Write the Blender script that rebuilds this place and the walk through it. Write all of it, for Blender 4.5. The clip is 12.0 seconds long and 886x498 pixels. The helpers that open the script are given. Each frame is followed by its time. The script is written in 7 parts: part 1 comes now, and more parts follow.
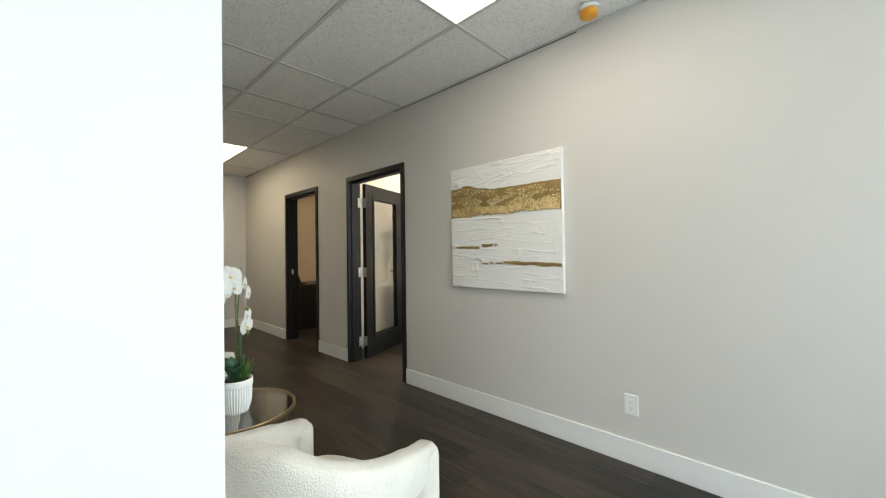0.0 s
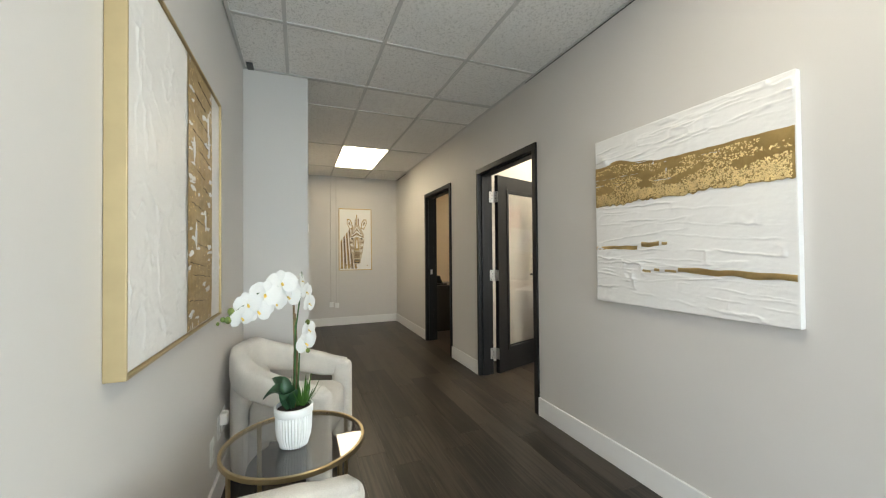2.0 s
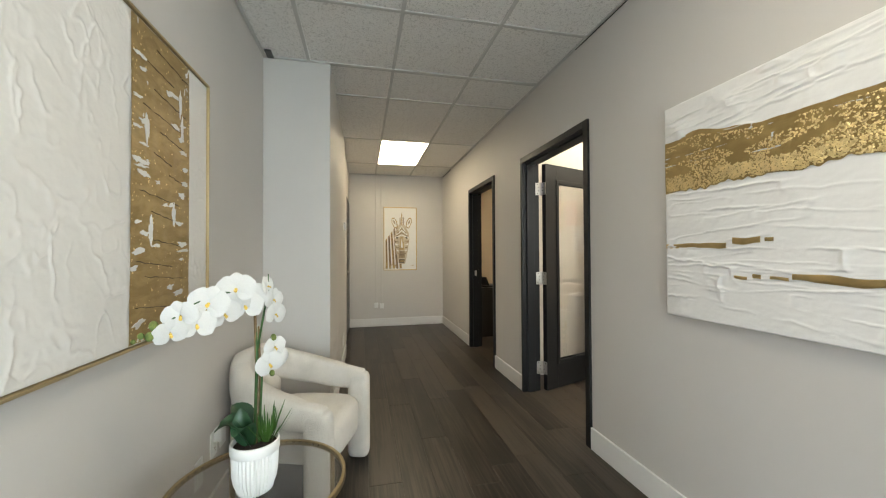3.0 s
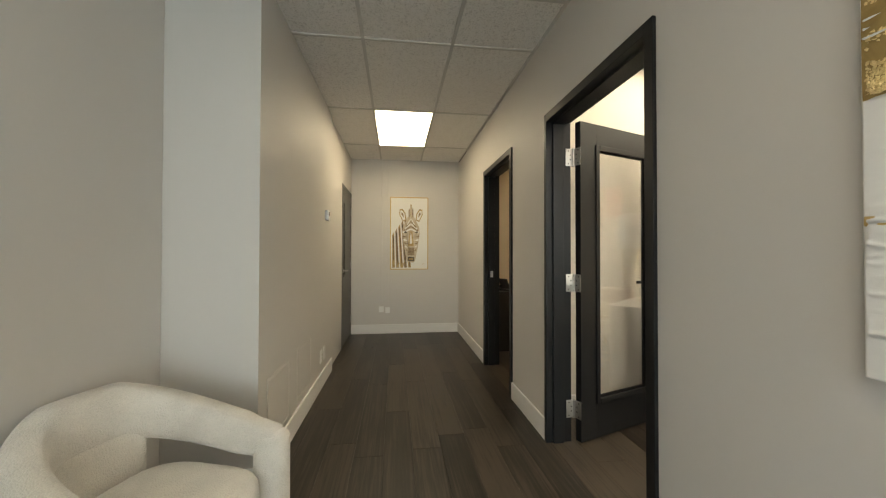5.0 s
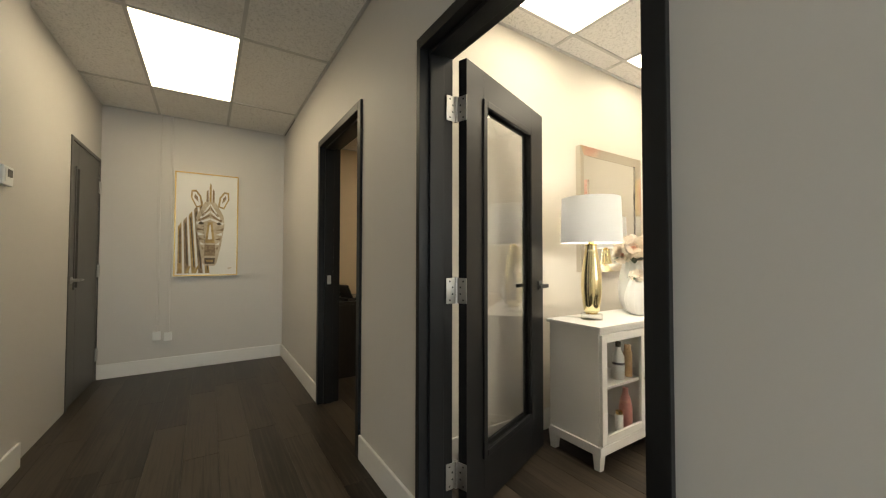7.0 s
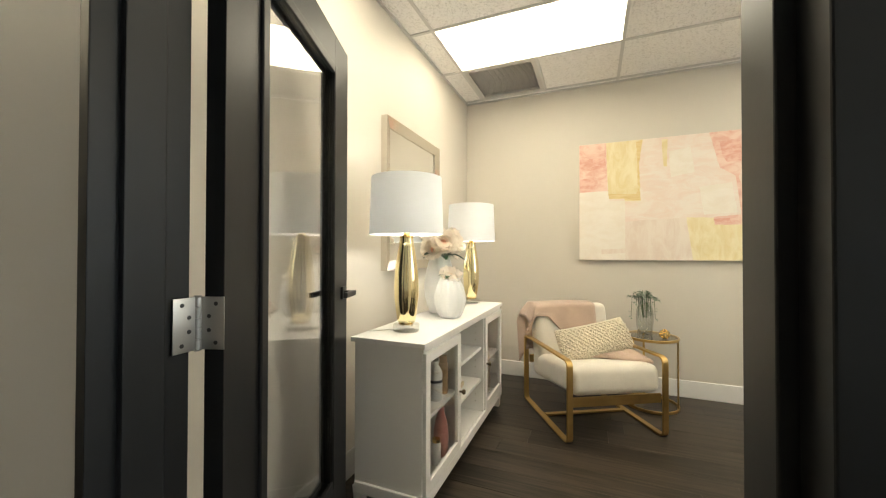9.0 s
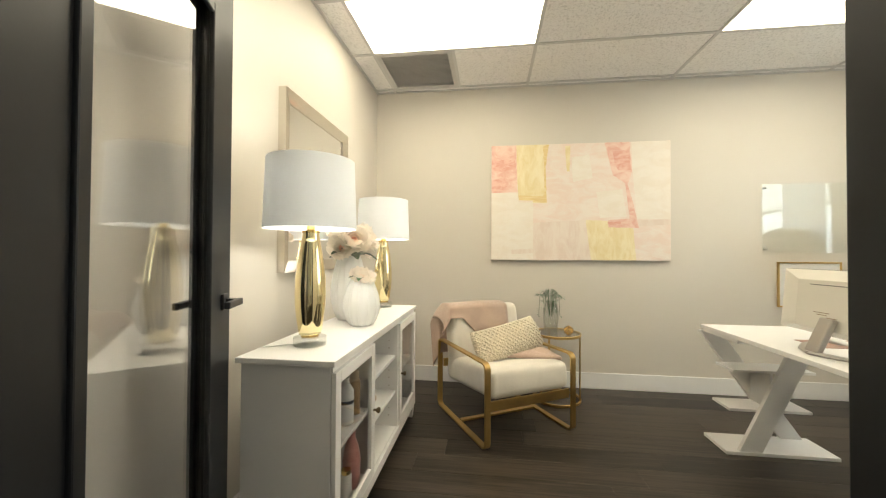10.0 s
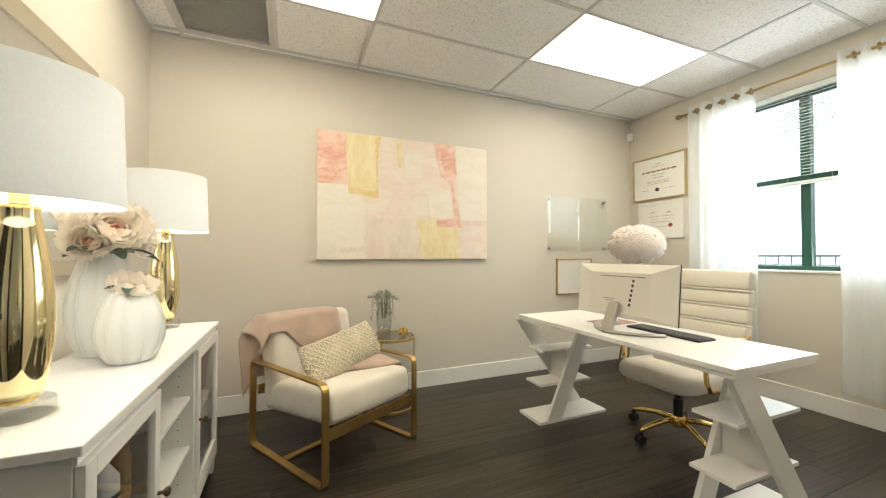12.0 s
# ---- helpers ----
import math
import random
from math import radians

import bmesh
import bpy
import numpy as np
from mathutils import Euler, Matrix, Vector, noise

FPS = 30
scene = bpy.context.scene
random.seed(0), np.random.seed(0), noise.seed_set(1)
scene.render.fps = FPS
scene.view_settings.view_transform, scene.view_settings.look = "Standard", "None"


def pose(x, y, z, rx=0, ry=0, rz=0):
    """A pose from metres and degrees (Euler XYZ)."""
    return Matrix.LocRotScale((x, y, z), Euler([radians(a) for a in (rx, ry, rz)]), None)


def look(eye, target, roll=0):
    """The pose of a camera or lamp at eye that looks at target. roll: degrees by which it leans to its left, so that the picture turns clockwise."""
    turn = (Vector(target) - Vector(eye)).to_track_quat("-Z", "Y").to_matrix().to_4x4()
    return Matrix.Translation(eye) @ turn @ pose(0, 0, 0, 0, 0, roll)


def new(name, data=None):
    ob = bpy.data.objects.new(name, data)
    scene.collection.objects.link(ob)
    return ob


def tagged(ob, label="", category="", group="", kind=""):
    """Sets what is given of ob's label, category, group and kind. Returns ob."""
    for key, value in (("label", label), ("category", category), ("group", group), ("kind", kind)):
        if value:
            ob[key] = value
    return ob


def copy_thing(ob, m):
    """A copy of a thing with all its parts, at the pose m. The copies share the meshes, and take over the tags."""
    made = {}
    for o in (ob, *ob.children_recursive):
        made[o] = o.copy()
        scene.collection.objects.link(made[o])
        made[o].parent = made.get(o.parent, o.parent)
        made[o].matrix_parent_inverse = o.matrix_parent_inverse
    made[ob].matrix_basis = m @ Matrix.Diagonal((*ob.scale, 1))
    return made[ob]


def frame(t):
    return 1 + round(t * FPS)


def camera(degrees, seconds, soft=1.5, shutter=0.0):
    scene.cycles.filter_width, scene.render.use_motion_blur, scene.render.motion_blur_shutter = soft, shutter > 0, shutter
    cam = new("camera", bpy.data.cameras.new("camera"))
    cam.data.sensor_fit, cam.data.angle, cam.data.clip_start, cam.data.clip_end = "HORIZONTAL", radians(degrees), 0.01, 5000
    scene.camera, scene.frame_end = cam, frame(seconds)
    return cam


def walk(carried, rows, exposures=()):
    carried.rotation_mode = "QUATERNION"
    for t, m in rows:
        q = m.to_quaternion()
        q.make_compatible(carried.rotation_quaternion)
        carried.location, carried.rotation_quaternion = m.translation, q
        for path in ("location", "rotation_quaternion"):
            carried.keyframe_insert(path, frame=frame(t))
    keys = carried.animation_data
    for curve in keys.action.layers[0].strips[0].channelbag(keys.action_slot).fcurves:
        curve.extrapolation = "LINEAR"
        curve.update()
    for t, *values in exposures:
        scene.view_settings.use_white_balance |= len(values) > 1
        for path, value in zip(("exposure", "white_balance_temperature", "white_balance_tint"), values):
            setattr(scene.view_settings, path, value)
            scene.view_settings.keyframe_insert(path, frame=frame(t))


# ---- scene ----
cam = camera(100.9, 12.0, soft=1.2)
PATH = [
    (0, (0.239, 0.04, 1.249), (-1.144, 1.484, 1.27), -0.8),
    (0.5, (0.192, 0.259, 1.244), (-1.364, 1.515, 1.273), -0.5),
    (1, (0.129, 0.361, 1.245), (-1.559, 1.433, 1.273), -0.5),
    (1.5, (0.047, 0.466, 1.241), (-1.743, 1.356, 1.272), -0.4),
    (2, (-0.084, 0.602, 1.259), (-1.944, 1.338, 1.287), -0.5),
    (2.5, (-0.223, 0.753, 1.256), (-2.138, 1.329, 1.286), -0.3),
    (3, (-0.369, 0.902, 1.255), (-2.321, 1.336, 1.285), -0.3),
    (3.2, (-0.444, 0.936, 1.229), (-2.4, 1.35, 1.282), -0.2),
    (5, (-1.203, 1.364, 1.219), (-3.186, 1.621, 1.247), 0.1),
    (5.5, (-1.478, 1.41, 1.186), (-3.456, 1.705, 1.224), 0.4),
    (6, (-1.731, 1.467, 1.18), (-3.669, 1.961, 1.226), 0.6),
    (6.5, (-1.937, 1.521, 1.18), (-3.772, 2.316, 1.232), 0.3),
    (7, (-2.113, 1.574, 1.178), (-3.793, 2.658, 1.228), 0.1),
    (7.2, (-2.19, 1.596, 1.183), (-3.799, 2.782, 1.235), -0.1),
    (8.8, (-2.651, 1.956, 1.189), (-3.496, 3.769, 1.21), 0.2),
    (9, (-2.683, 1.99, 1.184), (-3.443, 3.84, 1.206), 0.1),
    (9.5, (-2.77, 2.087, 1.188), (-3.288, 4.019, 1.209), 0.2),
    (10, (-2.808, 2.175, 1.174), (-3.063, 4.158, 1.202), 0.3),
    (10.5, (-2.842, 2.262, 1.162), (-2.807, 4.261, 1.195), 0.1),
    (11, (-2.884, 2.348, 1.161), (-2.576, 4.324, 1.194), 0.3),
    (11.5, (-2.946, 2.425, 1.155), (-2.383, 4.344, 1.191), -0.0),
    (12, (-2.981, 2.49, 1.156), (-2.215, 4.337, 1.192), -0.0),
]
EXPOSURES = [(0, 0.24, 6400, 9), (1, 0.46, 6350, 11), (2.5, 0.50, 6400, 11), (5, 0.30, 6900, 10), (7, 0.08, 6750, 10), (9, 0.05, 6550, 8), (10.5, 0.02, 6450, 8), (12, 0.0, 6420, 8)]
walk(cam, [(t, look(eye, target, roll)) for t, eye, target, roll in PATH], EXPOSURES)

# ---- world, sun and exposure ----
world = bpy.data.worlds.new("daylight")
scene.world = world
world.use_nodes = True
_sky = world.node_tree.nodes.new("ShaderNodeTexSky")
_sky.sky_type, _sky.sun_disc = "NISHITA", False
_sky.sun_elevation, _sky.sun_rotation = radians(48), radians(200)
_bg = world.node_tree.nodes["Background"]
_bg.inputs["Strength"].default_value = 0.12
world.node_tree.links.new(_sky.outputs["Color"], _bg.inputs["Color"])
_sun = new("sun", bpy.data.lights.new("sun", "SUN"))
_sun.data.energy, _sun.data.angle, _sun.data.color = 2.5, radians(0.6), (1.0, 0.95, 0.88)
_sun.matrix_world = look((0, 0, 30), (0 + 9, 0 + 24, 0))
PANEL_GLOW = 9.0


def window_sky(name, m, width, height, power, colour):
    """The sky's light in a window's opening."""
    lamp = new(name, bpy.data.lights.new(name, "AREA"))
    lamp.data.shape, lamp.data.size, lamp.data.size_y = "RECTANGLE", width, height
    lamp.data.energy, lamp.data.color = power, colour
    lamp.matrix_world = m
    return lamp


window_sky("lobby_window_sky", look((3.14, 0.72, 1.45), (0.6, 0.72, 2.3)), 2.9, 2.1, 38, (0.76, 0.95, 1.0))
# added fill from the unseen south side, to brighten the north wall
window_sky("entrance_window_sky", look((1.7, -2.56, 1.45), (1.2, 0, 2.3)), 2.5, 2.1, 42, (0.97, 0.98, 1.0))
# added fill from an unseen side opening, to brighten the lobby wall
window_sky("lobby_side_window_sky", look((2.2, 2.33, 1.45), (1.6, 0, 2.3)), 1.7, 2.1, 82, (0.80, 0.95, 1.0))
window_sky("office_window_sky", look((0.66, 3.9, 1.74), (-2, 3.9, 1.4)), 1.5, 1.35, 24, (0.92, 0.98, 1.0))

# ---- materials ----
def shader(name, colour, rough=0.5, metal=0.0, spec=0.5):
    m = bpy.data.materials.new(name)
    m.use_nodes = True
    b = m.node_tree.nodes["Principled BSDF"]
    b.inputs["Base Color"].default_value = (*colour, 1)
    b.inputs["Roughness"].default_value, b.inputs["Metallic"].default_value = rough, metal
    b.inputs["Specular IOR Level"].default_value = spec
    return m


def node(m, kind, **values):
    n = m.node_tree.nodes.new(kind)
    for key, value in values.items():
        n.inputs[key.replace("_", " ")].default_value = value
    return n


def link(m, a, b):
    m.node_tree.links.new(a, b)


def bsdf(m):
    return m.node_tree.nodes["Principled BSDF"]


def ramp(m, source, stops):
    r = m.node_tree.nodes.new("ShaderNodeValToRGB")
    while len(r.color_ramp.elements) < len(stops):
        r.color_ramp.elements.new(0.5)
    for e, (at, c) in zip(r.color_ramp.elements, stops):
        e.position, e.color = at, (*c, 1)
    link(m, source, r.inputs[0])
    return r.outputs[0]


def place(m, scale=(1, 1, 1), space="Object", turn=(0, 0, 0)):
    co = m.node_tree.nodes.new("ShaderNodeTexCoord")
    mp = node(m, "ShaderNodeMapping", Scale=scale, Rotation=turn)
    link(m, co.outputs[space], mp.inputs[0])
    return mp.outputs[0]


def bump(m, height, strength=0.2, distance=0.002):
    b = node(m, "ShaderNodeBump", Strength=strength, Distance=distance)
    link(m, height, b.inputs["Height"])
    link(m, b.outputs[0], bsdf(m).inputs["Normal"])
    return b


def speckled(name, colour, rough=0.5, metal=0.0, fine=200.0, relief=0.15, vary=0.05, broad=2.5, distance=0.001):
    """A surface with grain at a fine scale and soft unevenness at a broad one."""
    m = shader(name, colour, rough, metal)
    big = node(m, "ShaderNodeTexNoise", Scale=broad, Detail=4.0)
    small = node(m, "ShaderNodeTexNoise", Scale=fine, Detail=3.0)
    at = place(m)
    link(m, at, big.inputs["Vector"]), link(m, at, small.inputs["Vector"])
    lo = tuple(c * (1 - vary) for c in colour)
    hi = tuple(min(1, c * (1 + vary)) for c in colour)
    link(m, ramp(m, big.outputs["Fac"], [(0.3, lo), (0.7, hi)]), bsdf(m).inputs["Base Color"])
    rr = node(m, "ShaderNodeMapRange", To_Min=max(0.02, rough - 0.06), To_Max=min(1, rough + 0.06))
    link(m, big.outputs["Fac"], rr.inputs[0]), link(m, rr.outputs[0], bsdf(m).inputs["Roughness"])
    if relief:
        bump(m, small.outputs["Fac"], relief, distance)
    return m


M_WALL = speckled("greige_paint", (0.60, 0.575, 0.545), 0.55, fine=160, relief=0.10, vary=0.015, broad=1.2)
M_WALL2 = speckled("warm_paint", (0.622, 0.578, 0.507), 0.55, fine=160, relief=0.10, vary=0.015, broad=1.2)
M_TRIM = speckled("white_trim", (0.78, 0.77, 0.75), 0.38, fine=60, relief=0.05, vary=0.02)
M_FRAME = speckled("charcoal_paint", (0.010, 0.0105, 0.0120), 0.42, fine=90, relief=0.06, vary=0.08)
bsdf(M_FRAME).inputs["Specular IOR Level"].default_value = 0.30
M_DOORGREY = speckled("grey_steel_paint", (0.080, 0.076, 0.070), 0.42, fine=90, relief=0.06, vary=0.06)
M_STEEL = speckled("brushed_steel", (0.50, 0.49, 0.475), 0.42, 1.0, fine=300, relief=0.08, vary=0.08)
M_BLACK = speckled("black_plastic", (0.015, 0.015, 0.016), 0.4, fine=300, relief=0.05, vary=0.1)
M_WHITEPL = speckled("white_plastic", (0.80, 0.80, 0.78), 0.35, fine=200, relief=0.03, vary=0.02)
M_LACQUER = speckled("white_lacquer", (0.80, 0.79, 0.77), 0.30, fine=120, relief=0.03, vary=0.015)
M_GOLD = speckled("brushed_gold", (0.56, 0.38, 0.145), 0.34, 1.0, fine=220, relief=0.10, vary=0.10, broad=9)
M_GOLDPOL = speckled("polished_gold", (0.80, 0.56, 0.20), 0.10, 1.0, fine=80, relief=0.0, vary=0.05)
M_FRAMEGOLD = speckled("champagne_gold_paint", (0.50, 0.395, 0.22), 0.48, 0.7, fine=60, relief=0.12, vary=0.08, broad=9)
M_GOLDLEAF = speckled("gold_leaf", (0.60, 0.44, 0.20), 0.36, 1.0, fine=240, relief=0.25, vary=0.18, broad=14)


def floor_wood():
    m = shader("dark_vinyl_plank", (0.05, 0.04, 0.034), 0.42, spec=0.32)
    info = m.node_tree.nodes.new("ShaderNodeObjectInfo")
    geo = m.node_tree.nodes.new("ShaderNodeNewGeometry")
    co = m.node_tree.nodes.new("ShaderNodeTexCoord")
    off = node(m, "ShaderNodeVectorMath")
    off.operation = "MULTIPLY_ADD"
    comb = node(m, "ShaderNodeCombineXYZ")
    add = node(m, "ShaderNodeMath")
    link(m, info.outputs["Random"], add.inputs[0]), link(m, geo.outputs["Random Per Island"], add.inputs[1])
    for k in "XYZ":
        link(m, add.outputs[0], comb.inputs[k])
    off.inputs[1].default_value = (37.0, 53.0, 11.0)
    link(m, comb.outputs[0], off.inputs[0]), link(m, co.outputs["Object"], off.inputs[2])
    mp = node(m, "ShaderNodeMapping", Scale=(0.9, 30.0, 1.0))
    link(m, off.outputs[0], mp.inputs[0])
    grain = node(m, "ShaderNodeTexNoise", Scale=2.2, Detail=8.0, Roughness=0.62, Distortion=0.6)
    link(m, mp.outputs[0], grain.inputs["Vector"])
    mp2 = node(m, "ShaderNodeMapping", Scale=(1.0, 5.0, 1.0))
    link(m, off.outputs[0], mp2.inputs[0])
    cloud = node(m, "ShaderNodeTexNoise", Scale=1.6, Detail=3.0)
    link(m, mp2.outputs[0], cloud.inputs["Vector"])
    mix = node(m, "ShaderNodeMath")
    mix.operation = "MULTIPLY_ADD"
    mix.inputs[1].default_value = 0.7
    link(m, grain.outputs["Fac"], mix.inputs[0])
    half = node(m, "ShaderNodeMath")
    half.operation = "MULTIPLY"
    half.inputs[1].default_value = 0.3
    link(m, cloud.outputs["Fac"], half.inputs[0]), link(m, half.outputs[0], mix.inputs[2])
    shade = node(m, "ShaderNodeMath")
    shade.operation = "MULTIPLY_ADD"
    shade.inputs[1].default_value = 0.17
    frac = node(m, "ShaderNodeMath")
    frac.operation = "FRACT"
    link(m, add.outputs[0], frac.inputs[0]), link(m, frac.outputs[0], shade.inputs[0]), link(m, mix.outputs[0], shade.inputs[2])
    col = ramp(m, shade.outputs[0], [(0.38, (0.0072, 0.0058, 0.0045)), (0.52, (0.0190, 0.0149, 0.0114)), (0.66, (0.056, 0.0438, 0.0330))])
    link(m, col, bsdf(m).inputs["Base Color"])
    rr = node(m, "ShaderNodeMapRange", To_Min=0.29, To_Max=0.44)
    link(m, grain.outputs["Fac"], rr.inputs[0]), link(m, rr.outputs[0], bsdf(m).inputs["Roughness"])
    bump(m, grain.outputs["Fac"], 0.14, 0.001)
    return m


def ceiling_tile():
    m = shader("mineral_fibre_tile", (0.70, 0.68, 0.65), 0.9, spec=0.2)
    at = place(m)
    worm = node(m, "ShaderNodeTexNoise", Scale=75.0, Detail=3.0, Roughness=0.6, Distortion=1.2)
    pits = node(m, "ShaderNodeTexVoronoi", Scale=110.0)
    link(m, at, worm.inputs["Vector"]), link(m, at, pits.inputs["Vector"])
    link(m, ramp(m, worm.outputs["Fac"], [(0.38, (0.64, 0.62, 0.59)), (0.47, (0.86, 0.84, 0.81)), (0.8, (0.89, 0.87, 0.84))]), bsdf(m).inputs["Base Color"])
    hi = node(m, "ShaderNodeMapRange", From_Min=0.36, From_Max=0.55)
    link(m, worm.outputs["Fac"], hi.inputs[0])
    bump(m, hi.outputs[0], 0.5, 0.003)
    return m


def glow(name, colour, strength):
    m = shader(name, (0.8, 0.8, 0.8), 0.6)
    bsdf(m).inputs["Emission Color"].default_value = (*colour, 1)
    bsdf(m).inputs["Emission Strength"].default_value = strength
    return m


def glass(name, colour=(1, 1, 1), ior=1.45, rough=0.0, rise=4.5):
    m = bpy.data.materials.new(name)
    m.use_nodes = True
    t = m.node_tree
    t.nodes.remove(t.nodes["Principled BSDF"])
    clear = node(m, "ShaderNodeBsdfTransparent", Color=(*colour, 1))
    gloss = node(m, "ShaderNodeBsdfGlossy", Roughness=rough)
    facing = node(m, "ShaderNodeLayerWeight", Blend=0.5)
    power, share = node(m, "ShaderNodeMath"), node(m, "ShaderNodeMapRange", To_Min=((ior - 1) / (ior + 1)) ** 2)
    power.operation = "POWER"
    power.inputs[1].default_value = rise
    mix = node(m, "ShaderNodeMixShader")
    link(m, facing.outputs["Facing"], power.inputs[0]), link(m, power.outputs[0], share.inputs[0])
    link(m, share.outputs[0], mix.inputs[0]), link(m, clear.outputs[0], mix.inputs[1]), link(m, gloss.outputs[0], mix.inputs[2])
    link(m, mix.outputs[0], t.nodes["Material Output"].inputs[0])
    return m


M_FLOOR = floor_wood()
M_TILE = ceiling_tile()
M_TBAR = speckled("ceiling_grid_paint", (0.58, 0.565, 0.54), 0.5, fine=90, relief=0.04, vary=0.02)
M_PANEL = glow("light_panel", (1.0, 0.895, 0.68), PANEL_GLOW)
M_PANEL_WARM = glow("warm_light_panel", (1.0, 0.85, 0.58), 0.9 * PANEL_GLOW)
# weaker copy of the panel, keeps the lobby wall's top from glaring
M_PANEL_DIM = glow("dimmed_light_panel", (1.0, 0.895, 0.68), 0.62 * PANEL_GLOW)
M_GLASS = glass("clear_glass", (1, 1, 1), 1.85)
M_DOORGLASS = glass("door_glass", (1, 1, 1), 1.8, rise=3.8)
M_THINGLASS = glass("cabinet_glass", (0.97, 0.97, 0.97), 1.35)
M_SMOKED = glass("smoked_glass", (0.80, 0.79, 0.77), 1.7)
M_MIRROR = shader("mirror_silver", (0.90, 0.90, 0.89), 0.02, 1.0)
M_BEIGE = speckled("beige_paint", (0.68, 0.55, 0.39), 0.55, fine=160, relief=0.10, vary=0.015, broad=1.2)

# ---- building tools ----
def box(bm, x0, x1, y0, y1, z0, z1, bevel=0.0, seg=2):
    """A box between two corners, its edges rounded."""
    vs = [bm.verts.new((x, y, z)) for z in (z0, z1) for y in (y0, y1) for x in (x0, x1)]
    fs = [bm.faces.new([vs[i] for i in q]) for q in ((0, 2, 3, 1), (4, 5, 7, 6), (0, 1, 5, 4), (2, 6, 7, 3), (0, 4, 6, 2), (1, 3, 7, 5))]
    if bevel:
        es = list({e for f in fs for e in f.edges})
        out = bmesh.ops.bevel(bm, geom=es, offset=bevel, segments=seg, profile=0.5, affect="EDGES")
        return list({v for f in out["faces"] for v in f.verts} | {v for v in vs if v.is_valid})
    return vs


def turned(bm, verts, m):
    bmesh.ops.transform(bm, matrix=m, verts=[v for v in verts if v.is_valid])


def lathe(bm, profile, centre=(0, 0, 0), seg=40, ribs=0, depth=0.0):
    """A turned body from (radius, height) pairs; ribs: flutes round it, depth metres deep."""
    cx, cy, cz = centre
    rings = []
    for r, z in profile:
        ring = []
        for k in range(seg):
            a = 2 * math.pi * k / seg
            q = r - (depth * (0.5 + 0.5 * math.cos(ribs * a)) if ribs and r > 0.02 else 0)
            ring.append(bm.verts.new((cx + q * math.cos(a), cy + q * math.sin(a), cz + z)))
        rings.append(ring)
    for a, b in zip(rings, rings[1:]):
        for k in range(seg):
            f = bm.faces.new((a[k], a[(k + 1) % seg], b[(k + 1) % seg], b[k]))
            f.smooth = True
    for ring, flip in ((rings[0], True), (rings[-1], False)):
        f = bm.faces.new(ring[::-1] if flip else ring)
        f.smooth = False
    return [v for ring in rings for v in ring]


def rod(bm, points, r, seg=10, closed=False, flat=None, caps=True):
    """A bar along points; flat: (half width, half height) of a rectangular section, with its width along flat's side."""
    pts = [Vector(p) for p in points]
    n = len(pts)
    radii = r if isinstance(r, (list, tuple)) else [r] * n
    rings, up = [], None
    for i, p in enumerate(pts):
        a = pts[(i - 1) % n] if closed or i else p
        b = pts[(i + 1) % n] if closed or i < n - 1 else p
        t = (b - a).normalized()
        if up is None:
            up = Vector((0, 0, 1)) if abs(t.z) < 0.95 else Vector((1, 0, 0))
        side = t.cross(up).normalized()
        up = side.cross(t).normalized()
        ring = []
        for k in range(seg):
            w = 2 * math.pi * (k + 0.5) / seg
            ring.append(bm.verts.new(p + radii[i] * (math.cos(w) * side + math.sin(w) * up)))
        rings.append(ring)
    pairs = list(zip(rings, rings[1:])) + ([(rings[-1], rings[0])] if closed else [])
    for a, b in pairs:
        for k in range(seg):
            f = bm.faces.new((a[k], a[(k + 1) % seg], b[(k + 1) % seg], b[k]))
            f.smooth = True
    if caps and not closed:
        bm.faces.new(rings[0][::-1]), bm.faces.new(rings[-1])
    return [v for ring in rings for v in ring]


def strap(bm, points, width_dir, half_w, half_t, closed=False):
    """A flat bar along points, its broad side along width_dir."""
    pts, wd = [Vector(p) for p in points], Vector(width_dir).normalized()
    n, rings = len(pts), []
    for i, p in enumerate(pts):
        a = pts[(i - 1) % n] if closed or i else p
        b = pts[(i + 1) % n] if closed or i < n - 1 else p
        t = (b - a).normalized()
        nn = t.cross(wd).normalized()
        e = half_t * 0.35
        ring = [(half_w - e, half_t), (half_w, half_t - e), (half_w, -half_t + e), (half_w - e, -half_t), (-half_w + e, -half_t), (-half_w, -half_t + e), (-half_w, half_t - e), (-half_w + e, half_t)]
        rings.append([bm.verts.new(p + u * wd + v * nn) for u, v in ring])
    pairs = list(zip(rings, rings[1:])) + ([(rings[-1], rings[0])] if closed else [])
    for a, b in pairs:
        for k in range(8):
            bm.faces.new((a[k], a[(k + 1) % 8], b[(k + 1) % 8], b[k]))
    if not closed:
        bm.faces.new(rings[0][::-1]), bm.faces.new(rings[-1])
    return [v for ring in rings for v in ring]


def ball(bm, centre, r, scale=(1, 1, 1), seg=16):
    m = Matrix.Translation(centre) @ Matrix.Diagonal((*scale, 1))
    out = bmesh.ops.create_uvsphere(bm, u_segments=seg, v_segments=max(6, seg // 2), radius=r, matrix=m)
    for v in out["verts"]:
        for f in v.link_faces:
            f.smooth = True
    return out["verts"]


def mesh_of(name, bm, material, smooth=None):
    bmesh.ops.recalc_face_normals(bm, faces=bm.faces)
    me = bpy.data.meshes.new(name)
    bm.to_mesh(me)
    bm.free()
    for mat in material if isinstance(material, (list, tuple)) else (material,):
        me.materials.append(mat)
    if smooth is not None:
        me.polygons.foreach_set("use_smooth", [True] * len(me.polygons))
        me.set_sharp_from_angle(angle=radians(smooth))
    return me


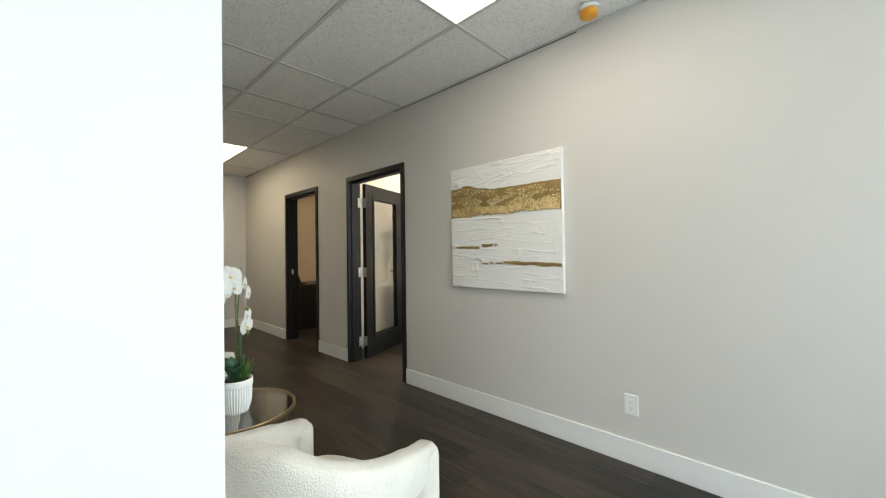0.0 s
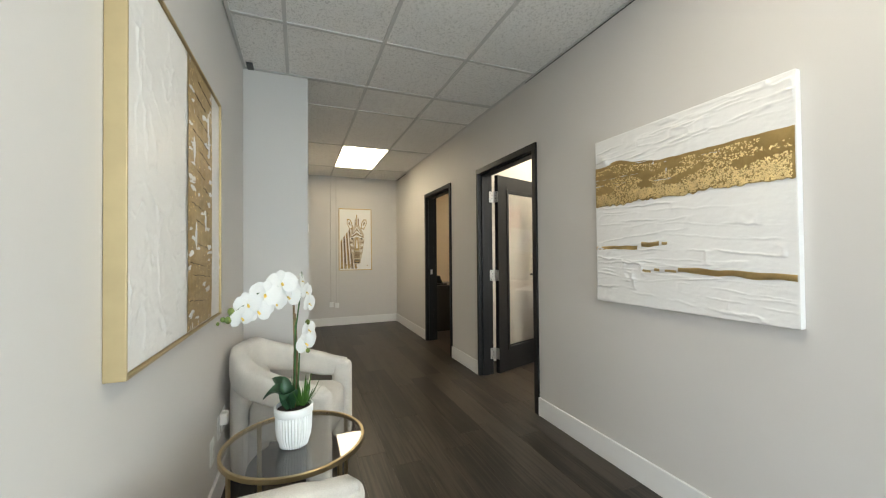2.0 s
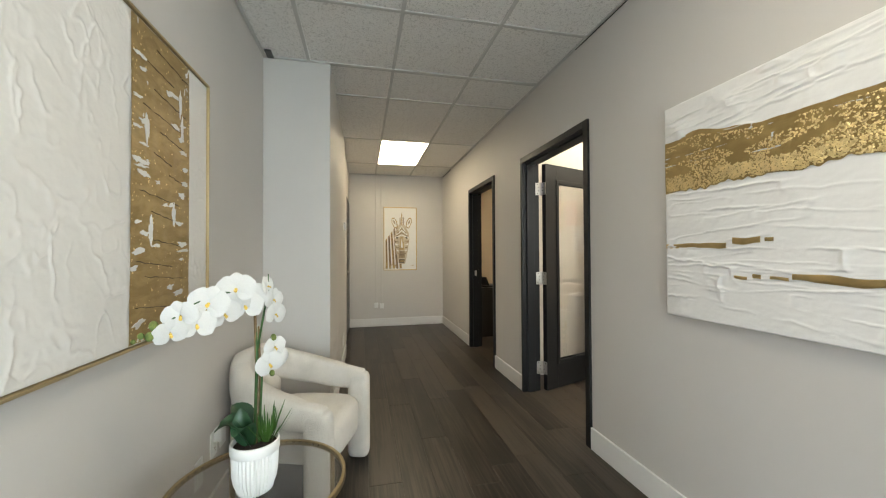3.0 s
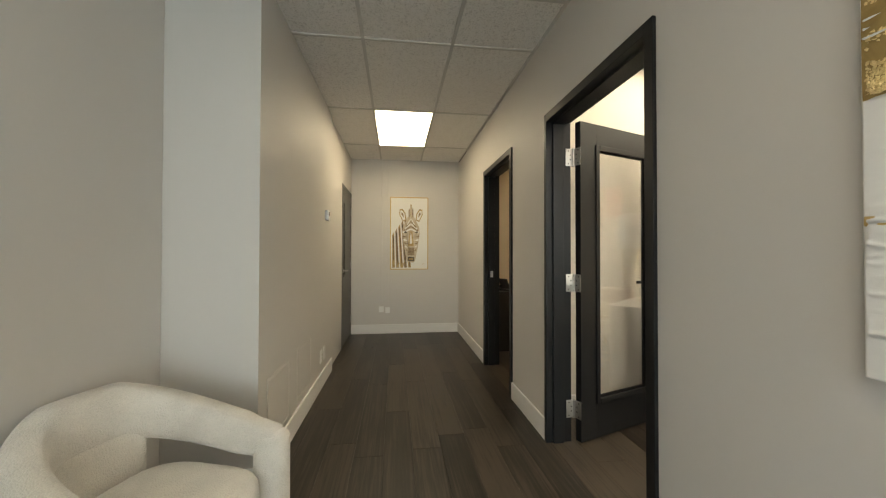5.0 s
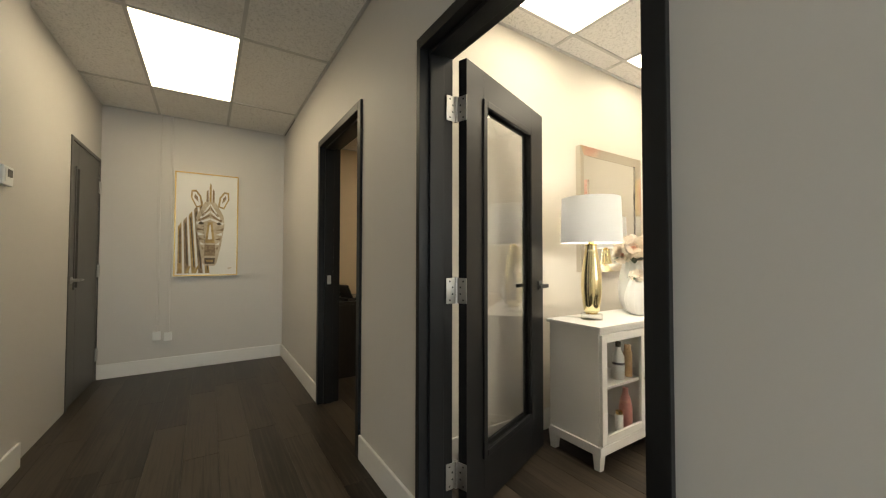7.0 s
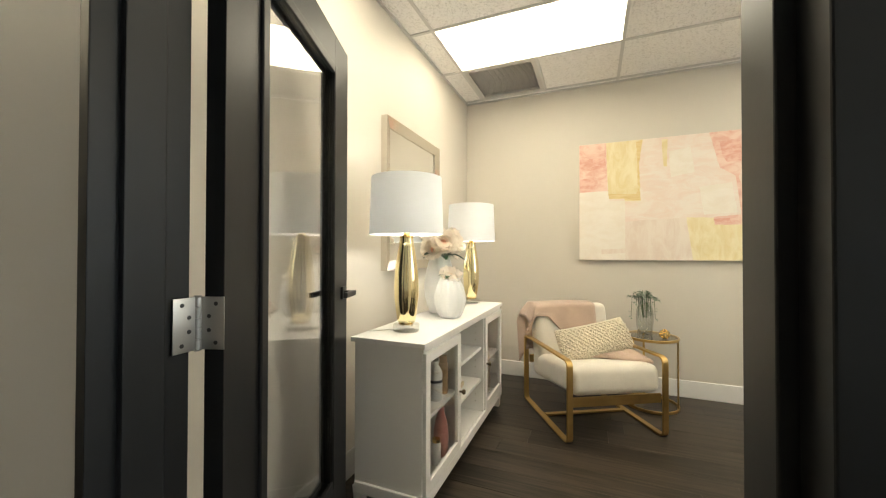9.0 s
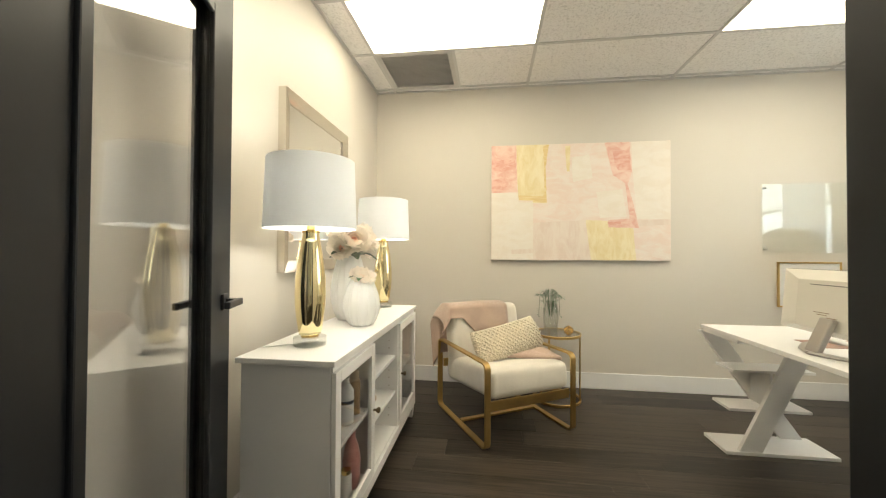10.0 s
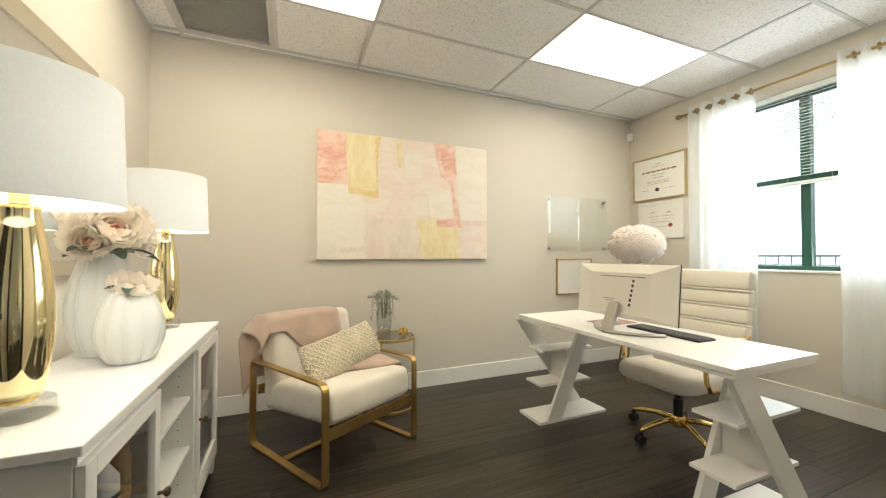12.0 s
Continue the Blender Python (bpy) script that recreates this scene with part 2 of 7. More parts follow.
def part(name, bm, material, parent, label="", smooth=None):
    ob = new(name, mesh_of(name, bm, material, smooth))
    ob.parent = parent
    return tagged(ob, label)


def thing(name, m, label, category, group=""):
    ob = new(name)
    ob.empty_display_size = 0.1
    ob.matrix_world = m
    return tagged(ob, label, category, group)


def structure(name, bm, material, label="", smooth=None):
    return tagged(new(name, mesh_of(name, bm, material, smooth)), label, kind="structure")


def boxes(*rows, bevel=0.0):
    bm = bmesh.new()
    for row in rows:
        box(bm, *row, bevel=bevel)
    return bm

# ---- the large structure ----
CEIL = 2.67
TOP = 2.9
NORTH = 2.35  # corridor's long wall
SOUTH = 0.692  # corridor's other wall
LOBBY = 0.22  # lobby's wall
D1, D2, DOOR_TOP = (-3.508, -2.476), (-5.197, -4.208), 2.135
WEST, EAST, FAR = -3.885, 0.63, 5.555
HIGH = 2.703  # the office's ceiling

structure("wall_corridor_north", boxes(
    (-7.05, D2[0], NORTH, 2.49, 0, TOP), (D2[1], D1[0], NORTH, 2.49, 0, TOP), (D1[1], 1.3, NORTH, 2.49, 0, TOP), (3.1, 3.3, NORTH, 2.49, 0, TOP), (1.3, 3.1, NORTH, 2.49, 0, 0.35), (1.3, 3.1, NORTH, 2.49, 2.55, TOP),
    (D2[0], D2[1], NORTH, 2.49, DOOR_TOP, TOP), (D1[0], D1[1], NORTH, 2.49, DOOR_TOP, TOP)), M_WALL, "greige painted corridor wall with two office doorways")
structure("wall_corridor_end", boxes((-7.05, -6.91, 0.30, NORTH, 0, TOP)), M_WALL, "greige painted end wall of the corridor")
structure("wall_corridor_south", boxes(
    (-5.15, -3.17, 0.45, SOUTH, 0, TOP), (-3.42, -3.17, 0.10, 0.45, 0, TOP), (-6.02, -5.15, 0.45, SOUTH - 0.025, 0, TOP),
    (-6.91, -6.02, 0.45, SOUTH - 0.025, 2.13, TOP), (-6.91, -6.87, 0.45, SOUTH - 0.025, 0, 2.13)), M_WALL, "greige painted corridor wall with a boxed-out corner")
structure("wall_lobby", boxes((-3.17, -0.42, 0.10, LOBBY, 0, TOP), (-0.42, -0.29, -2.55, LOBBY, 0, TOP)), M_WALL, "greige painted lobby wall ending at a corner")
structure("wall_lobby_south", boxes((-0.60, 0.4, -2.72, -2.58, 0, TOP), (3.0, 3.3, -2.72, -2.58, 0, TOP), (0.4, 3.0, -2.72, -2.58, 0, 0.35), (0.4, 3.0, -2.72, -2.58, 2.55, TOP)), M_WALL)
structure("wall_lobby_east", boxes((3.2, 3.32, -2.6, -0.75, 0, TOP), (3.2, 3.32, 2.2, NORTH, 0, TOP), (3.2, 3.32, -0.75, 2.2, 0, 0.35), (3.2, 3.32, -0.75, 2.2, 2.55, TOP)), M_WALL)
structure("wall_office_west", boxes((-4.02, WEST, 2.49, FAR, 0, TOP)), M_WALL2, "warm white painted office wall behind the console")
structure("wall_office_far", boxes((-4.02, EAST + 0.16, FAR, FAR + 0.13, 0, TOP)), M_WALL2, "warm white painted office wall with a canvas")
WIN = (3.05, 4.70, 1.04, 2.46)  # y from, y to, z from, z to
structure("wall_office_east", boxes(
    (EAST, EAST + 0.16, 2.49, WIN[0], 0, TOP), (EAST, EAST + 0.16, WIN[1], FAR, 0, TOP),
    (EAST, EAST + 0.16, WIN[0], WIN[1], 0, WIN[2]), (EAST, EAST + 0.16, WIN[0], WIN[1], WIN[3], TOP)), M_WALL2, "greige painted office wall with a window")
structure("wall_back_office", boxes((-7.17, -7.05, 2.35, FAR + 0.13, 0, TOP), (-7.05, -4.02, FAR, FAR + 0.13, 0, TOP)), M_BEIGE, "warm painted wall of the second office")

# baseboards
def baseboard(bm, x0, y0, x1, y1, side, h=0.14, t=0.015):
    """A board along a wall's foot; side: the way into the room."""
    sx, sy = side
    xs, ys = sorted((x0, x1)), sorted((y0, y1))
    box(bm, xs[0] + min(0, sx * t), xs[1] + max(0, sx * t), ys[0] + min(0, sy * t), ys[1] + max(0, sy * t), 0, h, bevel=0.004)


bm = bmesh.new()
baseboard(bm, -6.91, NORTH, D2[0], NORTH, (0, -1))
baseboard(bm, D2[1], NORTH, D1[0], NORTH, (0, -1))
baseboard(bm, D1[1], NORTH, 3.2, NORTH, (0, -1))
structure("baseboard_corridor_north", bm, M_TRIM, "white painted baseboard")
bm = bmesh.new()
baseboard(bm, -6.91, SOUTH - 0.02, -6.91, NORTH - 0.016, (1, 0))
structure("baseboard_corridor_end", bm, M_TRIM, "white painted baseboard")
bm = bmesh.new()
baseboard(bm, -5.15, SOUTH, -3.17, SOUTH, (0, 1))
baseboard(bm, -3.17, LOBBY + 0.030, -3.17, SOUTH + 0.015, (1, 0))
structure("baseboard_corridor_south", bm, M_TRIM, "white painted baseboard")
bm = bmesh.new()
baseboard(bm, -3.154, LOBBY, -0.29, LOBBY, (0, 1))
structure("baseboard_lobby", bm, M_TRIM, "white painted baseboard")
bm = bmesh.new()
baseboard(bm, WEST, 2.52, WEST, FAR, (1, 0))
baseboard(bm, WEST + 0.016, FAR, EAST - 0.016, FAR, (0, -1))
baseboard(bm, EAST, 2.49, EAST, FAR, (-1, 0))
baseboard(bm, -2.45, 2.49, EAST - 0.016, 2.49, (0, 1))
structure("baseboard_office", bm, M_TRIM, "white painted baseboard")
bm = bmesh.new()
baseboard(bm, -7.05, 2.49, -7.05, FAR, (1, 0))
baseboard(bm, -7.03, FAR, -4.02, FAR, (0, -1))
structure("baseboard_back_office", bm, M_TRIM, "white painted baseboard")

# slab under and roof over everything
structure("subfloor", boxes((-7.3, 3.4, -2.8, 2.49, -0.15, -0.012), (-7.3, 0.76, 2.49, 5.75, -0.15, -0.012)), M_BLACK)
structure("roof_slab", boxes((-7.3, 3.4, -2.8, 2.49, TOP, TOP + 0.1), (-7.3, 0.80, 2.49, 5.75, TOP, TOP + 0.1)), M_WALL)


# ---- suspended ceilings: lay-in tiles in a grid of bars, one mesh a room ----
TEE = 0.0115


def ceiling(name, x0, x1, y0, y1, gx, gy, lit, vents=(), label="", level=CEIL):
    """Tiles 1.22 by 0.61 m between bars; lit and vents: lower corners of openings (x, y, x size)."""
    tiles = bmesh.new()
    xs = sorted({x0, x1, *[g for g in (gx + 1.22 * k for k in range(-12, 12)) if x0 + 0.02 < g < x1 - 0.02]})
    ys = sorted({y0, y1, *[g for g in (gy + 0.61 * k for k in range(-14, 14)) if y0 + 0.02 < g < y1 - 0.02]})
    rnd = random.Random(5)
    for a, b in zip(xs, xs[1:]):
        for c, d in zip(ys, ys[1:]):
            hole = [v for v in (*lit, *vents) if abs(v[1] - c) < 0.1 and a - 0.05 <= v[0] < b - 0.1]
            if any(h in lit for h in hole):
                continue
            s = a + 0.61 if hole else a
            if s < b - 0.02:
                z = level + 0.004 + rnd.uniform(0, 0.0025)
                box(tiles, s, b, c, d, z, z + 0.015)
    mats = [M_TILE, M_TBAR]
    n = len(tiles.faces)
    for g in xs[1:-1]:
        for c, d in zip(ys, ys[1:]):
            box(tiles, g - TEE, g + TEE, c + TEE, d - TEE, level - 0.001, level + 0.006)
    for g in ys[1:-1]:
        box(tiles, x0, x1, g - TEE, g + TEE, level - 0.002, level + 0.006)
    for v in vents:
        box(tiles, v[0] + 0.61 - TEE, v[0] + 0.61 + TEE, v[1] + TEE, v[1] + 0.61 - TEE, level - 0.001, level + 0.006)
    for r in ((x0, x1, y0, y0 + 0.02), (x0, x1, y1 - 0.02, y1), (x0, x0 + 0.02, y0 + 0.02, y1 - 0.02), (x1 - 0.02, x1, y0 + 0.02, y1 - 0.02)):
        box(tiles, *r, level - 0.004, level + 0.004)
        box(tiles, *r, level + 0.03, TOP)
    tiles.faces.ensure_lookup_table()
    for f in tiles.faces[n:]:
        f.material_index = 1
    return structure(name, tiles, mats, label)


CORR_LIT = [(-6.14, 1.14), (-1.26, 1.14)]
OFF_LIT = [(-3.70, 3.045), (-3.70, 4.265), (-1.26, 3.045), (-1.26, 4.265)]
BACK_LIT = [(-6.0, 3.6)]
ceiling("ceiling_corridor", -6.91, -3.17, SOUTH - 0.04, NORTH, -2.48, 0.53, CORR_LIT, label="suspended ceiling of textured mineral fibre tiles")
ceiling("ceiling_lobby", -3.17, 3.2, LOBBY, NORTH, -2.48, 0.53, CORR_LIT, label="suspended ceiling of textured mineral fibre tiles")
ceiling("ceiling_entrance", -0.29, 3.2, -2.6, LOBBY, -2.48, 0.53, [])
ceiling("ceiling_office", WEST, EAST, 2.49, FAR, -2.48, 4.875, OFF_LIT, [(-3.70, 4.875)], level=HIGH, label="suspended ceiling of textured mineral fibre tiles")
ceiling("ceiling_back_office", -7.05, -4.02, 2.49, FAR, -6.0, 3.6, BACK_LIT)


def light_panel(x, y, mat, power_label="glowing white rectangular ceiling light panel set in the grid"):
    t = thing("ceiling_light", pose(x, y, CEIL), power_label, "ceiling light", "ceiling light panels")
    part("diffuser", boxes((TEE, 1.22 - TEE, TEE, 0.61 - TEE, 0.004, 0.012)), mat, t, "glowing frosted diffuser")
    part("frame", boxes((TEE, 1.22 - TEE, TEE, 0.61 - TEE, 0.014, 0.07)), M_TBAR, t)
    return t


for x, y in CORR_LIT[:1] + BACK_LIT:
    light_panel(x, y, M_PANEL_WARM)
light_panel(*CORR_LIT[1], M_PANEL_DIM)
office_light = light_panel(*OFF_LIT[0], M_PANEL)
office_light.matrix_world = pose(*OFF_LIT[0], HIGH)
for x, y in OFF_LIT[1:]:
    copy_thing(office_light, pose(x, y, HIGH))


# black strips for the shade in the open joint of ceiling and long wall
structure("trim_ceiling_joint", boxes((-2.62, -0.75, NORTH - 0.006, NORTH - 0.0005, CEIL - 0.0075, CEIL - 0.004), (-6.85, -6.25, NORTH - 0.006, NORTH - 0.0005, CEIL - 0.016, CEIL - 0.004)), M_BLACK, "black strip for the shade in the open joint under the ceiling edge")

# ---- more materials ----
def woven(name, colour, scale=260.0, relief=0.6, vary=0.06, rough=0.9, distance=0.003):
    m = shader(name, colour, rough, spec=0.2)
    bsdf(m).inputs["Sheen Weight"].default_value = 0.25
    at = place(m)
    nub = node(m, "ShaderNodeTexVoronoi", Scale=scale)
    soft = node(m, "ShaderNodeTexNoise", Scale=6.0, Detail=5.0)
    link(m, at, nub.inputs["Vector"]), link(m, at, soft.inputs["Vector"])
    mixed = node(m, "ShaderNodeMath")
    mixed.operation = "MULTIPLY_ADD"
    mixed.inputs[1].default_value = 0.35
    link(m, nub.outputs["Distance"], mixed.inputs[0]), link(m, soft.outputs["Fac"], mixed.inputs[2])
    link(m, ramp(m, mixed.outputs[0], [(0.35, tuple(c * (1 + vary) for c in colour)), (0.95, tuple(c * (1 - 3 * vary) for c in colour))]), bsdf(m).inputs["Base Color"])
    bump(m, nub.outputs["Distance"], relief, distance)
    return m


def washed(name, light, dark, scale=7.0, rough=0.75, stretch=(1, 1, 1), relief=0.1):
    """Brushed, cloudy colour between two tones."""
    m = shader(name, light, rough)
    at = place(m, stretch)
    n = node(m, "ShaderNodeTexNoise", Scale=scale, Detail=7.0, Roughness=0.65, Distortion=0.8)
    link(m, at, n.inputs["Vector"])
    link(m, ramp(m, n.outputs["Fac"], [(0.40, dark), (0.60, light)]), bsdf(m).inputs["Base Color"])
    weave = node(m, "ShaderNodeTexNoise", Scale=400.0, Detail=2.0)
    link(m, at, weave.inputs["Vector"])
    bump(m, weave.outputs["Fac"], relief, 0.001)
    return m


def translucent(name, colour, through_share=0.5, clear=0.0):
    m = bpy.data.materials.new(name)
    m.use_nodes = True
    t = m.node_tree
    t.nodes.remove(t.nodes["Principled BSDF"])
    at = place(m, (40, 40, 40))
    n = node(m, "ShaderNodeTexNoise", Scale=8.0, Detail=2.0)
    link(m, at, n.inputs["Vector"])
    col = ramp(m, n.outputs["Fac"], [(0.3, tuple(c * 0.95 for c in colour)), (0.7, colour)])
    d, tr, mix = node(m, "ShaderNodeBsdfDiffuse"), node(m, "ShaderNodeBsdfTranslucent"), node(m, "ShaderNodeMixShader", Fac=through_share)
    link(m, col, d.inputs[0]), link(m, col, tr.inputs[0])
    link(m, d.outputs[0], mix.inputs[1]), link(m, tr.outputs[0], mix.inputs[2])
    last = mix
    if clear:
        c, last = node(m, "ShaderNodeBsdfTransparent"), node(m, "ShaderNodeMixShader", Fac=clear)
        link(m, mix.outputs[0], last.inputs[1]), link(m, c.outputs[0], last.inputs[2])
    link(m, last.outputs[0], t.nodes["Material Output"].inputs[0])
    return m


M_BOUCLE = woven("cream_boucle", (0.74, 0.70, 0.635), 230, 0.9, 0.07)
M_VELVET = woven("cream_velvet", (0.74, 0.69, 0.60), 500, 0.25, 0.05)
M_THROW = woven("dusty_pink_fleece", (0.55, 0.41, 0.32), 360, 0.6, 0.08, 0.95, 0.003)
M_LEATHER = speckled("cream_leather", (0.74, 0.70, 0.62), 0.42, fine=180, relief=0.2, vary=0.03)
M_CANVAS = speckled("white_impasto", (0.78, 0.77, 0.75), 0.70, fine=300, relief=0.25, vary=0.02)
M_CANVAS2 = speckled("ivory_impasto", (0.72, 0.70, 0.67), 0.42, fine=120, relief=0.3, vary=0.03)
M_BRONZE = washed("matt_gold_paint", (0.46, 0.32, 0.125), (0.34, 0.23, 0.085), 9, 0.45)
bsdf(M_BRONZE).inputs["Metallic"].default_value = 0.55
M_PORCELAIN = speckled("white_ceramic", (0.80, 0.80, 0.78), 0.35, fine=40, relief=0.03, vary=0.02)
M_SOIL = speckled("dark_soil", (0.03, 0.02, 0.015), 0.95, fine=120, relief=0.9, vary=0.4, broad=60, distance=0.006)
M_PETAL = translucent("white_petal", (0.80, 0.80, 0.78), 0.3)
M_YELLOW = speckled("yellow_flower_heart", (0.75, 0.52, 0.10), 0.6, fine=300, vary=0.2, broad=40)
M_STEM = washed("brown_stem", (0.24, 0.15, 0.07), (0.14, 0.09, 0.04), 30)
M_GREENSTEM = washed("green_stem", (0.05, 0.12, 0.03), (0.03, 0.08, 0.02), 30)
M_LEAF = washed("dark_green_leaf", (0.025, 0.075, 0.03), (0.012, 0.04, 0.018), 8, 0.4)
M_GRASS = washed("bright_green_blade", (0.06, 0.15, 0.02), (0.035, 0.10, 0.015), 40, 0.5)
M_BUD = washed("green_bud", (0.18, 0.22, 0.05), (0.09, 0.13, 0.03), 60)
M_PAPER = speckled("white_paper", (0.80, 0.79, 0.76), 0.7, fine=300, relief=0.05, vary=0.02)
M_INK = speckled("brown_black_ink", (0.10, 0.075, 0.05), 0.7, vary=0.2)
M_TAUPE = washed("taupe_print", (0.36, 0.27, 0.17), (0.20, 0.14, 0.09), 25)
M_TAN = washed("tan_gold_print", (0.52, 0.38, 0.18), (0.34, 0.23, 0.10), 18)
M_SAND = washed("sand_print", (0.60, 0.52, 0.40), (0.48, 0.40, 0.29), 18)
M_ESPRESSO = washed("espresso_laminate", (0.016, 0.012, 0.010), (0.009, 0.007, 0.006), 6, 0.35, (1, 8, 1))
M_ORANGE = speckled("amber_plastic", (0.75, 0.32, 0.02), 0.3, fine=60, vary=0.06)
M_BRASS = speckled("aged_brass", (0.42, 0.33, 0.185), 0.36, 1.0, fine=220, relief=0.10, vary=0.10, broad=9)


# ---- doors ----
def door_frame(parent, x0, x1, top, y0=2.334, y1=2.506, face=0.05, hung=0.05):
    """A steel frame round an opening: two jambs and a head, each with its stop."""
    s = 0.016
    part("jamb", boxes((x0, x0 + hung, y0, y1, 0, top), (x0 + hung, x0 + hung + s, y0 + 0.045, y1 - 0.056, 0, top - face), bevel=0.002), M_FRAME, parent)
    part("jamb", boxes((x1 - face, x1, y0, y1, 0, top), (x1 - face - s, x1 - face, y0 + 0.045, y1 - 0.052, 0, top - face), bevel=0.002), M_FRAME, parent)
    part("head", boxes((x0 + hung, x1 - face, y0, y1, top - face, top), (x0 + hung + s, x1 - face - s, y0 + 0.045, y1 - 0.052, top - face - s, top - face), bevel=0.002), M_FRAME, parent)


def hinge_mesh(first, second):
    """A butt hinge opened flat, 114 mm high, its knuckle along z at the origin; leaves to both sides with screws."""
    bm = bmesh.new()
    for s, swing in ((-1, first), (1, second)):
        plate = box(bm, 0.006, 0.056, -0.0015, 0.0015, -0.057, 0.057, bevel=0.001)
        turned(bm, plate, pose(0, 0, 0, 0, 0, swing))
    for k in range(5):
        vs = lathe(bm, [(0.0068, 0.0004), (0.0072, 0.0008), (0.0072, 0.0218), (0.0068, 0.0222)], seg=18)
        turned(bm, vs, pose(0, -0.003, -0.057 + 0.0228 * k))
    for z in (-0.060, 0.057):
        turned(bm, lathe(bm, [(0.006, 0), (0.009, 0.0015), (0.006, 0.003)], seg=12), pose(0, -0.003, z))
    return mesh_of("hinge", bm, M_STEEL, 35)


def screws(hinge, first, second):
    """Eight countersunk screws, coloured dark for the shade of their recesses."""
    for s, swing in ((-1, first), (1, second)):
        for z in (-0.042, -0.015, 0.015, 0.042):
            for side in (-1, 1):
                sc = new("screw", SCREW)
                sc.parent = hinge
                sc.matrix_local = pose(0, 0, 0, 0, 0, swing) @ pose(0.038 if abs(z) > 0.03 else 0.023, side * 0.0014, z, -90 * side)


# dark steel colour stands for the shade in the screw recesses
M_SCREW = speckled("recess_shade_steel", (0.10, 0.10, 0.10), 0.5, 1.0, vary=0.2)
SCREW = mesh_of("screw", (lambda b: (lathe(b, [(0.0046, 0), (0.0046, 0.0006), (0.002, 0.0010)], seg=10), b)[-1])(bmesh.new()), M_SCREW, 35)
HINGE, FLAT_HINGE = hinge_mesh(-88, 19.7), hinge_mesh(180, 0)

door_1 = tagged(new("door_1"), "black framed office door with a full glass pane, standing open", "door", kind="structure")
door_frame(door_1, *D1, DOOR_TOP, hung=0.030)
LEAF = pose(-3.428, 2.548, 0, 0, 0, 109.7)
W, H, T = 0.866, 2.085, 0.044
GX0, GX1, GZ0, GZ1 = 0.150, 0.700, 0.245, 1.935
bm = bmesh.new()
box(bm, 0, GX0, 0, T, 0.012, H, bevel=0.0015)
box(bm, GX1, W, 0, T, 0.012, H, bevel=0.0015)
box(bm, GX0, GX1, 0.0002, T - 0.0002, 0.012, GZ0)
box(bm, GX0, GX1, 0.0002, T - 0.0002, GZ1, H)
bmesh.ops.transform(bm, matrix=LEAF, verts=bm.verts)
leaf = part("leaf", bm, M_FRAME, door_1, "black painted door leaf")
bm = bmesh.new()
b = 0.022
for y0, y1 in ((-0.009, 0.006), (T - 0.006, T + 0.009)):
    for r in ((GX0 - 0.012, GX0 + b, GZ0 - 0.012, GZ1 + 0.012), (GX1 - b, GX1 + 0.012, GZ0 - 0.012, GZ1 + 0.012)):
        box(bm, r[0], r[1], y0, y1, r[2], r[3], bevel=0.004)
    for z in (GZ0 - 0.012, GZ1 - b):
        box(bm, GX0 + b, GX1 - b, y0, y1, z, z + b + 0.012, bevel=0.004)
bmesh.ops.transform(bm, matrix=LEAF, verts=bm.verts)
part("glazing_bead", bm, M_FRAME, leaf)
bm = boxes((GX0 + 0.004, GX1 - 0.004, T / 2 - 0.004, T / 2 + 0.004, GZ0 + 0.004, GZ1 - 0.004))
bmesh.ops.transform(bm, matrix=LEAF, verts=bm.verts)
part("pane", bm, M_DOORGLASS, leaf, "clear reflective door glass").visible_shadow = False
bm = bmesh.new()
for s, y in ((-1, 0.0), (1, T)):
    y0, y1 = sorted((y, y + s * 0.010))
    box(bm, 0.780, 0.834, y0, y1, 0.983, 1.037, bevel=0.002)
    y0, y1 = sorted((y + s * 0.010, y + s * 0.050))
    box(bm, 0.797, 0.817, y0, y1, 1.0, 1.02, bevel=0.002)
    y0, y1 = sorted((y + s * 0.040, y + s * 0.058))
    box(bm, 0.692, 0.817, y0, y1, 0.999, 1.021, bevel=0.003)
bmesh.ops.transform(bm, matrix=LEAF, verts=bm.verts)
part("handle", bm, M_BLACK, leaf, "black square lever handle")
for z in (0.215, 1.032, 1.856):
    h = new("hinge", HINGE)
    h.parent, h.matrix_world = door_1, pose(-3.473, 2.524, z)
    tagged(h, "brushed steel butt hinge")
    screws(h, -88, 19.7)

door_2 = tagged(new("door_2"), "black steel door frame of the second office, standing open", "door", kind="structure")
door_frame(door_2, *D2, DOOR_TOP)
part("strike_plate", boxes((D2[0] + 0.067, D2[0] + 0.069, 2.40, 2.43, 0.965, 1.035), bevel=0.0008), M_STEEL, door_2)

door_3 = tagged(new("door_3"), "grey painted steel door with a narrow glass slot, closed", "door", kind="structure")
fy = SOUTH - 0.025
part("jamb", boxes((-6.060, -6.022, 0.50, fy + 0.006, 0, 2.13), bevel=0.002), M_DOORGREY, door_3)
part("jamb", boxes((-6.895, -6.870, 0.50, fy + 0.006, 0, 2.13), bevel=0.002), M_DOORGREY, door_3)
part("head", boxes((-6.870, -6.060, 0.50, fy + 0.006, 2.10, 2.13), bevel=0.002), M_DOORGREY, door_3)
gx0, gx1, gz0, gz1 = -6.235, -6.165, 0.93, 1.90
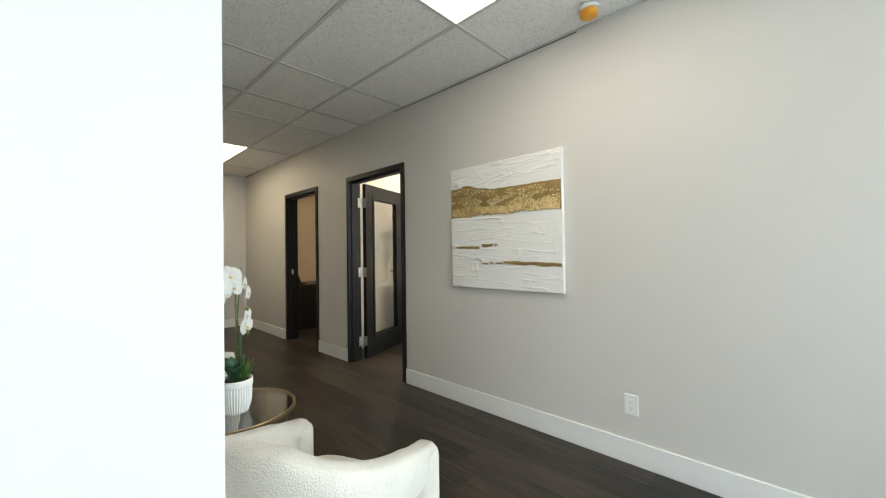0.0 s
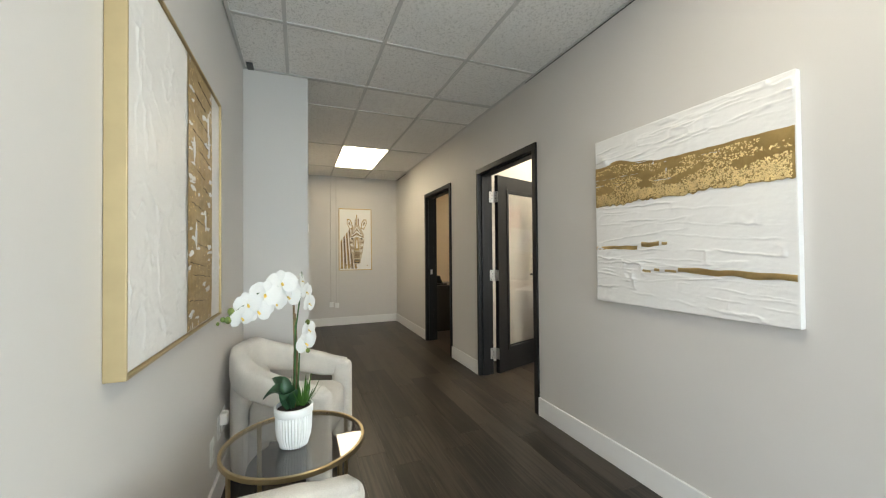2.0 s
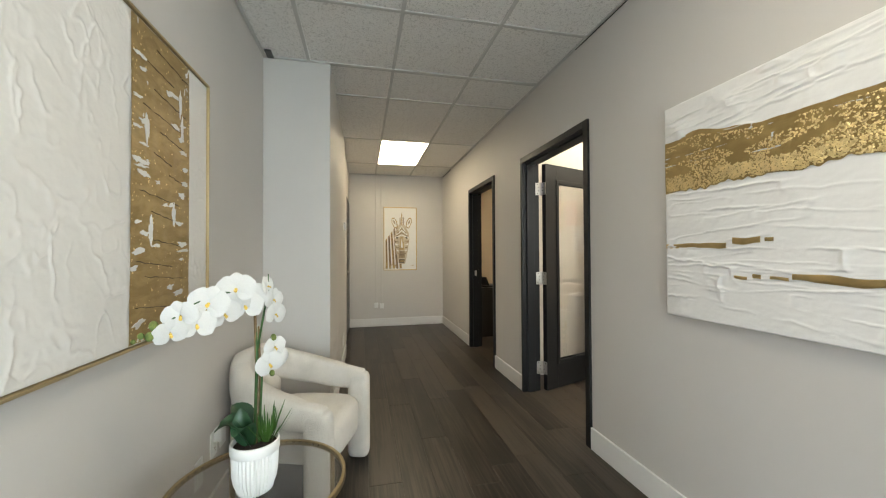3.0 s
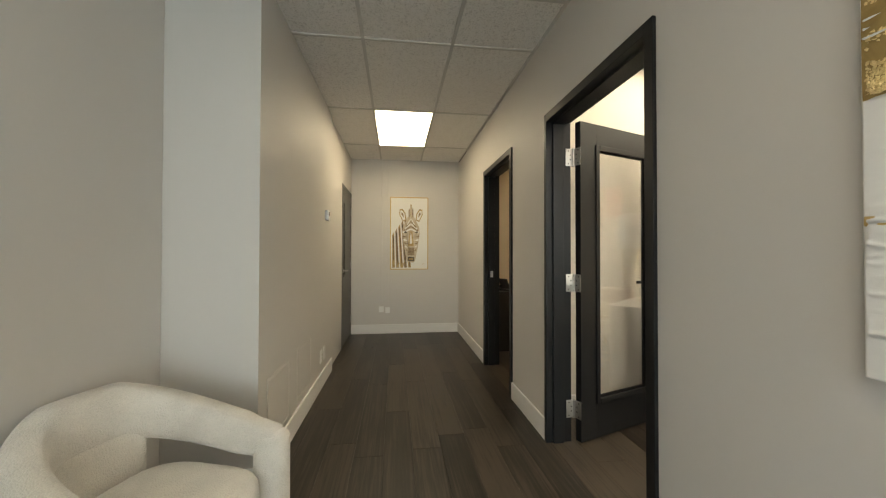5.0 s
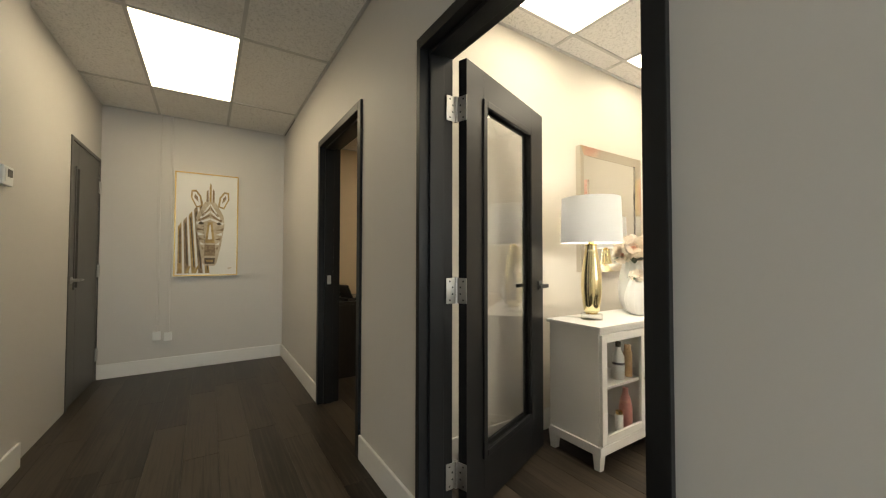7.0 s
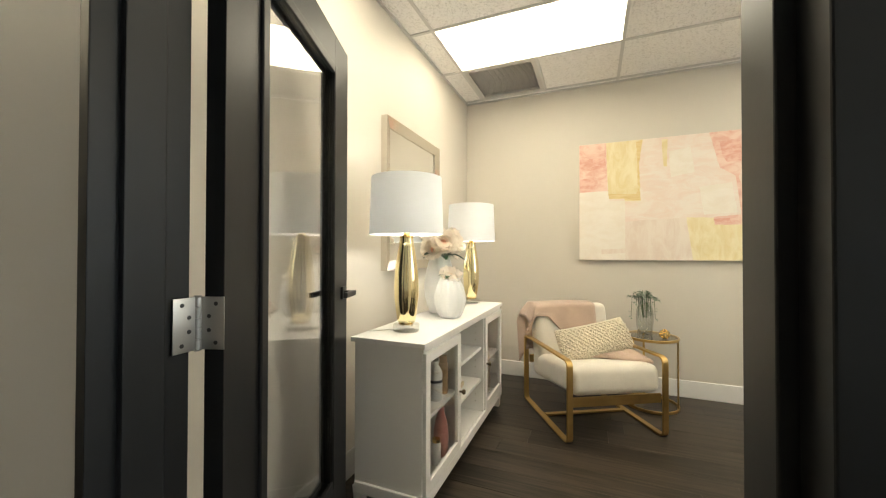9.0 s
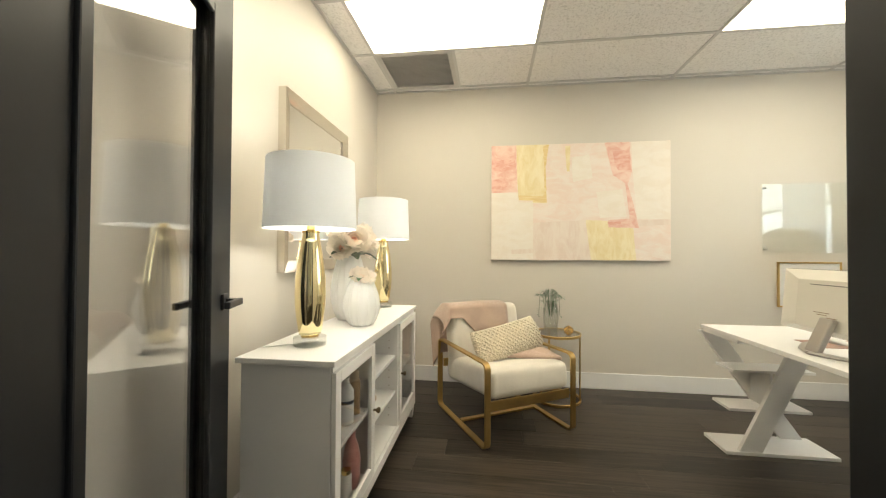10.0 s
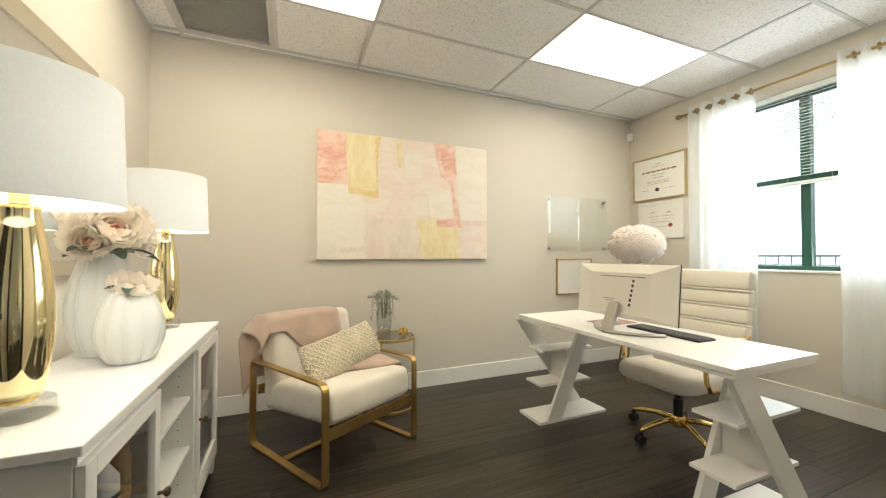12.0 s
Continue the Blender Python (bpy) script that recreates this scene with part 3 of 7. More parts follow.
leaf3 = part("leaf", boxes((-6.866, gx0, 0.60, fy - 0.002, 0.01, 2.098), (gx1, -6.063, 0.60, fy - 0.002, 0.01, 2.098),
                           (gx0, gx1, 0.60, fy - 0.003, 0.01, gz0), (gx0, gx1, 0.60, fy - 0.003, gz1, 2.098)), M_DOORGREY, door_3)
bm = boxes((gx0 - 0.012, gx0 + 0.003, fy - 0.004, fy + 0.006, gz0 - 0.012, gz1 + 0.012), (gx1 - 0.003, gx1 + 0.012, fy - 0.004, fy + 0.006, gz0 - 0.012, gz1 + 0.012),
           (gx0 + 0.003, gx1 - 0.003, fy - 0.004, fy + 0.006, gz0 - 0.012, gz0 + 0.003), (gx0 + 0.003, gx1 - 0.003, fy - 0.004, fy + 0.006, gz1 - 0.003, gz1 + 0.012), bevel=0.001)
part("glazing_bead", bm, M_DOORGREY, leaf3)
part("pane", boxes((gx0 + 0.002, gx1 - 0.002, 0.63, 0.636, gz0 + 0.002, gz1 - 0.002)), shader("dark_slot_glass", (0.010, 0.010, 0.010), 0.06), leaf3, "dark narrow glass slot")
bm = bmesh.new()
turned(bm, lathe(bm, [(0.026, 0), (0.026, 0.008), (0.012, 0.012), (0.011, 0.05)], seg=20), pose(-6.105, fy - 0.002, 1.0, -90))
rod(bm, [(-6.105, fy + 0.045, 1.0), (-6.15, fy + 0.05, 1.0), (-6.215, fy + 0.045, 0.998)], [0.011, 0.010, 0.008], 10)
part("handle", bm, M_STEEL, leaf3, "satin steel lever handle")
for z in (0.25, 1.05, 1.85):
    h = new("hinge", FLAT_HINGE)
    h.parent, h.matrix_world = door_3, pose(-6.868, fy + 0.008, z, 0, 0, 180)


# ---- the corridor's fittings ----
def framed_picture(name, m, w, h, depth, face, frame_mat, sheet_mat, label, frame_face=0.012):
    """A picture in a box frame; local x along the wall, z up, y out of the wall (negative is the wall)."""
    t = thing(name, m, label, "picture")
    f = frame_face
    part("frame", boxes((-w / 2, -w / 2 + f, 0, depth, -h / 2, h / 2), (w / 2 - f, w / 2, 0, depth, -h / 2, h / 2),
                        (-w / 2 + f, w / 2 - f, 0, depth, -h / 2, -h / 2 + f), (-w / 2 + f, w / 2 - f, 0, depth, h / 2 - f, h / 2), bevel=0.0015), frame_mat, t, "slim gold frame")
    part("sheet", boxes((-w / 2 + f, w / 2 - f, 0.002, face, -h / 2 + f, h / 2 - f)), sheet_mat, t)
    return t


def flat_shape(bm, points, y, thick=0.0016, side=1):
    """A thin raised shape on a picture, from outline points (x, z)."""
    a = [bm.verts.new((side * x, y, z)) for x, z in points]
    b = [bm.verts.new((side * x, y + thick, z)) for x, z in points]
    bm.faces.new(b), bm.faces.new(a[::-1])
    for k in range(len(a)):
        bm.faces.new((a[k], a[(k + 1) % len(a)], b[(k + 1) % len(a)], b[k]))


# striped long-headed motif, made of plain strips
zeb = framed_picture("framed_print", pose(-6.908, 1.573, 1.540, 0, 0, -90), 0.588, 1.118, 0.034, 0.022, M_GOLD, M_PAPER, "gold framed print of a striped brown and gold motif on white")


BRUSH = {"sand": M_SAND, "tan": M_TAN, "taupe": M_TAUPE, "ink": M_INK, "paper": M_PAPER}
MID = 0.026


def strip(kind, pts, level):
    """One brush strip, laid level by level on the sheet."""
    bm = bmesh.new()
    flat_shape(bm, pts, 0.022 + 0.0016 * level, side=-1)
    part("motif_strip", bm, BRUSH[kind], zeb)


def both(kind, pts, level):
    for s in (-1, 1):
        strip(kind, [(MID + s * x, z) for x, z in (pts if s > 0 else pts[::-1])], level)


# neck of slanted bands
for k in range(5):
    x, top = -0.262 + 0.046 * k, -0.03 + 0.062 * k
    foot = -0.275 + 0.062 * k
    strip("taupe" if k % 2 else "tan", [(x, top), (x + 0.030, top + 0.045), (foot + 0.055, -0.530), (foot + 0.015, -0.530)], 0)
    strip("ink", [(x + 0.012, top - 0.03), (x + 0.024, top - 0.01), (foot + 0.042, -0.42 - 0.02 * k), (foot + 0.032, -0.42 - 0.02 * k)], 1)
for k in range(3):
    strip("tan", [(-0.27 + 0.075 * k, -0.525), (-0.235 + 0.075 * k, -0.45), (-0.22 + 0.075 * k, -0.455), (-0.245 + 0.075 * k, -0.525)], 1)
# mane and pointed shapes at both sides
for k, h in ((-1, 0.39), (0, 0.465), (1, 0.40)):
    strip("taupe" if k else "tan", [(MID + 0.028 * k - 0.011, 0.22), (MID + 0.028 * k - 0.009, h - 0.03), (MID + 0.022 * k, h), (MID + 0.028 * k + 0.009, h - 0.03), (MID + 0.028 * k + 0.011, 0.22)], 0)
both("tan", [(0.070, 0.20), (0.085, 0.31), (0.130, 0.375), (0.175, 0.370), (0.180, 0.29), (0.130, 0.18)], 0)
both("paper", [(0.088, 0.21), (0.100, 0.30), (0.135, 0.355), (0.163, 0.350), (0.165, 0.29), (0.125, 0.20)], 1)
both("taupe", [(0.110, 0.24), (0.118, 0.30), (0.145, 0.335), (0.148, 0.29)], 2)
# long head: pale base, chevrons, side bands, darker end
strip("sand", [(MID + x, z) for x, z in ((-0.05, 0.25), (-0.125, 0.10), (-0.135, 0.0), (-0.105, -0.22), (-0.065, -0.42), (-0.045, -0.45), (0.045, -0.45), (0.065, -0.42), (0.105, -0.22), (0.135, 0.0), (0.125, 0.10), (0.05, 0.25))], 1)
for k in range(5):
    z, w = 0.235 - 0.040 * k, 0.055 + 0.017 * k
    both("taupe" if k % 2 else "paper", [(0.002, z), (0.002, z - 0.020), (w, z - 0.125 + 0.012 * k), (w + 0.006, z - 0.098 + 0.012 * k)], 2)
both("ink", [(0.055, 0.015), (0.085, 0.035), (0.110, 0.010), (0.080, -0.002)], 3)
for k in range(5):
    z, w = -0.045 - 0.052 * k, 0.130 - 0.013 * k
    both("taupe" if k % 2 == 0 else "paper", [(0.050, z - 0.014), (w, z + 0.016), (w - 0.006, z - 0.020)], 2)
strip("tan", [(MID - 0.022, 0.03), (MID - 0.045, -0.20), (MID + 0.045, -0.20), (MID + 0.022, 0.03)], 2)
strip("paper", [(MID - 0.004, 0.0), (MID - 0.020, -0.16), (MID + 0.020, -0.16), (MID + 0.004, 0.0)], 3)
strip("taupe", [(MID - 0.048, -0.22), (MID - 0.052, -0.34), (MID + 0.052, -0.34), (MID + 0.048, -0.22)], 2)
strip("ink", [(MID - 0.050, -0.365), (MID - 0.045, -0.43), (MID + 0.045, -0.43), (MID + 0.050, -0.365)], 2)
strip("tan", [(MID - 0.035, -0.385), (MID - 0.03, -0.41), (MID + 0.03, -0.41), (MID + 0.035, -0.385)], 3)
strip("tan", [(0.20, -0.475), (0.235, -0.47), (0.235, -0.478), (0.20, -0.483)], 0)


def wall_plate(name, m, label, kind="outlet", w=0.075, h=0.118):
    """A wall plate; local y out of the wall."""
    t = thing(name, m, label, kind)
    part("plate", boxes((-w / 2, w / 2, 0, 0.006, -h / 2, h / 2), bevel=0.0025), M_WHITEPL, t)
    if kind == "outlet":
        part("socket", boxes((-0.0175, 0.0175, 0.006, 0.009, -0.034, 0.034), bevel=0.002), M_WHITEPL, t)
        bm = bmesh.new()
        for z in (-0.018, 0.018):
            for x in (-0.0065, 0.0065):
                box(bm, x - 0.0012, x + 0.0012, 0.0088, 0.0096, z - 0.004, z + 0.005)
            box(bm, -0.002, 0.002, 0.0088, 0.0096, z - 0.012, z - 0.008)
        part("slots", bm, M_TAUPE, t)
    return t


NORTHFACE, SOUTHFACE = lambda x, z: pose(x, NORTH, z, 0, 0, 180), lambda x, z: pose(x, SOUTH, z)
wall_plate("wall_outlet", NORTHFACE(-0.462, 0.345), "white double wall outlet low on the greige wall")
wall_plate("wall_outlet", SOUTHFACE(-4.66, 0.285), "white wall outlet low on the corridor wall")
wall_plate("wall_plate", SOUTHFACE(-4.80, 0.285), "white blank data plate beside an outlet", "wall plate")
wall_plate("wall_outlet", pose(-2.16, LOBBY, 0.31), "white wall outlet beside the glass table")
wall_plate("wall_outlet", pose(-2.32, LOBBY, 0.36), "white wall outlet with a plugged-in adapter")
ad = thing("power_adapter", pose(-2.32, LOBBY + 0.0096, 0.405), "white plug-in adapter in a wall outlet", "adapter")
part("body", boxes((-0.024, 0.024, 0, 0.035, -0.03, 0.03), bevel=0.005), M_WHITEPL, ad)
wall_plate("wall_plate", pose(-2.43, LOBBY, 0.36), "white blank wall plate", "wall plate")

th = thing("thermostat", SOUTHFACE(-4.866, 1.592), "white wall thermostat with a small grey display", "thermostat")
part("body", boxes((-0.055, 0.055, 0, 0.028, -0.05, 0.05), bevel=0.006), M_WHITEPL, th)
part("display", boxes((-0.04, 0.012, 0.027, 0.0295, -0.005, 0.035), bevel=0.001), M_DOORGREY, th)
part("button", boxes((0.022, 0.045, 0.027, 0.031, -0.03, 0.03), bevel=0.002), M_WHITEPL, th)
for x, z0, z1 in ((-3.50, 0.16, 0.54), (-4.08, 0.19, 0.555)):
    ap = thing("access_panel", SOUTHFACE(x, 0), "painted-over access panel low on the wall", "access panel")
    w = 0.20
    part("frame", boxes((-w, -w + 0.018, 0, 0.0035, z0, z1), (w - 0.018, w, 0, 0.0035, z0, z1), (-w + 0.018, w - 0.018, 0, 0.0035, z0, z0 + 0.018), (-w + 0.018, w - 0.018, 0, 0.0035, z1 - 0.018, z1), bevel=0.001), M_WALL, ap)
    part("lid", boxes((-w + 0.021, w - 0.021, 0, 0.002, z0 + 0.021, z1 - 0.021)), M_WALL, ap)

# this wall runs very slightly out of square
SKEW = Matrix.Translation((-3.17, SOUTH - 0.016, 0)) @ Matrix.Rotation(-0.0107, 4, "Z") @ Matrix.Translation((3.17, -SOUTH, 0))
for ob in list(scene.objects):
    if ob.parent is None and (ob.name in ("wall_corridor_south", "baseboard_corridor_south", "door_3", "thermostat") or (ob.name.split(".")[0] in ("access_panel", "wall_outlet", "wall_plate") and ob.location.x < -3.2)):
        ob.matrix_world = SKEW @ ob.matrix_basis

SKEW = Matrix.Translation((-3.17, LOBBY, 0)) @ Matrix.Rotation(-0.0123, 4, "Z") @ Matrix.Translation((3.17, -LOBBY, 0))
for ob in list(scene.objects):
    if ob.parent is None and (ob.name in ("wall_lobby", "baseboard_lobby", "power_adapter") or (ob.name.split(".")[0] in ("wall_outlet", "wall_plate") and ob.location.x > -3.2 and ob.location.y < 1.0)):
        ob.matrix_world = SKEW @ ob.matrix_basis

for y, zb in ((1.150, 0.385), (1.245, 0.37)):
    c = thing("cable_conduit", pose(-6.91, y, 0, 0, 0, -90), "wall-coloured cable trunking running down to a small white box", "conduit", "cable conduits")
    part("trunking", boxes((-0.011, 0.011, 0, 0.028, zb + 0.03, CEIL), bevel=0.002), M_WALL, c)
    part("coupling", boxes((-0.015, 0.015, 0, 0.033, 1.10, 1.125), bevel=0.003), M_WALL, c)
    part("socket_box", boxes((-0.034, 0.034, 0, 0.036, zb - 0.055, zb + 0.03), bevel=0.004), M_WHITEPL, c, "white surface socket box")

sm = thing("smoke_detector", pose(-0.602, 2.18, CEIL - 0.002, 180), "orange dust cap over a round ceiling smoke detector", "smoke detector")
part("base", (lambda b: (lathe(b, [(0.062, 0), (0.062, 0.012), (0.055, 0.018)], seg=36), b)[-1])(bmesh.new()), M_WHITEPL, sm)
part("cap", (lambda b: (lathe(b, [(0.048, 0.016), (0.048, 0.045), (0.040, 0.052), (0.012, 0.053)], seg=36), b)[-1])(bmesh.new()), M_ORANGE, sm, "orange plastic dust cap", 40)
cb = thing("ceiling_clip", pose(-3.10, 0.275, CEIL - 0.004, 180), "small dark bracket in the ceiling corner", "bracket")
part("plate", boxes((-0.05, 0.05, -0.022, 0.022, 0, 0.012), bevel=0.003), M_DOORGREY, cb)

# second office: dark desk end and what stands on it
dk = thing("dark_desk", pose(-5.68, 2.64, 0), "espresso laminate desk in the second office", "desk")
part("end_panel", boxes((-0.03, 0.0, 0, 1.3, 0.0, 0.715), bevel=0.002), M_ESPRESSO, dk)
part("top", boxes((-0.75, 0.012, -0.012, 1.32, 0.715, 0.745), bevel=0.003), M_ESPRESSO, dk)
part("end_panel", boxes((-0.72, -0.69, 0, 1.3, 0.0, 0.715), bevel=0.002), M_ESPRESSO, dk)
part("modesty_panel", boxes((-0.69, -0.03, 0.02, 0.04, 0.0, 0.715)), M_ESPRESSO, dk)
ph = thing("desk_phone", pose(-5.79, 2.80, 0.745, 0, 0, 20), "black desk phone on the espresso desk", "phone")
bm = boxes((-0.09, 0.09, -0.08, 0.08, 0, 0.03), bevel=0.006)
part("base", bm, M_BLACK, ph)
bm = bmesh.new()
turned(bm, box(bm, -0.09, 0.09, -0.008, 0.008, 0, 0.15, bevel=0.004), pose(0, -0.02, 0.025, 25))
part("screen", bm, M_BLACK, ph)
bm = bmesh.new()
rod(bm, [(-0.07, -0.075, 0.05), (-0.07, -0.06, 0.065), (-0.07, 0.05, 0.065), (-0.07, 0.07, 0.05)], [0.02, 0.016, 0.016, 0.02], 10)
part("handset", bm, M_BLACK, ph)


# ---- pictures with thick paint ----
def relief_canvas(w, h, depth, height, cols=150, rows=150):
    """A stretched canvas: its front (local +y) raised by height(u, v), u and v from the lower corner, in 0..1."""
    bm = bmesh.new()
    grid = []
    for j in range(rows + 1):
        row = []
        for i in range(cols + 1):
            u, v = i / cols, j / rows
            edge = min(u, 1 - u, v, 1 - v)
            row.append(bm.verts.new(((u - 0.5) * w, depth + (height(u, v) if edge > 0.004 else 0.0), (v - 0.5) * h)))
        grid.append(row)
    for j in range(rows):
        for i in range(cols):
            bm.faces.new((grid[j][i], grid[j][i + 1], grid[j + 1][i + 1], grid[j + 1][i])).smooth = True
    rim = [grid[0][i] for i in range(cols + 1)] + [grid[j][cols] for j in range(1, rows + 1)] + [grid[rows][i] for i in range(cols - 1, -1, -1)] + [grid[j][0] for j in range(rows - 1, 0, -1)]
    back = [bm.verts.new((v.co.x, 0, v.co.z)) for v in rim]
    for k in range(len(rim)):
        bm.faces.new((rim[k], back[k], back[(k + 1) % len(rim)], rim[(k + 1) % len(rim)]))
    bm.faces.new(back)
    return bm


def knife_strokes(seed, count, horizontal=True, low=0.0, high=1.0):
    """Heights of palette-knife strokes: low plateaus with a ridge of pushed-up paint along their borders."""
    rnd = random.Random(seed)
    rows = []
    for _ in range(count):
        cu, cv = rnd.uniform(0.0, 1.0), rnd.uniform(low, high)
        a, b = (rnd.uniform(0.12, 0.45), rnd.uniform(0.018, 0.050)) if horizontal else (rnd.uniform(0.015, 0.07), rnd.uniform(0.03, 0.12))
        rows.append((cu, cv, a, b, rnd.uniform(-0.10, 0.10), rnd.uniform(0.004, 0.0095), rnd.uniform(0, 50)))

    def height(u, v):
        z = 0.0006 * noise.noise((u * 30, v * 60, seed)) + 0.0004 * noise.noise((u * 90, v * 160, seed + 3))
        for cu, cv, a, b, tilt, lift, s in rows:
            du, dv = u - cu, v - cv
            if abs(du) > a * 1.3 + 0.03 or abs(dv) > b * 1.4 + 0.13:
                continue
            wob = 0.30 * noise.noise((u * 9 + s, v * 9, s)) + 0.10 * noise.noise((u * 30 + s, v * 30, s))
            q = (max(abs(du) / a, abs(dv + tilt * du) / b) if horizontal else 1.1 * math.hypot(du / a, dv / b) + 0.5 * wob) + wob - 1
            z += lift * math.exp(-(q / 0.10) ** 2) * max(0.0, 0.35 + 1.1 * noise.noise((u * 7, v * 7, s)))
        return z

    return height


def ribbon(w, h, top, base, u0, u1, y, height, cols=150, rows=24, thick=0.002):
    """A painted band between two border lines top(u) and base(u), v from the upper edge."""
    bm = bmesh.new()
    grid = []
    for j in range(rows + 1):
        row = []
        for i in range(cols + 1):
            u = u0 + (u1 - u0) * i / cols
            v = top(u) + (base(u) - top(u)) * j / rows
            inner = min(1.0, 4 * min(j, rows - j) / rows + 0.15)
            row.append(bm.verts.new(((u - 0.5) * w, y + thick * inner + height(u, v) * inner, (0.5 - v) * h)))
        grid.append(row)
    for j in range(rows):
        for i in range(cols):
            bm.faces.new((grid[j][i], grid[j + 1][i], grid[j + 1][i + 1], grid[j][i + 1])).smooth = True
    return bm


def wobble(base, amount, seed, rate=7.0):
    return lambda u: base + amount * noise.noise((u * rate, seed, 0)) + amount * 0.5 * noise.noise((u * rate * 4, seed, 5))


def trowelled(u, v):
    """Heights of thick paint dragged upwards with a trowel: thin wavering ridges that come and go."""
    z = 0.0007 * noise.noise((u * 40, v * 30, 2)) + 0.0004 * noise.noise((u * 110, v * 90, 5))
    for k, (fu, fv, lift) in enumerate(((9, 3.5, 0.0034), (14, 6, 0.0026), (6, 7, 0.0024))):
        du = 0.5 * noise.noise((u * 5, v * 5, 20 + k))
        n = noise.noise((u * fu + du, v * fv + du, 30 + k)) + 0.12 * noise.noise((u * 40, v * 30, k))
        mask = max(0.0, noise.noise((u * 8, v * 6, 40 + k)) + 0.15)
        z += lift * math.exp(-(n / 0.055) ** 2) * min(1.0, 2.4 * mask)
    return z


M_FOIL = speckled("crumpled_gold_foil", (0.90, 0.70, 0.36), 0.38, 1.0, fine=160, relief=0.5, vary=0.15, broad=30, distance=0.003)
cv = thing("abstract_canvas", pose(-1.346, NORTH - 0.001, 1.453, 0, 0, 180), "white impasto canvas with a broad textured gold band", "picture")
CW, CH, CD = 0.984, 0.968, 0.030
# local x runs towards the doors, so u is counted from the doors' side
smooth_h = knife_strokes(4, 34)
part("canvas", relief_canvas(CW, CH, CD, smooth_h, 260, 260), M_CANVAS, cv, "white canvas with raised paint strokes")
# here u = 0 is at the window end, so it is turned round
U = lambda f: (lambda u: f(1 - u))
band_top = lambda q: 0.170 - 0.012 * math.exp(-((q - 0.16) / 0.12) ** 2) + 0.045 * min(1.0, max(0.0, (q - 0.2) / 0.25)) + 0.012 * noise.noise((q * 9, 1, 0))
band_low = lambda q: 0.415 + 0.016 * noise.noise((q * 8, 2, 0)) + 0.012 * noise.noise((q * 40, 7, 0))
part("gold_band", ribbon(CW, CH, U(band_top), U(band_low), 0.004, 0.996, CD + 0.003, lambda u, v: 0.0005 * noise.noise((u * 20, v * 20, 1))), M_BRONZE, cv, "matt gold painted band")


def leaf_flakes(count, seed, where, y, small, large, sx, sz):
    """Crumpled flakes of metal leaf, tilted at random; where(rnd) gives u and v from the upper corner."""
    r5 = random.Random(seed)
    verts, faces = [], []
    for _ in range(count):
        u, v = where(r5)
        size = r5.uniform(small, large)
        q = Matrix.Rotation(r5.gauss(0, 0.36), 3, "X") @ Matrix.Rotation(r5.gauss(0, 0.36), 3, "Z") @ Matrix.Rotation(r5.uniform(0, 6.28), 3, "Y")
        n = r5.choice((5, 6, 7))
        k0 = len(verts)
        for k in range(n):
            a = 2 * math.pi * k / n
            e = size * r5.uniform(0.5, 1.1)
            p = q @ Vector((e * math.cos(a), r5.uniform(-0.15, 0.15) * size, e * math.sin(a) * 0.8))
            verts.append(((u - 0.5) * sx + p.x, y + abs(p.y) * 0.7, (0.5 - v) * sz + p.z))
        verts.append(((u - 0.5) * sx, y + 0.35 * size, (0.5 - v) * sz))
        faces += [(k0 + k, k0 + (k + 1) % n, k0 + n) for k in range(n)]
    bm = bmesh.new()
    made_of = [bm.verts.new(p) for p in verts]
    for f in faces:
        bm.faces.new([made_of[k] for k in f])
    return bm


def on_band(r5):
    q = r5.uniform(0.012, 0.985)
    f = 1 - abs(r5.gauss(0, 0.46))
    f = min(0.97, max(0.10, abs(f)))
    if noise.noise((q * 7, f * 5, 11)) < -0.12:
        f = r5.uniform(0.7, 0.96)
    return 1 - q, band_top(q) + (band_low(q) - band_top(q)) * f


tagged(part("gold_foil", leaf_flakes(5600, 12, on_band, CD + 0.0045, 0.0022, 0.0068, CW, CH), M_FOIL, cv, "crumpled bright gold foil"), kind="stuff")
for q0, q1, c, t, s in ((0.0, 0.30, 0.672, 0.026, 3), (0.325, 0.43, 0.655, 0.03, 5), (0.445, 0.475, 0.652, 0.02, 6), (0.33, 0.38, 0.80, 0.014, 8), (0.40, 0.43, 0.795, 0.02, 9), (0.46, 0.52, 0.798, 0.014, 10), (0.53, 0.995, 0.80, 0.034, 7)):
    f = lambda q, c=c, t=t, s=s, q0=q0, q1=q1: c - 0.5 * t * (0.6 + 0.5 * (q if q1 > 0.9 else 0.5)) + 0.006 * noise.noise((q * 12, s, 0)) + (0.04 * (q - 0.75) if q1 > 0.9 else 0.0)
    g = lambda q, f=f, t=t, s=s: f(q) + t * (0.8 + 0.4 * noise.noise((q * 10, s, 4)))
    part("gold_streak", ribbon(CW, CH, U(f), U(g), 1 - q1, 1 - q0 - (0.004 if q0 == 0 else 0), CD + 0.003, lambda u, v: 0.0006 * noise.noise((u * 40, v * 60, 2)), 40, 6), M_GOLDLEAF, cv)

gp = thing("framed_canvas", SKEW @ pose(-1.636, LOBBY + 0.001, 1.488), "ivory textured canvas with a gold panel in a deep gold frame", "picture")
GW, GH, GD = 1.03, 1.022, 0.044
f = 0.008
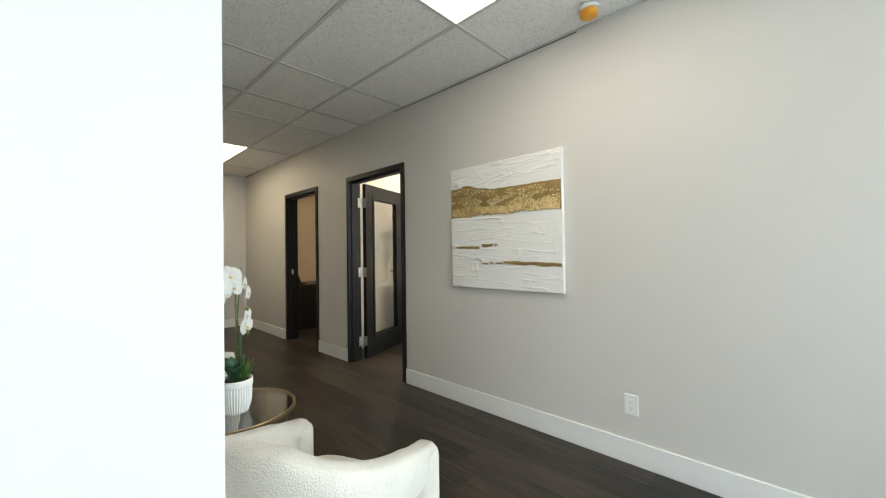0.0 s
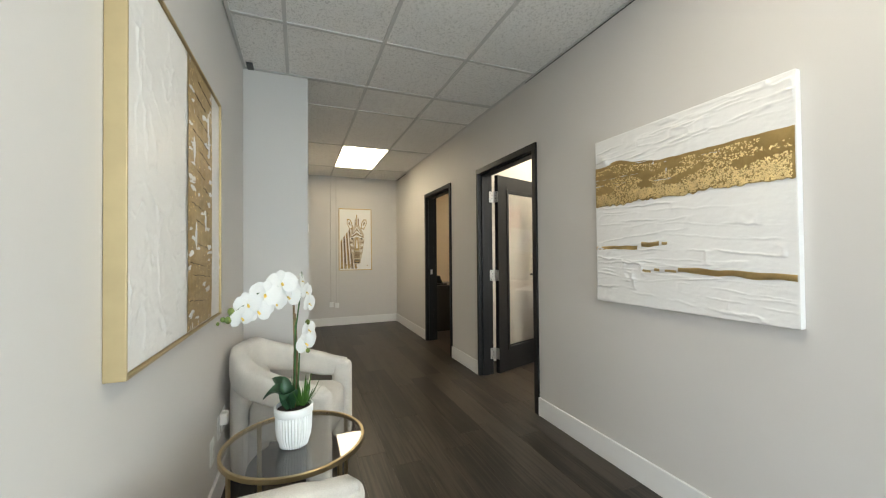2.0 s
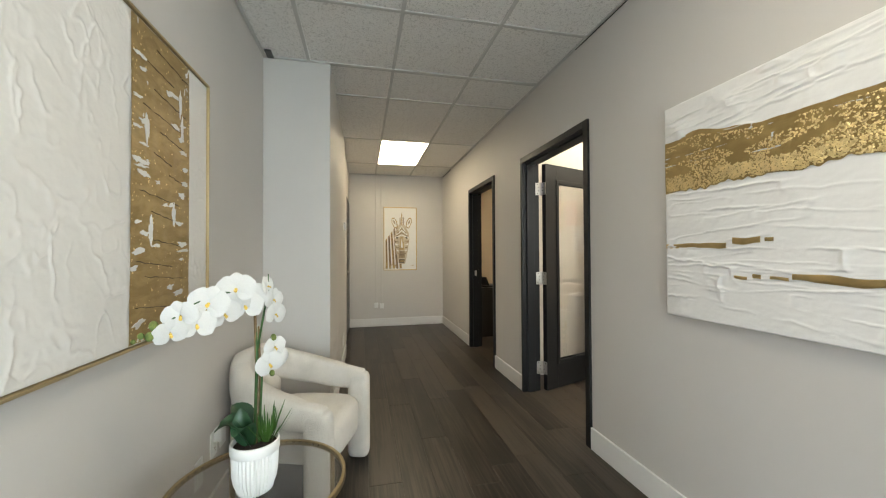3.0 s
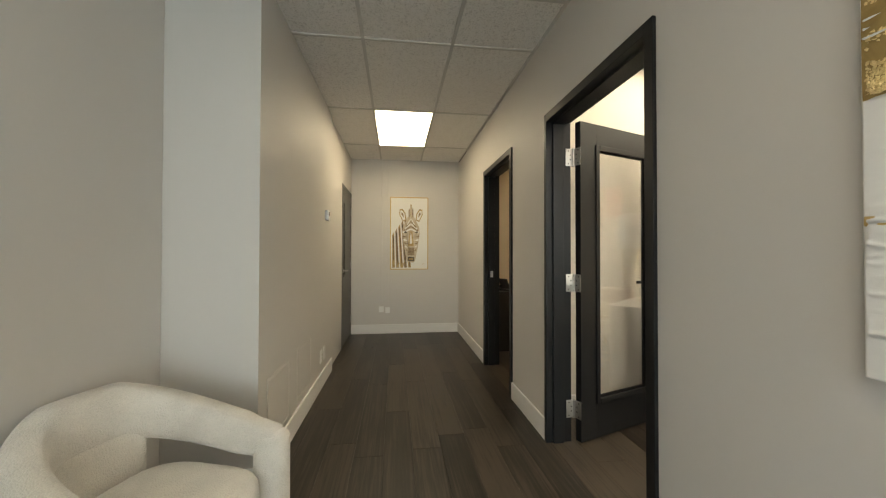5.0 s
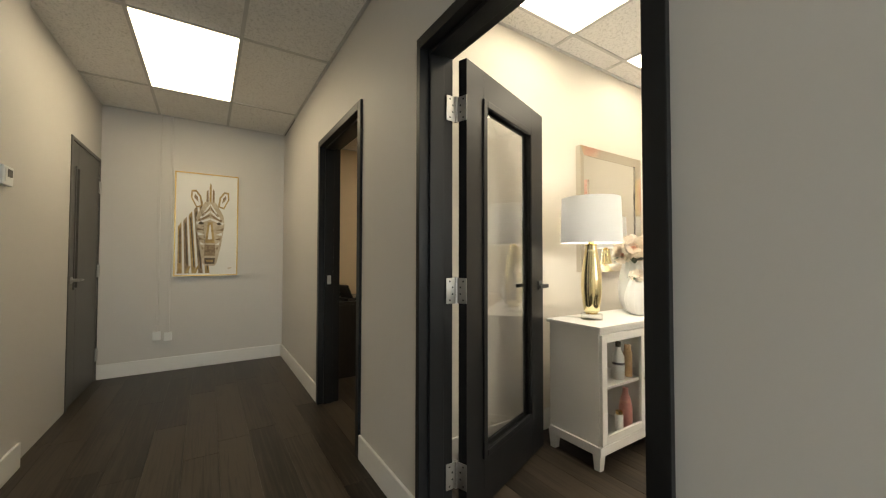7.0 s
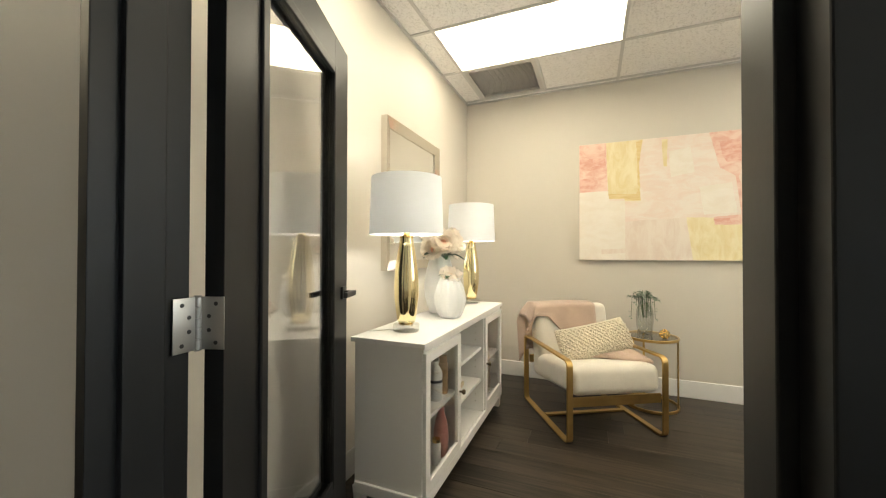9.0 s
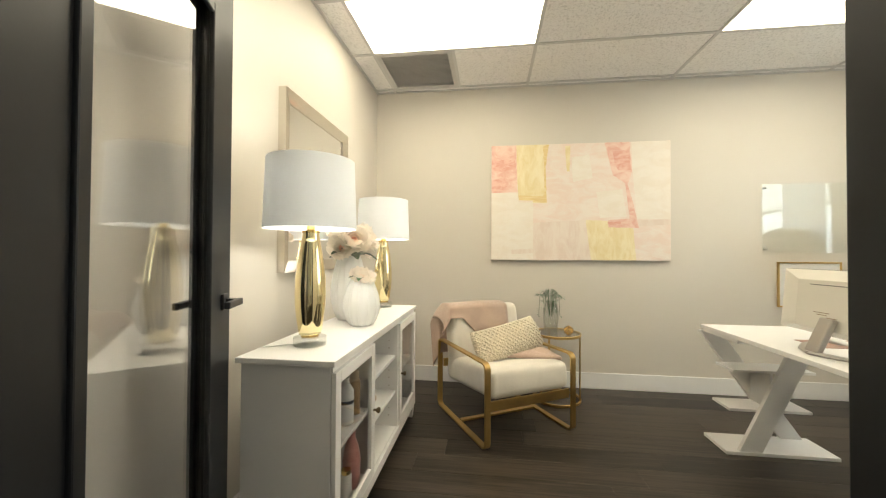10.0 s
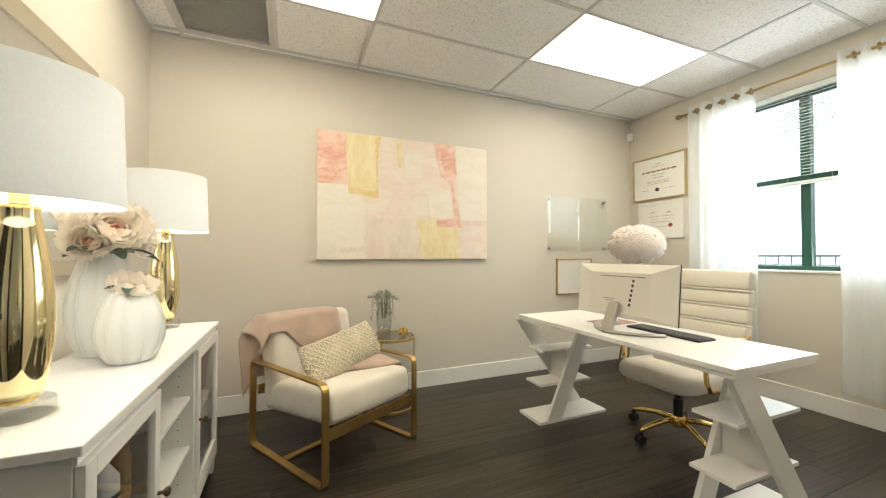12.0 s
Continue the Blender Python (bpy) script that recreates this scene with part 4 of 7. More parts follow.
part("frame", boxes((-GW / 2, -GW / 2 + f, 0, GD, -GH / 2, GH / 2), (GW / 2 - f, GW / 2, 0, GD, -GH / 2, GH / 2),
                    (-GW / 2 + f, GW / 2 - f, 0, GD, -GH / 2, -GH / 2 + f), (-GW / 2 + f, GW / 2 - f, 0, GD, GH / 2 - f, GH / 2), bevel=0.0015), M_FRAMEGOLD, gp, "brushed gold wooden frame")
iw, ih = GW - 2 * f - 0.006, GH - 2 * f - 0.006
part("canvas", relief_canvas(iw, ih, 0.034, trowelled, 280, 280), M_CANVAS2, gp, "ivory canvas with thick paint ridges")
band = lambda u, v: 0.0012 * noise.noise((u * 30, v * 12, 2)) + 0.002 * max(0, noise.noise((u * 8, v * 50, 7)) - 0.2)
bm = ribbon(iw, ih, lambda u: 0.004, lambda u: 0.996, 0.165, 0.523, 0.036, band, 60, 190, 0.003)
M_MATTLEAF = washed("matt_gold_leaf", (0.46, 0.33, 0.145), (0.36, 0.25, 0.10), 11, 0.42, (1, 1, 2.5), 0.3)
bsdf(M_MATTLEAF).inputs["Metallic"].default_value = 0.45
part("gold_panel", bm, M_MATTLEAF, gp, "gold leaf panel with cracks")
rnd = random.Random(8)
for k in range(46):
    # scraped white paint: ragged, lying along the cracks; a few dabs run upright
    side = rnd.random()
    u = 0.19 + 0.05 * rnd.random() if side < 0.35 else (0.46 + 0.05 * rnd.random() if side < 0.7 else rnd.uniform(0.24, 0.46))
    v = rnd.uniform(0.05, 0.97)
    a, b = rnd.uniform(0.010, 0.032), rnd.uniform(0.004, 0.010)
    if k % 11 == 0:
        a, b = 0.010, 0.040
    tilt, n = rnd.uniform(-0.18, 0.05), 22
    pts = []
    for w in [2 * math.pi * q / n for q in range(n)]:
        e = 1 + 0.75 * noise.noise((1.6 * math.cos(w) + k, 1.6 * math.sin(w), 3.0)) + rnd.uniform(-0.16, 0.16)
        x, z = a * e * math.cos(w), b * e * math.sin(w)
        pts.append(((u - 0.5) * iw + x, (0.5 - v) * ih + z + tilt * x))
    flecks = bmesh.new()
    flat_shape(flecks, pts, 0.0395, 0.0018)
    part("paint_fleck", flecks, M_CANVAS, gp)
on_panel = lambda r5: ((0.17 + 0.35 * (r5.random() ** 2 if r5.random() < 0.6 else 1 - r5.random() ** 2)), r5.uniform(0.01, 0.99))
tagged(part("gold_foil", leaf_flakes(300, 5, on_panel, 0.0395, 0.002, 0.006, iw, ih), M_FOIL, gp, "crumpled bright gold foil"), kind="stuff")
cracks = bmesh.new()
for k in range(13):
    v = 0.06 + 0.07 * k + rnd.uniform(-0.015, 0.015)
    u0 = rnd.uniform(0.17, 0.3)
    ln = rnd.uniform(0.10, 0.30)
    pts = [((min(0.518, u0 + ln * q / 9) - 0.5) * iw, 0.0398, (0.5 - v + 0.02 * q / 9 + 0.006 * noise.noise((q * 0.8, k, 0))) * ih) for q in range(10)]
    rod(cracks, pts, [0.0004 + 0.0013 * abs(math.sin(q * 0.9 + k)) for q in range(10)], 5)
part("paint_cracks", cracks, M_INK, gp)


# ---- bouclé tub chairs ----
def sweep(bm, rows, seg=18):
    """A padded bar: rows of (centre, outward direction, half thickness, half height)."""
    rings = []
    for c, out, ht, hh in rows:
        c, out = Vector(c), Vector(out).normalized()
        ring = []
        for k in range(seg):
            w = 2 * math.pi * k / seg
            cw, sw = math.cos(w), math.sin(w)
            ring.append(bm.verts.new(c + out * ht * math.copysign(abs(cw) ** 0.55, cw) + Vector((0, 0, 1)) * hh * math.copysign(abs(sw) ** 0.55, sw)))
        rings.append(ring)
    for a, b in zip(rings, rings[1:]):
        for k in range(seg):
            bm.faces.new((a[k], a[(k + 1) % seg], b[(k + 1) % seg], b[k])).smooth = True
    for ring in (rings[0], rings[-1]):
        mid = bm.verts.new(sum((v.co for v in ring), Vector()) / seg)
        for k in range(seg):
            bm.faces.new((ring[k], ring[(k + 1) % seg], mid)).smooth = True


def pad(bm, outline, z0, z1, r=0.05, steps=6):
    """A cushion over an outline, its rims rounded by r."""
    cx = sum(p[0] for p in outline) / len(outline)
    cy = sum(p[1] for p in outline) / len(outline)
    rings = []
    levels = [(math.pi / 2 * k / steps, z0 + r) for k in range(steps + 1)]
    prof = [(r * (1 - math.sin(a)), z0 + r - r * math.cos(a)) for a, _ in levels] + [(r * (1 - math.cos(a)), z1 - r + r * math.sin(a)) for a, _ in levels]
    prof += [(r * 2.5, z1 + r * 0.12), (r * 5, z1 + r * 0.2)]
    for d, z in prof:
        ring = []
        for x, y in outline:
            v = Vector((x - cx, y - cy))
            k = max(0.05, 1 - d / max(v.length, 1e-6))
            ring.append(bm.verts.new((cx + v.x * k, cy + v.y * k, z)))
        rings.append(ring)
    n = len(outline)
    for a, b in zip(rings, rings[1:]):
        for k in range(n):
            bm.faces.new((a[k], a[(k + 1) % n], b[(k + 1) % n], b[k])).smooth = True
    bm.faces.new(rings[0][::-1])
    bm.faces.new(rings[-1]).smooth = True


def tub_chair(m, label):
    """A tub chair facing local +y: a curved padded rail on four broad legs round a thick seat."""
    t = thing("tub_chair", m, label, "armchair", "bouclé tub chairs")
    hw, back, front = 0.290, -0.27, 0.30

    def rail(s):
        """Plan of the rail's middle line, s from 0 (one arm's end) to 1 (the other's)."""
        a = math.pi * (s - 0.5)
        k = max(0.0, 1 - abs(s - 0.5) / 0.5)
        x = hw * math.copysign(min(1.0, abs(math.sin(a)) ** 0.72 * 1.0), math.sin(a))
        y = front - 0.03 + (back - front + 0.03) * (max(0.0, math.cos(a)) ** 0.62)
        return x, y, k

    rows, n = [], 46
    for i in range(n + 1):
        s = i / n
        x, y, k = rail(s)
        x0, y0, _ = rail(max(0, s - 0.01))
        x1, y1, _ = rail(min(1, s + 0.01))
        out = Vector((y1 - y0, x0 - x1, 0))
        top = 0.555 + 0.185 * min(1, k * 1.2) ** 0.85
        hh = 0.072 + 0.026 * min(1, k * 1.5)
        end = min(1.0, 0.80 + 0.20 * min(i, n - i) / 2)
        rows.append(((x, y, top - hh), out, 0.052 * end, hh * end))
    bm = bmesh.new()
    sweep(bm, rows, 20)
    part("back_rail", bm, M_BOUCLE, t)
    for s in (-1, 1):
        bm = bmesh.new()
        box(bm, s * hw - 0.05, s * hw + 0.05, front - 0.125, front + 0.006, 0.004, 0.53, bevel=0.040, seg=5)
        part("front_leg", bm, M_BOUCLE, t, smooth=50)
    rows = []
    for i in range(17):
        q = 0.33 + 0.34 * i / 16
        (x, y, _), (x0, y0, _), (x1, y1, _) = rail(q), rail(q - 0.01), rail(q + 0.01)
        end = min(1.0, 0.75 + 0.125 * min(i, 16 - i))
        rows.append(((x, y, 0.312), (y1 - y0, x0 - x1, 0), 0.049 * end, 0.308))
    bm = bmesh.new()
    sweep(bm, rows, 24)
    part("back_support", bm, M_BOUCLE, t)
    outline = []
    for k in range(40):
        a = 2 * math.pi * k / 40
        c, s2 = math.cos(a), math.sin(a)
        e = 0.5 if s2 > 0 else 0.85
        outline.append((0.238 * math.copysign(abs(c) ** 0.5, c), 0.03 + (0.265 if s2 > 0 else 0.235) * math.copysign(abs(s2) ** e, s2)))
    bm = bmesh.new()
    pad(bm, outline, 0.215, 0.425, 0.06)
    part("seat", bm, M_BOUCLE, t)
    return t


tub_chair(pose(-2.53, 0.565, 0, 0, 0, -18), "cream bouclé tub chair in the corner beside the glass table")
tub_chair(pose(-0.935, 0.632, 0, 0, 0, 24), "cream bouclé tub chair angled towards the glass table")

# ---- glass side table, orchid ----
tb = thing("glass_table", pose(-1.625, 0.590, -0.0), "round smoked glass table on a slim brass frame", "table")
ring = [(0.254 * math.cos(2 * math.pi * k / 56), 0.254 * math.sin(2 * math.pi * k / 56)) for k in range(56)]
part("top", (lambda b: (lathe(b, [(0.247, 0.538), (0.248, 0.539), (0.248, 0.5455), (0.247, 0.5465)], seg=64), b)[-1])(bmesh.new()), M_SMOKED, tb, "smoked glass top")
part("rim", (lambda b: (strap(b, [(x, y, 0.540) for x, y in ring], (0, 0, 1), 0.0095, 0.006, True), b)[-1])(bmesh.new()), M_BRASS, tb, "brass rim", 40)
part("lower_ring", (lambda b: (strap(b, [(x * 0.98, y * 0.98, 0.035) for x, y in ring], (0, 0, 1), 0.010, 0.006, True), b)[-1])(bmesh.new()), M_BRASS, tb, smooth=40)
for a in (35, 125, 215, 305):
    c, s = math.cos(radians(a)), math.sin(radians(a))
    bm = bmesh.new()
    strap(bm, [(0.252 * c, 0.252 * s, 0.0), (0.252 * c, 0.252 * s, 0.531)], (-s, c, 0), 0.0085, 0.005)
    part("leg", bm, M_BRASS, tb)

po = thing("orchid_pot", pose(-1.588, 0.585, 0.5465), "white orchid in a ribbed white ceramic pot", "potted plant")
part("pot", (lambda b: (lathe(b, [(0.045, 0), (0.051, 0.003), (0.052, 0.012), (0.0605, 0.035), (0.064, 0.06), (0.066, 0.118)], seg=144, ribs=36, depth=0.0035), lathe(b, [(0.067, 0.118), (0.069, 0.122), (0.069, 0.146), (0.067, 0.149), (0.063, 0.149), (0.062, 0.13), (0.01, 0.129)], seg=72), b)[-1])(bmesh.new()), M_PORCELAIN, po, "ribbed white pot", 60)
part("soil", (lambda b: (lathe(b, [(0.0615, 0.128), (0.060, 0.136), (0.03, 0.140), (0.008, 0.141)], seg=30), b)[-1])(bmesh.new()), M_SOIL, po)


def blade(bm, base, tip, width, bow, sag=0.0, n=7, cup=0.25):
    """A leaf or petal from base to tip, widest in its middle, bowed along bow."""
    base, tip, bow = Vector(base), Vector(tip), Vector(bow)
    along = tip - base
    side = along.cross(bow).normalized()
    nrm = side.cross(along).normalized()
    rows = []
    for k in range(n + 1):
        f = k / n
        w = width * (math.sin(math.pi * (0.06 + 0.90 * f)) ** 0.75)
        p = base + along * f + bow * math.sin(math.pi * f * 0.9) - Vector((0, 0, sag * f * f))
        rows.append([bm.verts.new(p + side * w * q + nrm * cup * w * q * q) for q in (-1, -0.5, 0, 0.5, 1)])
    for a, b in zip(rows, rows[1:]):
        for k in range(4):
            bm.faces.new((a[k], a[k + 1], b[k + 1], b[k])).smooth = True


rnd = random.Random(3)
for pts, radii in (([(0.005, 0, 0.13), (0.0, 0.004, 0.36), (0.006, 0.0, 0.53)], [0.006, 0.005, 0.004]), ([(-0.01, 0.008, 0.13), (-0.006, 0.012, 0.34), (-0.01, 0.006, 0.49)], [0.005, 0.004, 0.003])):
    part("support_stick", (lambda b: (rod(b, pts, radii, 8), b)[-1])(bmesh.new()), M_STEM, po)
spray = [(0.012, 0.0, 0.13), (0.004, 0.006, 0.40), (0.004, 0.0, 0.53), (0.04, -0.035, 0.60), (0.08, -0.075, 0.605), (0.125, -0.118, 0.580), (0.16, -0.15, 0.550), (0.19, -0.185, 0.525)]
stalk = lambda pts, radii: part("stem", (lambda b: (rod(b, pts, radii, 8), b)[-1])(bmesh.new()), M_GREENSTEM, po)
stalk(spray, [0.004, 0.004, 0.003, 0.003, 0.0025, 0.002, 0.002, 0.0015])
stalk([(0.0, 0.01, 0.13), (0.006, 0.02, 0.34), (-0.01, 0.045, 0.425), (-0.02, 0.06, 0.41)], [0.004, 0.003, 0.0025, 0.002])
stalk([(0.004, 0.006, 0.42), (-0.015, 0.02, 0.53), (-0.03, 0.03, 0.60), (-0.025, 0.03, 0.65)], [0.003, 0.003, 0.002, 0.0015])


def orchid_flower(at, facing, size):
    """Five petals and a yellow lip."""
    q = Vector(facing).to_track_quat("Z", "Y").to_matrix().to_4x4()
    m = Matrix.Translation(at) @ q @ Matrix.Rotation(rnd.uniform(-0.4, 0.4), 4, "Z")
    bm = bmesh.new()
    for a, ln, w in ((90, 0.95, 0.42), (212, 0.95, 0.40), (328, 0.95, 0.40), (12, 1.0, 0.68), (168, 1.0, 0.68)):
        c, s = math.cos(radians(a)), math.sin(radians(a))
        lift = 0.08 if w > 0.5 else 0.0
        blade(bm, (0.05 * c * size, 0.05 * s * size, lift * size), (ln * c * size, ln * s * size, (lift + 0.05) * size), w * size, (0, 0, 0.12 * size), cup=-0.15)
    bmesh.ops.transform(bm, matrix=m, verts=bm.verts)
    fl = part("flower", bm, M_PETAL, po, "white orchid bloom")
    bm = bmesh.new()
    ball(bm, (0, -0.05 * size, 0.16 * size), 0.085 * size, (1, 1, 1.1), 8)
    blade(bm, (0, -0.05 * size, 0.16 * size), (0, -0.28 * size, 0.26 * size), 0.10 * size, (0, 0, 0.1 * size), n=4)
    bmesh.ops.transform(bm, matrix=m, verts=bm.verts)
    part("lip", bm, M_YELLOW, fl)


for x, y, z, fx, fy2, fz, s in ((0.195, -0.180, 0.515, 0.8, 0.5, -0.15, 0.043), (0.175, -0.160, 0.555, 0.9, 0.4, 0.1, 0.046), (0.145, -0.130, 0.525, 0.85, 0.55, -0.1, 0.050), (0.120, -0.105, 0.578, 0.9, 0.3, 0.25, 0.056), (0.085, -0.075, 0.545, 0.8, 0.6, -0.05, 0.050),
                                 (0.055, -0.045, 0.610, 0.9, 0.35, 0.3, 0.058), (0.035, -0.025, 0.560, 0.85, 0.6, 0.0, 0.054), (0.012, 0.0, 0.585, 0.8, 0.65, 0.1, 0.048),
                                 (-0.024, 0.030, 0.640, 0.35, 0.9, 0.25, 0.038), (-0.030, 0.050, 0.598, 0.25, 0.95, 0.1, 0.042), (-0.012, 0.060, 0.555, 0.35, 0.95, -0.1, 0.044),
                                 (-0.012, 0.058, 0.425, 0.6, 0.75, 0.05, 0.042), (0.008, 0.046, 0.378, 0.9, 0.4, -0.1, 0.046), (-0.030, 0.072, 0.388, 0.4, 0.9, -0.1, 0.040)):
    orchid_flower((0.86 * x, 0.86 * y, z - (0.028 if z > 0.5 and y > 0.02 else 0.0)), (fx + rnd.uniform(-0.25, 0.25), fy2 + rnd.uniform(-0.25, 0.25), fz + rnd.uniform(-0.2, 0.2)), 0.92 * s)
for x, y, z, r in ((0.190, -0.180, 0.538, 0.010), (0.193, -0.187, 0.512, 0.010), (0.203, -0.200, 0.516, 0.007), (0.211, -0.212, 0.505, 0.005), (-0.005, 0.05, 0.455, 0.009), (0.012, 0.05, 0.35, 0.008)):
    bm = bmesh.new()
    ball(bm, (x, y, z), r, (1, 1, 1.2), 10)
    part("bud", bm, M_BUD, po)
for tip, w, bow in (((0.045, -0.075, 0.20), 0.028, (0.01, 0, 0.035)), ((0.085, -0.03, 0.175), 0.026, (0.0, 0, 0.045)), ((-0.05, -0.07, 0.215), 0.026, (0, 0, 0.03)), ((0.02, -0.03, 0.235), 0.022, (0.02, 0, 0.01)), ((0.03, -0.095, 0.165), 0.022, (0.0, 0, 0.05))):
    bm = bmesh.new()
    blade(bm, (0.01, -0.012, 0.135), Vector(tip) * 1.08, w * 1.3, bow, n=8, cup=0.5)
    part("leaf", bm, M_LEAF, po)
bm = bmesh.new()
for _ in range(46):
    a, ln = rnd.uniform(0, 6.283), rnd.uniform(0.06, 0.13)
    lean = rnd.uniform(0.1, 0.65)
    bx, by = -0.012 + 0.012 * math.cos(a), 0.03 + 0.012 * math.sin(a)
    blade(bm, (bx, by, 0.133), (bx + ln * lean * math.cos(a), by + ln * lean * math.sin(a), 0.133 + ln * (1 - 0.4 * lean)), 0.003, (0.006 * math.cos(a), 0.006 * math.sin(a), 0.004), n=4)
part("grass_tuft", bm, M_GRASS, po, "spiky green grass tuft")


# ---- the office: console and what stands on it ----
M_WASH_CORAL = washed("coral_wash", (0.80, 0.60, 0.51), (0.73, 0.43, 0.35), 9, 0.8, (1, 1, 1.6))
M_WASH_YELLOW = washed("ochre_wash", (0.80, 0.71, 0.49), (0.74, 0.62, 0.35), 8, 0.8, (1.8, 1, 0.7))
M_WASH_OCHRE = washed("deep_ochre_wash", (0.76, 0.62, 0.34), (0.68, 0.50, 0.22), 14, 0.8, (0.6, 1, 5))
M_WASH_ROSE = washed("deep_coral_wash", (0.78, 0.52, 0.43), (0.70, 0.36, 0.29), 13, 0.8, (1, 1, 2))
M_WASH_CREAM = washed("cream_wash", (0.80, 0.745, 0.67), (0.77, 0.70, 0.61), 6, 0.8, (1, 1, 2))
M_WASH_PINK = washed("pale_pink_wash", (0.79, 0.71, 0.64), (0.77, 0.63, 0.55), 6, 0.8, (1, 1, 2.2))
M_WASH_MAUVE = washed("mauve_wash", (0.77, 0.68, 0.60), (0.72, 0.60, 0.52), 8, 0.8, (2, 1, 0.6))
M_SHADE = translucent("white_linen_shade", (0.87, 0.88, 0.88), 0.24)
M_MERCURY = speckled("gold_mercury_glass", (0.94, 0.82, 0.49), 0.06, 1.0, fine=30, relief=0.03, vary=0.06, broad=12)
M_CRYSTAL = glass("crystal", (0.93, 0.94, 0.93), 1.6)
M_PEONY = translucent("blush_petal", (1.0, 0.87, 0.76), 0.42)
M_PEONYHEART = translucent("coral_heart_petal", (0.98, 0.62, 0.48), 0.36)
M_PEONY2 = translucent("pale_blush_petal", (1.0, 0.935, 0.85), 0.42)
M_FEATHER = translucent("blush_feather", (1.0, 0.955, 0.92), 0.5)
M_KNIT = woven("cream_macrame", (0.78, 0.69, 0.52), 90, 1.0, 0.10, 0.9, 0.008)
M_PINKBOTTLE = washed("pink_marbled_bottle", (0.60, 0.30, 0.27), (0.45, 0.18, 0.16), 20, 0.3)
M_LABELBLUE = speckled("dark_navy_label", (0.03, 0.035, 0.06), 0.5)
M_CORK = washed("cork", (0.45, 0.30, 0.16), (0.32, 0.2, 0.1), 60)
M_MONITOR = speckled("pale_grey_plastic", (0.72, 0.69, 0.62), 0.45, fine=300, relief=0.08, vary=0.01)
M_SILVER = speckled("satin_silver_plastic", (0.45, 0.43, 0.40), 0.35, 0.8, fine=300, relief=0.05, vary=0.03)
M_KEYS = speckled("graphite_keys", (0.05, 0.05, 0.052), 0.5, vary=0.1)
M_PADPINK = speckled("pink_leatherette", (0.42, 0.26, 0.21), 0.5, vary=0.05)
M_SILVERLEAF = washed("grey_green_leaf", (0.30, 0.34, 0.27), (0.17, 0.21, 0.15), 30, 0.6)
M_SHEER = translucent("sheer_white_voile", (0.90, 0.92, 0.92), 0.55, 0.30)
M_GREENFRAME = speckled("dark_green_aluminium", (0.018, 0.085, 0.062), 0.4, fine=80, vary=0.05)
M_BLIND = speckled("white_blind_slat", (0.62, 0.66, 0.64), 0.45, fine=80, relief=0.02, vary=0.02)
M_BRASSROD = speckled("antique_brass", (0.35, 0.24, 0.11), 0.35, 1.0, fine=80, vary=0.08)


def made(maker):
    bm = bmesh.new()
    maker(bm)
    return bm


CX0, CX1, CY0, CY1 = -3.722, -3.343, 3.396, 4.822  # console's top
co = thing("console_cabinet", pose(0, 0, 0), "white console cabinet with two glazed doors and open shelves", "cabinet")
part("top", boxes((CX0, CX1, CY0, CY1, 0.775, 0.797), bevel=0.003), M_LACQUER, co)
part("side_panel", boxes((CX0 + 0.012, CX1 - 0.022, CY0 + 0.018, CY0 + 0.038, 0.09, 0.775), bevel=0.002), M_LACQUER, co)
part("side_panel", boxes((CX0 + 0.012, CX1 - 0.022, CY1 - 0.038, CY1 - 0.018, 0.09, 0.775), bevel=0.002), M_LACQUER, co)
part("back_panel", boxes((CX0 + 0.012, CX0 + 0.018, CY0 + 0.038, CY1 - 0.038, 0.12, 0.775)), M_LACQUER, co)
part("bottom_panel", boxes((CX0 + 0.018, CX1 - 0.024, CY0 + 0.038, CY1 - 0.038, 0.115, 0.135)), M_LACQUER, co)
part("plinth", boxes((CX1 - 0.022, CX1 - 0.004, CY0 + 0.004, CY1 - 0.004, 0.085, 0.135), (CX0 + 0.02, CX1 - 0.022, CY0 + 0.004, CY0 + 0.018, 0.085, 0.135), (CX0 + 0.02, CX1 - 0.022, CY1 - 0.018, CY1 - 0.004, 0.085, 0.135), bevel=0.003), M_LACQUER, co)
part("face_rail", boxes((CX1 - 0.022, CX1 - 0.014, CY0 + 0.018, CY1 - 0.018, 0.752, 0.775), bevel=0.001), M_LACQUER, co)
M_DARKBRONZE = speckled("dark_bronze", (0.13, 0.10, 0.06), 0.38, 1.0, fine=220, vary=0.12)
DIV = (3.862, 4.350)
for y in DIV:
    part("divider", boxes((CX0 + 0.018, CX1 - 0.016, y - 0.009, y + 0.009, 0.135, 0.752), bevel=0.001), M_LACQUER, co)
for z in (0.335, 0.545):
    part("shelf", boxes((CX0 + 0.018, CX1 - 0.030, DIV[0] + 0.009, DIV[1] - 0.009, z, z + 0.018), bevel=0.001), M_LACQUER, co)
for y0, y1 in ((CY0 + 0.038, DIV[0] - 0.009), (DIV[1] + 0.009, CY1 - 0.038)):
    part("shelf", boxes((CX0 + 0.018, CX1 - 0.026, y0, y1, 0.430, 0.446), bevel=0.001), M_LACQUER, co)
for x in (CX0 + 0.035, CX1 - 0.035):
    for y in (CY0 + 0.032, CY1 - 0.032):
        bm = bmesh.new()
        vs = box(bm, x - 0.026, x + 0.026, y - 0.026, y + 0.026, 0, 0.115)
        for v in vs:
            if v.co.z < 0.01:
                v.co.x, v.co.y = x + (v.co.x - x) * 0.68, y + (v.co.y - y) * 0.68
        part("foot", bm, M_LACQUER, co)
pegs = bmesh.new()
